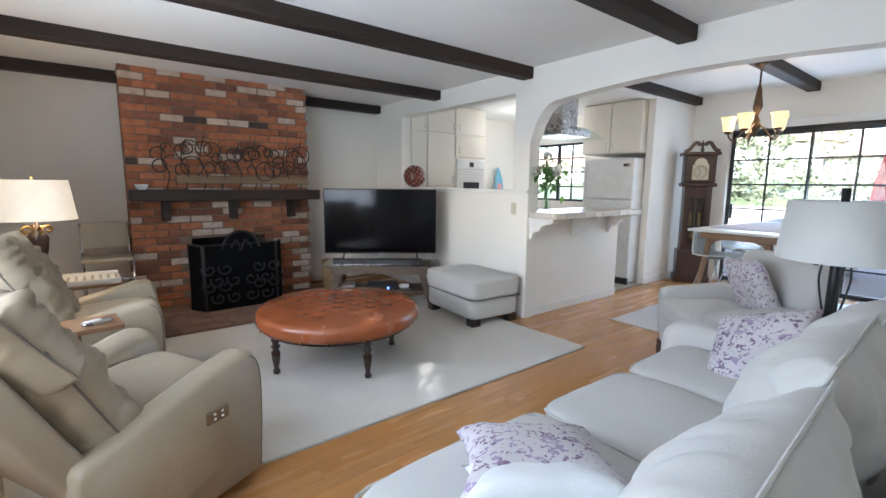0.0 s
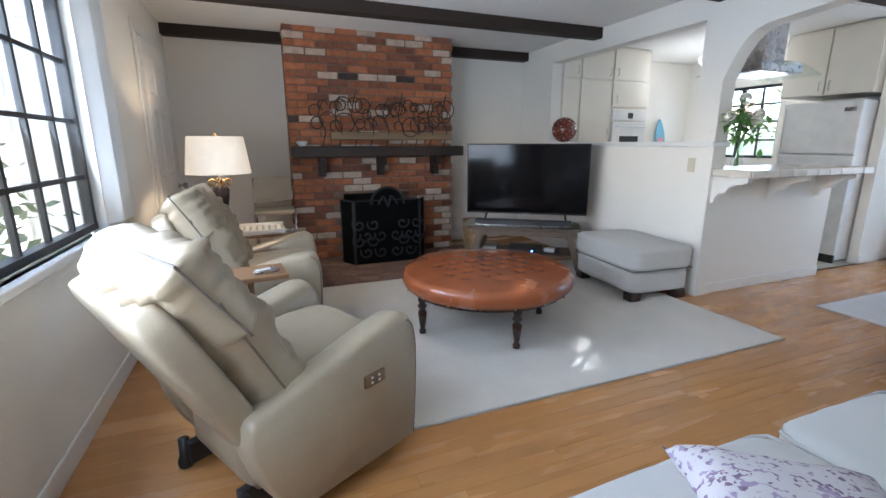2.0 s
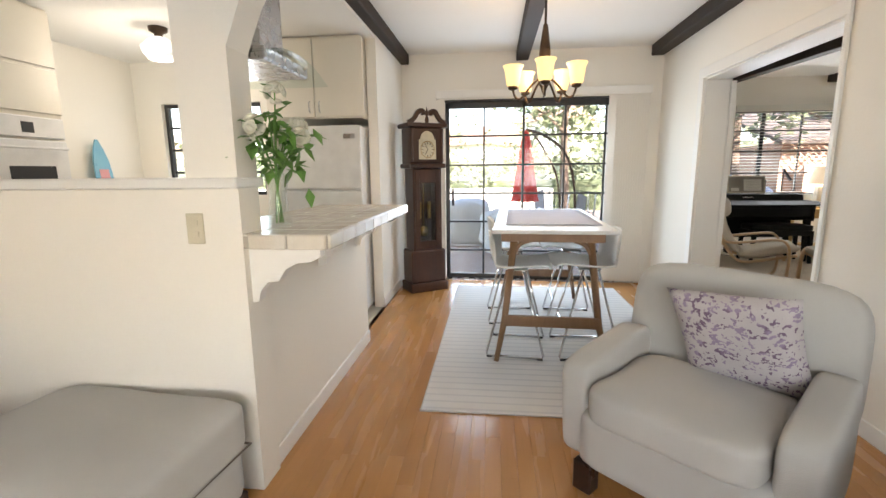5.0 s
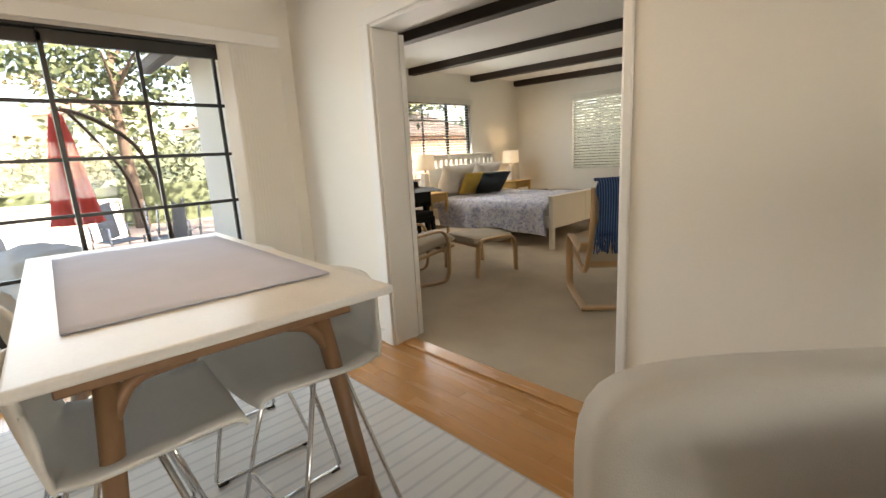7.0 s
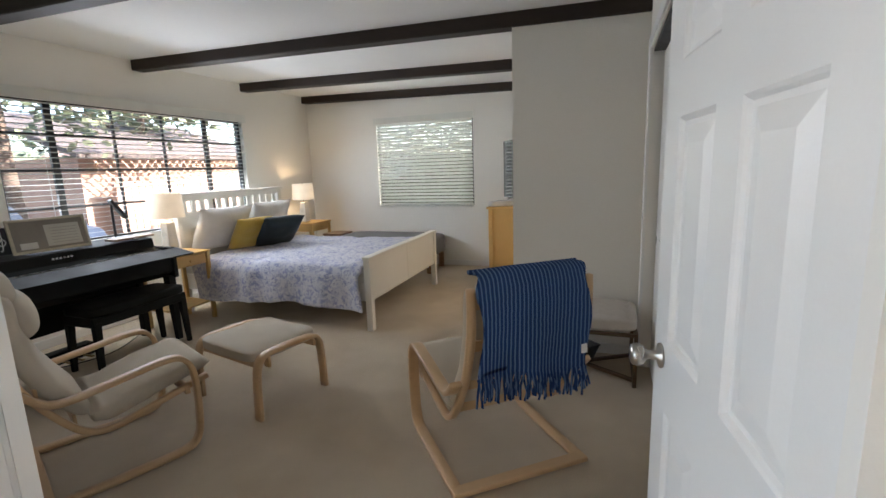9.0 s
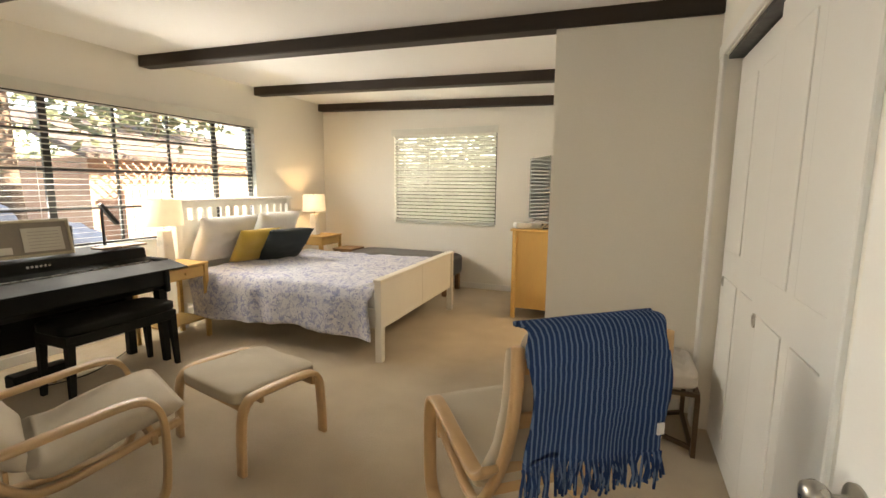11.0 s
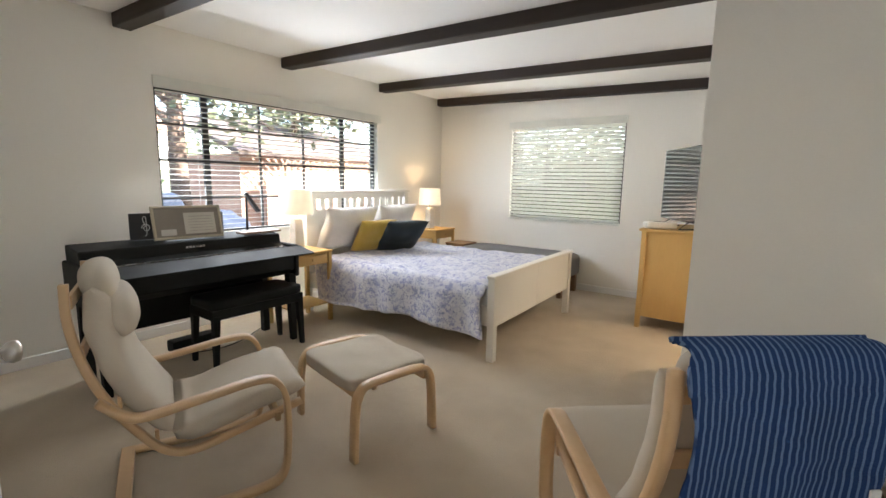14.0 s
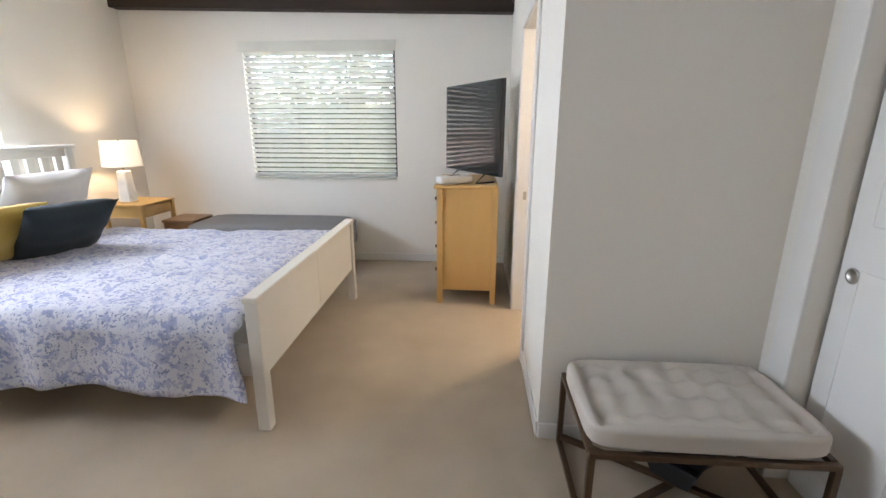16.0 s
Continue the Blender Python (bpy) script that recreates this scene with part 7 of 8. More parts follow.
for x0, x1 in ((4.455, 4.545), (6.095, 6.185)):
    trim("door_casing", (max(x0, 4.512), 0.25, 0, x1, 0.268, 2.03), "white casing of the bedroom doorway")
    trim("door_casing", (x0, 0.032, 0, x1, 0.05, 2.03), "white casing of the bedroom doorway")
trim("door_casing", (4.512, 0.25, 2.03, 6.185, 0.268, 2.115), "white head casing of the bedroom doorway")
trim("door_casing", (4.455, 0.032, 2.03, 6.185, 0.05, 2.115), "white head casing of the bedroom doorway")
trim("door_jamb", (4.54, 0.05, 0, 4.558, 0.25, 2.012), "white jamb of the bedroom doorway")
trim("door_jamb", (6.082, 0.05, 0, 6.10, 0.25, 2.012), "white jamb of the bedroom doorway")
trim("door_jamb", (4.54, 0.05, 2.012, 6.10, 0.25, 2.03), "white head jamb of the bedroom doorway")
tagged(part("threshold", box(4.558, 0.10, 0.0, 6.082, 0.20, 0.014, 0.005), OAK), "oak threshold strip of the bedroom doorway", "trim", "", "structure")
for bx in ((-0.598 - 0.012, -0.85, 0, -0.598, 4.42, 0.10), (3.448, 3.15, 0, 3.46, 5.80, 0.09), (3.46, 2.948, 0, 5.10, 2.96, 0.09), (5.96, 3.038, 0, 7.10, 3.05, 0.09), (7.088, 2.57, 0, 7.10, 3.03, 0.09), (6.185, 0.25, 0, 7.10, 0.262, 0.09), (3.60, 0.25, 0, 4.455, 0.262, 0.09), (9.388, -5.65, 0.008, 9.40, 0.05, 0.09), (5.55, -5.66, 0.008, 9.39, -5.648, 0.09), (4.68, -2.87, 0.008, 5.54, -2.858, 0.09), (5.54, -3.60, 0.008, 5.552, -2.87, 0.09), (-0.60, 5.788, 0, 0.46, 5.80, 0.09), (2.26, 5.788, 0, 3.45, 5.80, 0.09)):
    trim("baseboard", bx, "white painted baseboard")
for bx in ((4.612, -2.80, 0, 4.635, -2.69, 2.13), (4.612, -1.08, 0, 4.635, -1.00, 2.13), (4.612, -2.83, 2.13, 4.635, -1.00, 2.20), (5.54, -3.625, 0, 5.556, -3.555, 2.06), (5.54, -4.46, 0, 5.556, -4.40, 2.06), (5.54, -4.46, 2.06, 5.556, -3.555, 2.13)):
    trim("door_casing", bx, "white door casing")
trim("bath_jamb", (5.41, -4.40, 0, 5.55, -4.385, 2.05), "white jamb of the bathroom doorway")
strike = single("strike_plate", box(-0.002, -0.012, -0.03, 0.002, 0.012, 0.03, 0.001), NICKEL, "small metal strike plate on the bathroom jamb", "hardware", pose(5.49, -4.384, 0.92, 0, 0, 90))
bulb(4.8, -4.3, 2.2, 4.0, 0.1, (1.0, 0.78, 0.55))

# west door of the living room
wd = panel_door("front_door", pose(-0.588, 5.42, 0, 0, 0, -90), 0.86, 2.03, "cream panelled door beside the window wall")
knob(wd, 0.06, z=0.86)
for y0, y1, z0, z1 in ((5.43, 5.51, 0, 2.06), (4.47, 4.55, 0, 2.06), (4.47, 5.51, 2.06, 2.14)):
    trim("door_casing", (-0.61, y0, z0, -0.592, y1, z1), "white casing of the front door")


def outlet(m, label, w=0.07, h=0.115, mtl=None):
    o = thing("wall_plate", m, label, "wall plate")
    part("plate", box(-w / 2, -0.006, -h / 2, w / 2, 0, h / 2, 0.003), mtl or IVORYPL, o)
    for z in (-0.022, 0.022):
        part("socket", box(-0.014, -0.008, z - 0.012, 0.014, -0.005, z + 0.012, 0.002), mtl or IVORYPL, o)
    return o


outlet(pose(3.46, 3.12, 1.075, 0, 0, -90), "ivory switch plate on the half wall")
outlet(pose(0.02, 5.80, 0.30), "ivory outlet plate on the wall by the chimney")
op = outlet(pose(3.90, 0.25, 0.33, 0, 0, 180), "white outlet with a plugged-in charger behind the armchair", 0.12, 0.13, WHITEPL)
part("charger", box(-0.03, -0.05, -0.035, 0.03, -0.008, 0.0, 0.006), PLASTIC, op, "black plug-in charger")
# ---- outside ----
FOLIAGE = [mat("foliage_a", (0.12, 0.145, 0.07), (0.065, 0.085, 0.04), rough=0.7, scale=3), mat("foliage_b", (0.18, 0.195, 0.11), (0.10, 0.12, 0.065), rough=0.7, scale=3)]
BARK = mat("bark", (0.16, 0.11, 0.08), (0.08, 0.055, 0.04), rough=0.95, scale=8, fine=30, bump=0.9, depth=0.02)
RED = mat("red_canvas", (0.62, 0.06, 0.045), (0.52, 0.045, 0.035), rough=0.85, scale=4, fine=200, bump=0.3)
TARP = mat("white_cover", (0.62, 0.61, 0.58), rough=0.8, scale=3, fine=60, bump=0.4)
FENCE = mat("redwood_fence", (0.38, 0.24, 0.18), (0.28, 0.17, 0.12), rough=0.85, scale=6, fine=40, bump=0.5, stretch=(1, 1, 0.2))
structure("patio", box(7.25, 0.30, -0.249, 15.2, 9.0, -0.10), CONCRETE, "reddish brick patio outside the sliding door", "patio")
structure("yard", box(9.6, -12.0, -0.249, 19.0, 0.28, -0.12), CONCRETE, "paved yard outside the bedroom", "pavement")


SUNWARD = Vector((math.cos(SUN_AZ) * math.cos(SUN_EL), math.sin(SUN_AZ) * math.cos(SUN_EL), -math.sin(SUN_EL)))
FLECKS = ((1.95, 2.455, 0.012, 0.115), (1.99, 2.285, 0.012, 0.115))    # sun flecks on the rug, let through the crowns


def leaves(n, cx, cy, cz, rx, ry, rz, size, seed, bm=None, gaps=()):
    """Loose leaf clumps, denser towards a few centres, in an uneven crown."""
    b = bm or bmesh.new()
    rr = random.Random(seed)
    hubs = [(rr.gauss(0, 0.5), rr.gauss(0, 0.5), rr.gauss(0, 0.5)) for _ in range(14)]
    for _ in range(n):
        h = rr.choice(hubs)
        o = Vector((cx + rx * (h[0] + rr.gauss(0, 0.24)), cy + ry * (h[1] + rr.gauss(0, 0.24)), cz + rz * (h[2] + rr.gauss(0, 0.22))))
        if any((o - g - (o - g).dot(SUNWARD) * SUNWARD).length < r for g, r in gaps):
            continue
        q = Vector((rr.gauss(0, 1), rr.gauss(0, 1), rr.gauss(0, 0.7))).normalized()
        s = q.cross(Vector((rr.gauss(0, 1), rr.gauss(0, 1), rr.gauss(0, 1)))).normalized()
        L = size * rr.uniform(0.6, 1.4)
        v = [b.verts.new(p) for p in (o, o + q * L * 0.5 + s * L * 0.28, o + q * L, o + q * L * 0.5 - s * L * 0.28)]
        b.faces.new(v)
    return b


def tree(x, y, h, r, n, size, seed, label, z=-0.25, mtl=0):
    t = thing("tree", pose(x, y, z), label, "tree", "garden trees")
    part("trunk", tube(arc([(0, 0, 0), (0.06, 0.05, h * 0.3), (-0.05, 0.1, h * 0.6), (0.05, 0.0, h * 0.85)], 5), 0.05 * h ** 0.7, 9, taper=[1.15 - 0.8 * i / 15 for i in range(16)]), BARK, t, "", True)
    rr = random.Random(seed)
    for i in range(6):
        a = i * 1.05 + rr.random()
        z0 = h * (0.45 + 0.07 * i)
        part("limb", tube(arc([(0, 0.05, z0), (r * 0.4 * math.cos(a), r * 0.4 * math.sin(a), z0 + 0.12 * h), (r * 0.8 * math.cos(a), r * 0.8 * math.sin(a), z0 + 0.2 * h)], 4), 0.02 * h ** 0.7, 6, taper=[1 - 0.8 * i2 / 8 for i2 in range(9)]), BARK, t, "", True)
    part("crown", leaves(n, 0, 0, h * 0.8, r, r, h * 0.26, size, seed, gaps=[(Vector((px - x, py - y, pz - z)), pr) for px, py, pz, pr in FLECKS] if x < 0 else ()), FOLIAGE[mtl], t)
    return t


tree(17.5, -0.4, 5.2, 2.0, 2600, 0.20, 1, "leafy garden tree beyond the patio")
tree(16.5, 6.0, 4.5, 1.8, 1800, 0.18, 2, "leafy garden tree at the patio's edge", mtl=1)
tree(12.4, -3.2, 5.0, 2.0, 2400, 0.17, 3, "pale-trunked tree outside the bedroom window", mtl=1)
tree(15.5, -7.5, 4.6, 1.8, 1600, 0.19, 4, "tree behind the fence")
# Two unseen trees added to shade the window, their crowns gapped for FLECKS.
tree(-4.6, -2.1, 5.0, 1.35, 7500, 0.18, 6, "dense unseen tree added to shade the living room window")
tree(-4.8, 0.75, 4.4, 1.2, 9000, 0.19, 8, "unseen leafy tree added to screen the living room from sun")
hd4 = thing("hedge", pose(0, 0, -0.25), "long green hedge beyond the patio wall", "hedge")
b = bmesh.new()
for i in range(12):
    leaves(420, 18.4 + 0.3 * math.sin(i), -2.0 + i * 1.1, 1.55, 0.7, 0.75, 0.95, 0.16, 30 + i, b)
part("foliage", b, FOLIAGE[1], hd4)
part("stems", box(18.2, -2.4, 0, 18.7, 11.0, 1.2), FOLIAGE[0], hd4)
lw = tagged(thing("garden_wall", pose(0, 0, -0.25), "low white garden wall beyond the patio", "wall"), kind="structure")
part("wall_face", box(15.2, 0.3, 0, 15.42, 11, 0.95), STUCCO, lw)
part("coping", box(15.15, 0.3, 0.95, 15.47, 11, 1.02, 0.01), STUCCO, lw)

um = thing("cantilever_umbrella", pose(10.6, 1.42, -0.10), "closed red cantilever umbrella on the patio", "umbrella")
b = bmesh.new()
rg = []
for k, (r, z) in enumerate(((0.012, 2.12), (0.05, 2.05), (0.10, 1.75), (0.15, 1.3), (0.20, 0.88), (0.22, 0.80))):
    rg.append([b.verts.new((r * (1 + 0.22 * math.cos(8 * a * math.pi / 16)) * math.cos(a * math.pi / 16), r * (1 + 0.22 * math.cos(8 * a * math.pi / 16)) * math.sin(a * math.pi / 16), z)) for a in range(32)])
for p, q in zip(rg, rg[1:]):
    for a in range(32):
        b.faces.new((p[a], p[(a + 1) % 32], q[(a + 1) % 32], q[a]))
b.faces.new(rg[0])
bmesh.ops.recalc_face_normals(b, faces=b.faces[:])
part("canopy", b, RED, um, "folded red canopy", True)
part("arm", tube(arc([(0, 0, 2.13), (0.1, -0.35, 2.02), (0.2, -0.75, 1.70), (0.25, -0.95, 1.1), (0.25, -1.0, 0.1)], 6), 0.028, 8), RUST, um, "", True)
part("brace", tube(arc([(0, -0.1, 2.10), (0.1, -0.35, 1.75), (0.2, -0.62, 1.2), (0.25, -0.75, 0.1)], 6), 0.02, 8), RUST, um, "", True)
part("base_plate", box(-0.15, -1.35, 0.0, 0.65, -0.55, 0.10, 0.02), CONCRETE, um)


def patio_chair(x, y, a):
    c = thing("patio_chair", pose(x, y, -0.10, 0, 0, a), "grey sling patio chair with metal frame", "chair", "patio chairs")
    part("seat", box(-0.23, -0.24, 0.40, 0.24, 0.24, 0.415, 0.004), GREY, c)
    part("backrest", tube([(-0.24, 0, 0.42), (-0.36, 0, 0.92)], 0.02, 4, flat=(0.24, 0.008)), GREY, c)
    for s in (-1, 1):
        part("side_frame", tube([(0.24, s * 0.25, 0.0), (0.22, s * 0.25, 0.62), (-0.24, s * 0.25, 0.62), (-0.30, s * 0.25, 0.0)], 0.014, 6), STEEL, c, "", True)
        part("back_frame", tube([(-0.22, s * 0.25, 0.40), (-0.36, s * 0.25, 0.94)], 0.014, 6), STEEL, c)


patio_chair(10.2, 0.55, 150)
patio_chair(11.3, 0.35, 170)
patio_chair(11.7, 0.9, 200)
cv = thing("covered_furniture", pose(10.5, 2.55, -0.10), "patio furniture under a draped white cover", "covered furniture")
part("cover", soft(0.9, 0.95, 0.85, p=4, n=12, wrinkle=0.05, freq=3, m=Matrix.Translation((0, 0, 0.43))), TARP, cv, "", True)
part("hem", tube([(0.42, 0.44, 0.03), (-0.42, 0.44, 0.03), (-0.42, -0.44, 0.03), (0.42, -0.44, 0.03)], 0.015, 6, True), TARP, cv)
cv2 = thing("covered_furniture", pose(9.6, 1.85, -0.10, 0, 0, 20), "low seat under a crumpled white cover", "covered furniture")
part("cover", soft(0.8, 0.7, 0.72, p=3.2, n=12, wrinkle=0.06, freq=4, seed=5, m=Matrix.Translation((0, 0, 0.36))), TARP, cv2, "", True)
part("hem", tube([(0.34, 0.30, 0.03), (-0.34, 0.30, 0.03), (-0.34, -0.30, 0.03), (0.34, -0.30, 0.03)], 0.015, 6, True), TARP, cv2)
ea = tagged(thing("eave", pose(0, 0, 0), "grey eave and gutter of the bedroom wing", "eave"), kind="structure")
part("gutter", box(7.3, 0.55, 2.33, 9.9, 0.66, 2.45, 0.02), GREY, ea)
part("soffit", box(7.3, 0.26, 2.45, 9.9, 0.66, 2.48), WHITE, ea)
for i, y in enumerate((2.9, 3.35)):
    wr = thing("overhead_wire", pose(0, 0, 0), "thin overhead utility wire beyond the garden", "wire", "overhead wires")
    part("cable", tube(arc([(24, -20, y + 2.2), (24, 0, y + 1.4), (24, 20, y + 2.0)], 8), 0.012, 5), BLACK, wr)
    part("pole", lathe([(0.12, -0.3), (0.09, y + 2.3)], 8, m=Matrix.Translation((24, -20 - 0.3 * i, 0))), BARK, wr)

# hillside with houses in the distance
b = bmesh.new()
g2 = []
for i in range(25):
    row = []
    for j in range(41):
        x, y = 30 + 22 * i, -300 + 15 * j
        z = -2 + 16 * min(1, i / 9) ** 1.3 + 7 * noise.noise(Vector((x * 0.009, y * 0.009, 0)))
        row.append(b.verts.new((x, y, z if i else -2)))
    g2.append(row)
for i in range(24):
    for j in range(40):
        b.faces.new((g2[i][j], g2[i + 1][j], g2[i + 1][j + 1], g2[i][j + 1]))
structure("backdrop", b, mat("far_hillside", (0.16, 0.18, 0.10), (0.09, 0.11, 0.06), rough=1, scale=0.08, fine=0.6, bump=0), "distant wooded hillside", "hill", True)
b = bmesh.new()
for i in range(60):
    rr = random.Random(i + 100)
    leaves(60, 34 + 60 * rr.random(), -60 + 120 * rr.random(), 1.5 + 6 * rr.random() ** 2, 3, 4, 2.4, 0.9, i, b)
tagged(part("far_trees", b, FOLIAGE[1]), "far woods on the hillside", "trees", "", "stuff")
for i in range(7):
    rr = random.Random(i)
    h = thing("house", pose(55 + 12 * (i % 3), -34 + 13 * i, 1 + 2.5 * (i % 3), 0, 0, 20 * i), "pale distant house on the hillside", "house", "hillside houses")
    part("wall", box(-5, -4, -3, 5, 4, 3), STUCCO, h)
    b = bmesh.new()
    f = b.faces.new([b.verts.new(p) for p in ((-5.6, -4.6, 3), (-5.6, 4.6, 3), (-5.6, 0, 5.2))])
    ex = bmesh.ops.extrude_face_region(b, geom=[f])
    bmesh.ops.translate(b, verts=[v for v in ex["geom"] if isinstance(v, bmesh.types.BMVert)], vec=(11.2, 0, 0))
    bmesh.ops.recalc_face_normals(b, faces=b.faces[:])
    part("roof", b, FENCE, h)
    for y in (-2.2, 0, 2.2):
        part("window", box(-5.06, y - 0.5, -0.4, -5.0, y + 0.5, 0.9), PLASTIC, h)

# yard outside the bedroom: shed, lattice fence, covered scooter, shrubs
sh2 = thing("garden_shed", pose(14.0, -6.6, -0.12), "reddish timber shed with dark shingle roof", "shed")
part("wall", box(0, -2.4, 0, 2.4, 1.6, 2.0), FENCE, sh2)
part("door", box(-0.03, -0.6, 0.05, 0.0, 0.3, 1.85, 0.005), mat("pale_red_door", (0.42, 0.26, 0.19), rough=0.8, scale=6, fine=40), sh2)
part("roof", box(-1.7, -2.3, -0.05, 1.7, 2.3, 0.05, 0.01), mat("shingles", (0.13, 0.10, 0.09), (0.08, 0.065, 0.06), rough=0.95, scale=4, fine=14, bump=1.0, depth=0.03), sh2).matrix_basis = pose(1.15, -0.4, 2.5, 0, -17, 0)
fn = thing("lattice_fence", pose(13.6, 0, -0.12), "redwood fence with a lattice top", "fence")
for i in range(46):
    part("board", box(0, -12.0 + i * 0.145, 0, 0.02, -12.0 + i * 0.145 + 0.135, 1.45), FENCE, fn)
for i in range(40):
    for s in (-1, 1):
        y = -11.9 + i * 0.165
        part("lath", tube([(0.01 + 0.008 * s, y, 1.47), (0.01 + 0.008 * s, y + s * 0.55, 2.05)], 0.01, 4, flat=(0.003, 0.014)), FENCE, fn)
for z in (1.45, 2.05):
    part("rail", box(-0.02, -12.0, z - 0.03, 0.04, -5.3, z + 0.03), FENCE, fn)
sc = thing("covered_scooter", pose(11.6, -3.0, -0.12, 0, 0, 15), "scooter under a blue-grey cover in the yard", "scooter")
BLUETARP = mat("blue_grey_tarp", (0.24, 0.28, 0.36), rough=0.6, scale=4, fine=30, bump=0.5)
part("cover", soft(0.7, 1.6, 1.0, p=2.6, n=14, wrinkle=0.09, freq=3.2, m=Matrix.Translation((0, 0, 0.55))), BLUETARP, sc, "", True)
part("windscreen", soft(0.3, 0.5, 0.5, p=2.5, n=8, wrinkle=0.04, freq=4, m=Matrix.Translation((0, 0.5, 1.05))), BLUETARP, sc, "", True)
shb = thing("shrub", pose(12.6, -2.0, -0.12), "bright green shrub in the yard", "shrub")
part("foliage", leaves(700, 0, 0, 0.75, 0.7, 1.0, 0.75, 0.13, 77), LEAF, shb)
part("stem", tube([(0, 0, 0), (0.05, 0, 0.8)], 0.03, 6), BARK, shb)

# white block wall outside the living room window
nb = tagged(thing("neighbour_wall", pose(-1.9, 7.0, -0.25, 0, 0, 17), "white painted block wall outside the living room window", "wall"), kind="structure")
part("wall_core", box(-4.5, 0.012, 0, 1.6, 0.25, 3.3), STUCCO, nb)
part("pier", box(-0.72, -0.10, 0, -0.46, 0.0, 3.3, 0.01), STUCCO, nb)
# greenery outside the blind-covered window; the tree is added, unseen, to shade it
tree(4.3, -7.9, 5.2, 1.5, 7000, 0.19, 11, "unseen leafy tree added to shade the bedroom blind", mtl=1)
hs = thing("hedge", pose(0, 0, -0.25), "tall green hedge outside the blind-covered window", "hedge")
b = bmesh.new()
for i in range(5):
    leaves(700, 5.8 + i * 1.0, -8.4 + 0.2 * math.sin(i * 2), 1.7, 0.8, 0.6, 1.2, 0.16, 60 + i, b)
part("foliage", b, FOLIAGE[1], hs)
part("stems", box(5.4, -8.6, 0, 10.2, -8.3, 2.0), FOLIAGE[0], hs)
sbh = thing("shrub", pose(-1.25, 3.6, -0.25), "small leafy shrub below the living room window", "shrub")
part("foliage", leaves(260, 0, 0, 1.0, 0.35, 0.7, 0.5, 0.09, 78), FOLIAGE[0], sbh)
part("stem", tube([(0, 0, 0), (0.02, 0, 0.9)], 0.02, 6), BARK, sbh)
# ---- bricks, boards and tiles ----
def shared(bm, name):
    me = bpy.data.meshes.new(name)
    bm.to_mesh(me)
    bm.free()
    return me


def piece(name, me, mtl, parent, loc):
    ob = new(name, me)
    ob.parent, ob.location = parent, loc
    if not me.materials:
        me.materials.append(mtl)
    return ob


def brick_mesh(w, d, h, seed):
    b = box(-w / 2, -d / 2, -h / 2, w / 2, d / 2, h / 2, 0.006)
    rr = random.Random(seed)
    for v in b.verts:
        v.co += Vector((rr.uniform(-1, 1), rr.uniform(-1, 1), rr.uniform(-1, 1))) * 0.0025
    return b


rnd = random.Random(11)
variants = {}
for k, mtl in enumerate(BRICKS):
    for w in (0.195, 0.09):
        for s in range(3):
            me = shared(brick_mesh(w, 0.10, 0.060, s + 10 * k), "brick")
            me.materials.append(mtl)
            variants[(k, w, s)] = me
row, z = 0, 0.035
while z < 2.345:
    x = FX0 + (0.0 if row % 2 else -0.1025)
    while x < FX1 - 0.02:
        x0, x1 = max(x, FX0), min(x + 0.195, FX1)
        w = x1 - x0
        inside = 0.98 < (x0 + x1) / 2 < 1.72 and z < 0.70
        if w > 0.06 and not inside:
            r = rnd.random()
            low = z < 1.1
            k = 2 if r < (0.12 if not low else 0.22) else 3 if r < (0.16 if not low else 0.24) else 1 if r < (0.38 if not low else 0.52) else 0
            if low and k == 3:
                k = 1
            me = variants[(k, 0.195 if w > 0.12 else 0.09, rnd.randrange(3))]
            ob = new("brick", me)
            ob.parent = fp
            full = 0.195 if w > 0.12 else 0.09
            ob.matrix_basis = Matrix.Translation(((x0 + x1) / 2, FY + 0.05 + rnd.uniform(-0.006, 0.004), z + 0.03)) @ Matrix.Diagonal((w / full, 1, 1, 1))
        x += 0.2065
    if row % 2 == 0:
        for sx, xx in ((-1, FX0 + 0.05), (1, FX1 - 0.05)):
            ob = new("brick", variants[(rnd.choice((0, 0, 1, 2)), 0.09, rnd.randrange(3))])
            ob.parent = fp
            ob.matrix_basis = Matrix.Translation((xx, FY + 0.22, z + 0.03)) @ Matrix.Diagonal((1.1, 2.0, 1, 1))
    z += 0.0715
    row += 1
hb = shared(brick_mesh(0.195, 0.095, 0.03, 3), "brick")
hb.materials.append(hm)
for i in range(11):
    ob = piece("hearth_brick", hb, hm, fp, (0.40 + i * 0.205, 4.365, 0.017))
for j in range(8):
    for i in range(10):
        x = 0.40 + i * 0.205 + (0.1 if j % 2 else 0)
        if x < 2.40:
            piece("hearth_brick", hb, hm, fp, (x, 4.47 + j * 0.1045, 0.021))

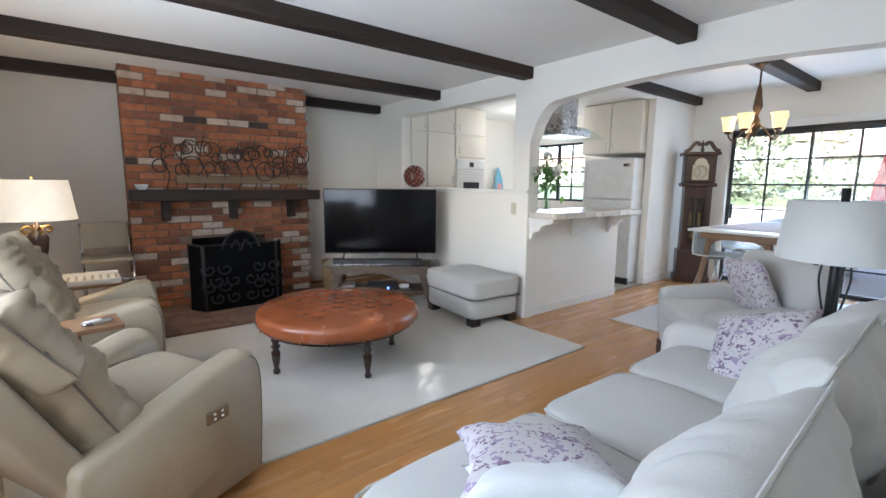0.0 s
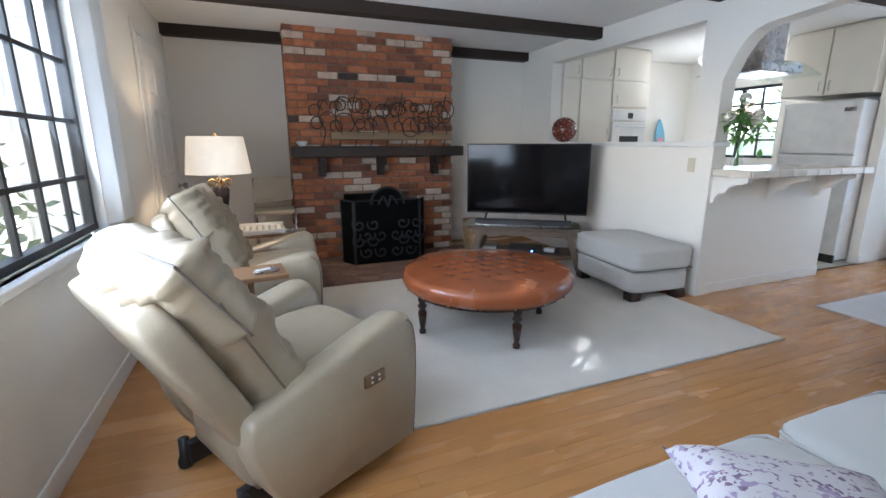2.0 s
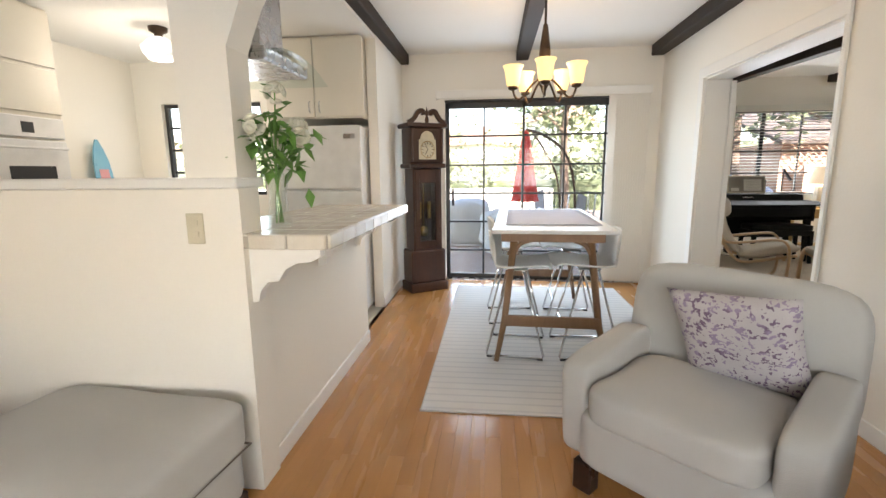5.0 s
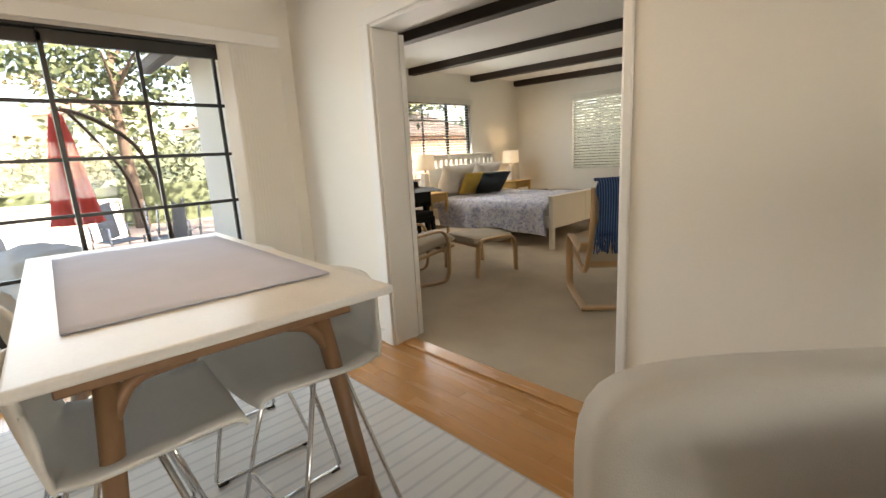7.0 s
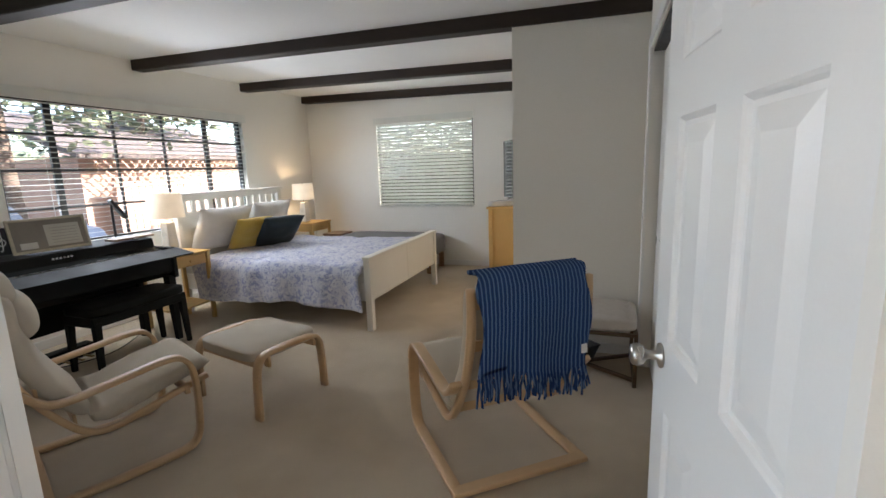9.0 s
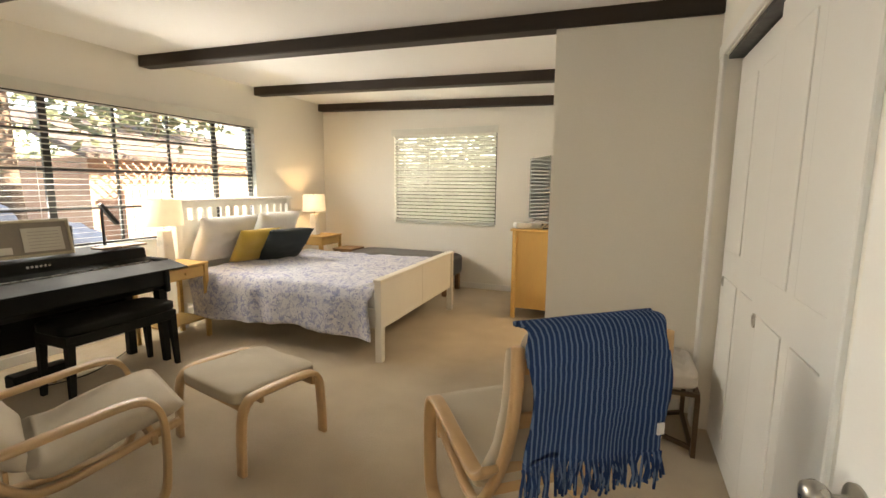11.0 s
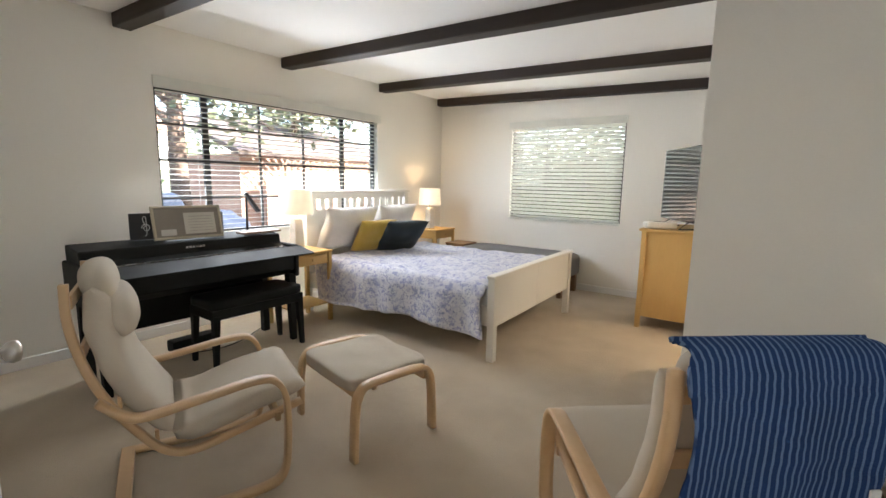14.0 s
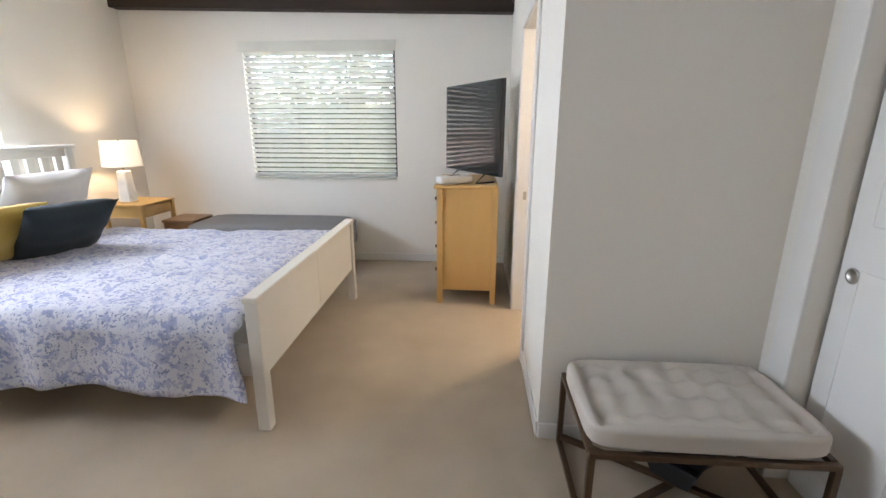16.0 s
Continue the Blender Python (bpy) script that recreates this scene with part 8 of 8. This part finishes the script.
# floor boards along x
BW = 0.0725
rnd = random.Random(3)
lens = {L: shared(box(-L / 2, -BW / 2 + 0.0002, -0.012, L / 2, BW / 2 - 0.0002, 0.0, 0.0006), "floor_board") for L in (0.7, 0.95, 1.2, 1.5)}
for me in lens.values():
    me.materials.append(OAK)
floor_ob = bpy.data.objects["floor"]
rest = []
y = -0.85 + BW / 2
count = 0
board_root = new("oak_boards")
tagged(board_root, "narrow honey-coloured oak floor boards", "floor", "", "structure")
while y < 5.80:
    if y < 0.20:
        xa, xb = -0.61, 3.53
    elif y < 0.27:
        xa, xb = -0.61, 7.10
    elif y < 3.03:
        xa, xb = -0.61, 7.10
    else:
        xa, xb = -0.61, 3.53
    x = xa - rnd.random() * 0.6
    while x < xb:
        L = rnd.choice((0.7, 0.95, 1.2, 1.5))
        x0, x1 = max(x, xa), min(x + L, xb)
        near = (0.25 < y < 2.2 and 0.0 < x1 and count < 290) or (2.2 < y < 3.03 and x0 > 3.3 and count < 290)
        if x1 - x0 > 0.02:
            if near and x0 == x and x1 == x + L:
                ob = new("floor_board", lens[L])
                ob.parent = board_root
                ob.location = ((x0 + x1) / 2, y, 0)
                count += 1
            else:
                rest.append((x0, x1, y))
        x += L
    y += BW
vs, fs2 = [], []
for x0, x1, yy in rest:
    n0 = len(vs)
    g = 0.0004
    for zz in (-0.012, 0.0):
        vs += [(x0 + g, yy - BW / 2 + g, zz), (x1 - g, yy - BW / 2 + g, zz), (x1 - g, yy + BW / 2 - g, zz), (x0 + g, yy + BW / 2 - g, zz)]
    fs2 += [tuple(n0 + i for i in f) for f in ((4, 5, 6, 7), (0, 1, 5, 4), (1, 2, 6, 5), (2, 3, 7, 6), (3, 0, 4, 7))]
me = bpy.data.meshes.new("floor_boards")
me.from_pydata(vs, [], fs2)
me.materials.append(OAK_REST)
ob = new("floor_boards", me)
ob.parent = board_root
tagged(ob, "", "", "", "stuff")

# counter tiles
tm = shared(box(-0.0735, -0.0735, -0.008, 0.0735, 0.0735, 0.0, 0.003), "tile")
te = shared(box(-0.0735, -0.006, -0.028, 0.0735, 0.006, 0.028, 0.005), "edge_tile")
tl = shared(box(-0.006, -0.0735, -0.028, 0.006, 0.0735, 0.028, 0.005), "edge_tile")
for i in range(10):
    piece("edge_tile", te, TILE, ct, (3.535 + i * 0.1503, 2.612, 1.027))
    for j in range(4):
        piece("tile", tm, TILE, ct, (3.535 + i * 0.1503, 2.695 + j * 0.1503, 1.054))
for j in range(2):
    piece("edge_tile", tl, TILE, ct, (3.458, 2.695 + j * 0.1503, 1.027))

# blocks of the white wall outside
bk2 = shared(box(-0.196, -0.012, -0.094, 0.196, 0.012, 0.094, 0.006), "block")
for r in range(15):
    for i in range(11):
        x = -2.65 + i * 0.402 + (0.2 if r % 2 else 0)
        if not -0.93 < x < -0.25:
            piece("block", bk2, STUCCO, nb, (x, 0.008, 0.15 + r * 0.198))
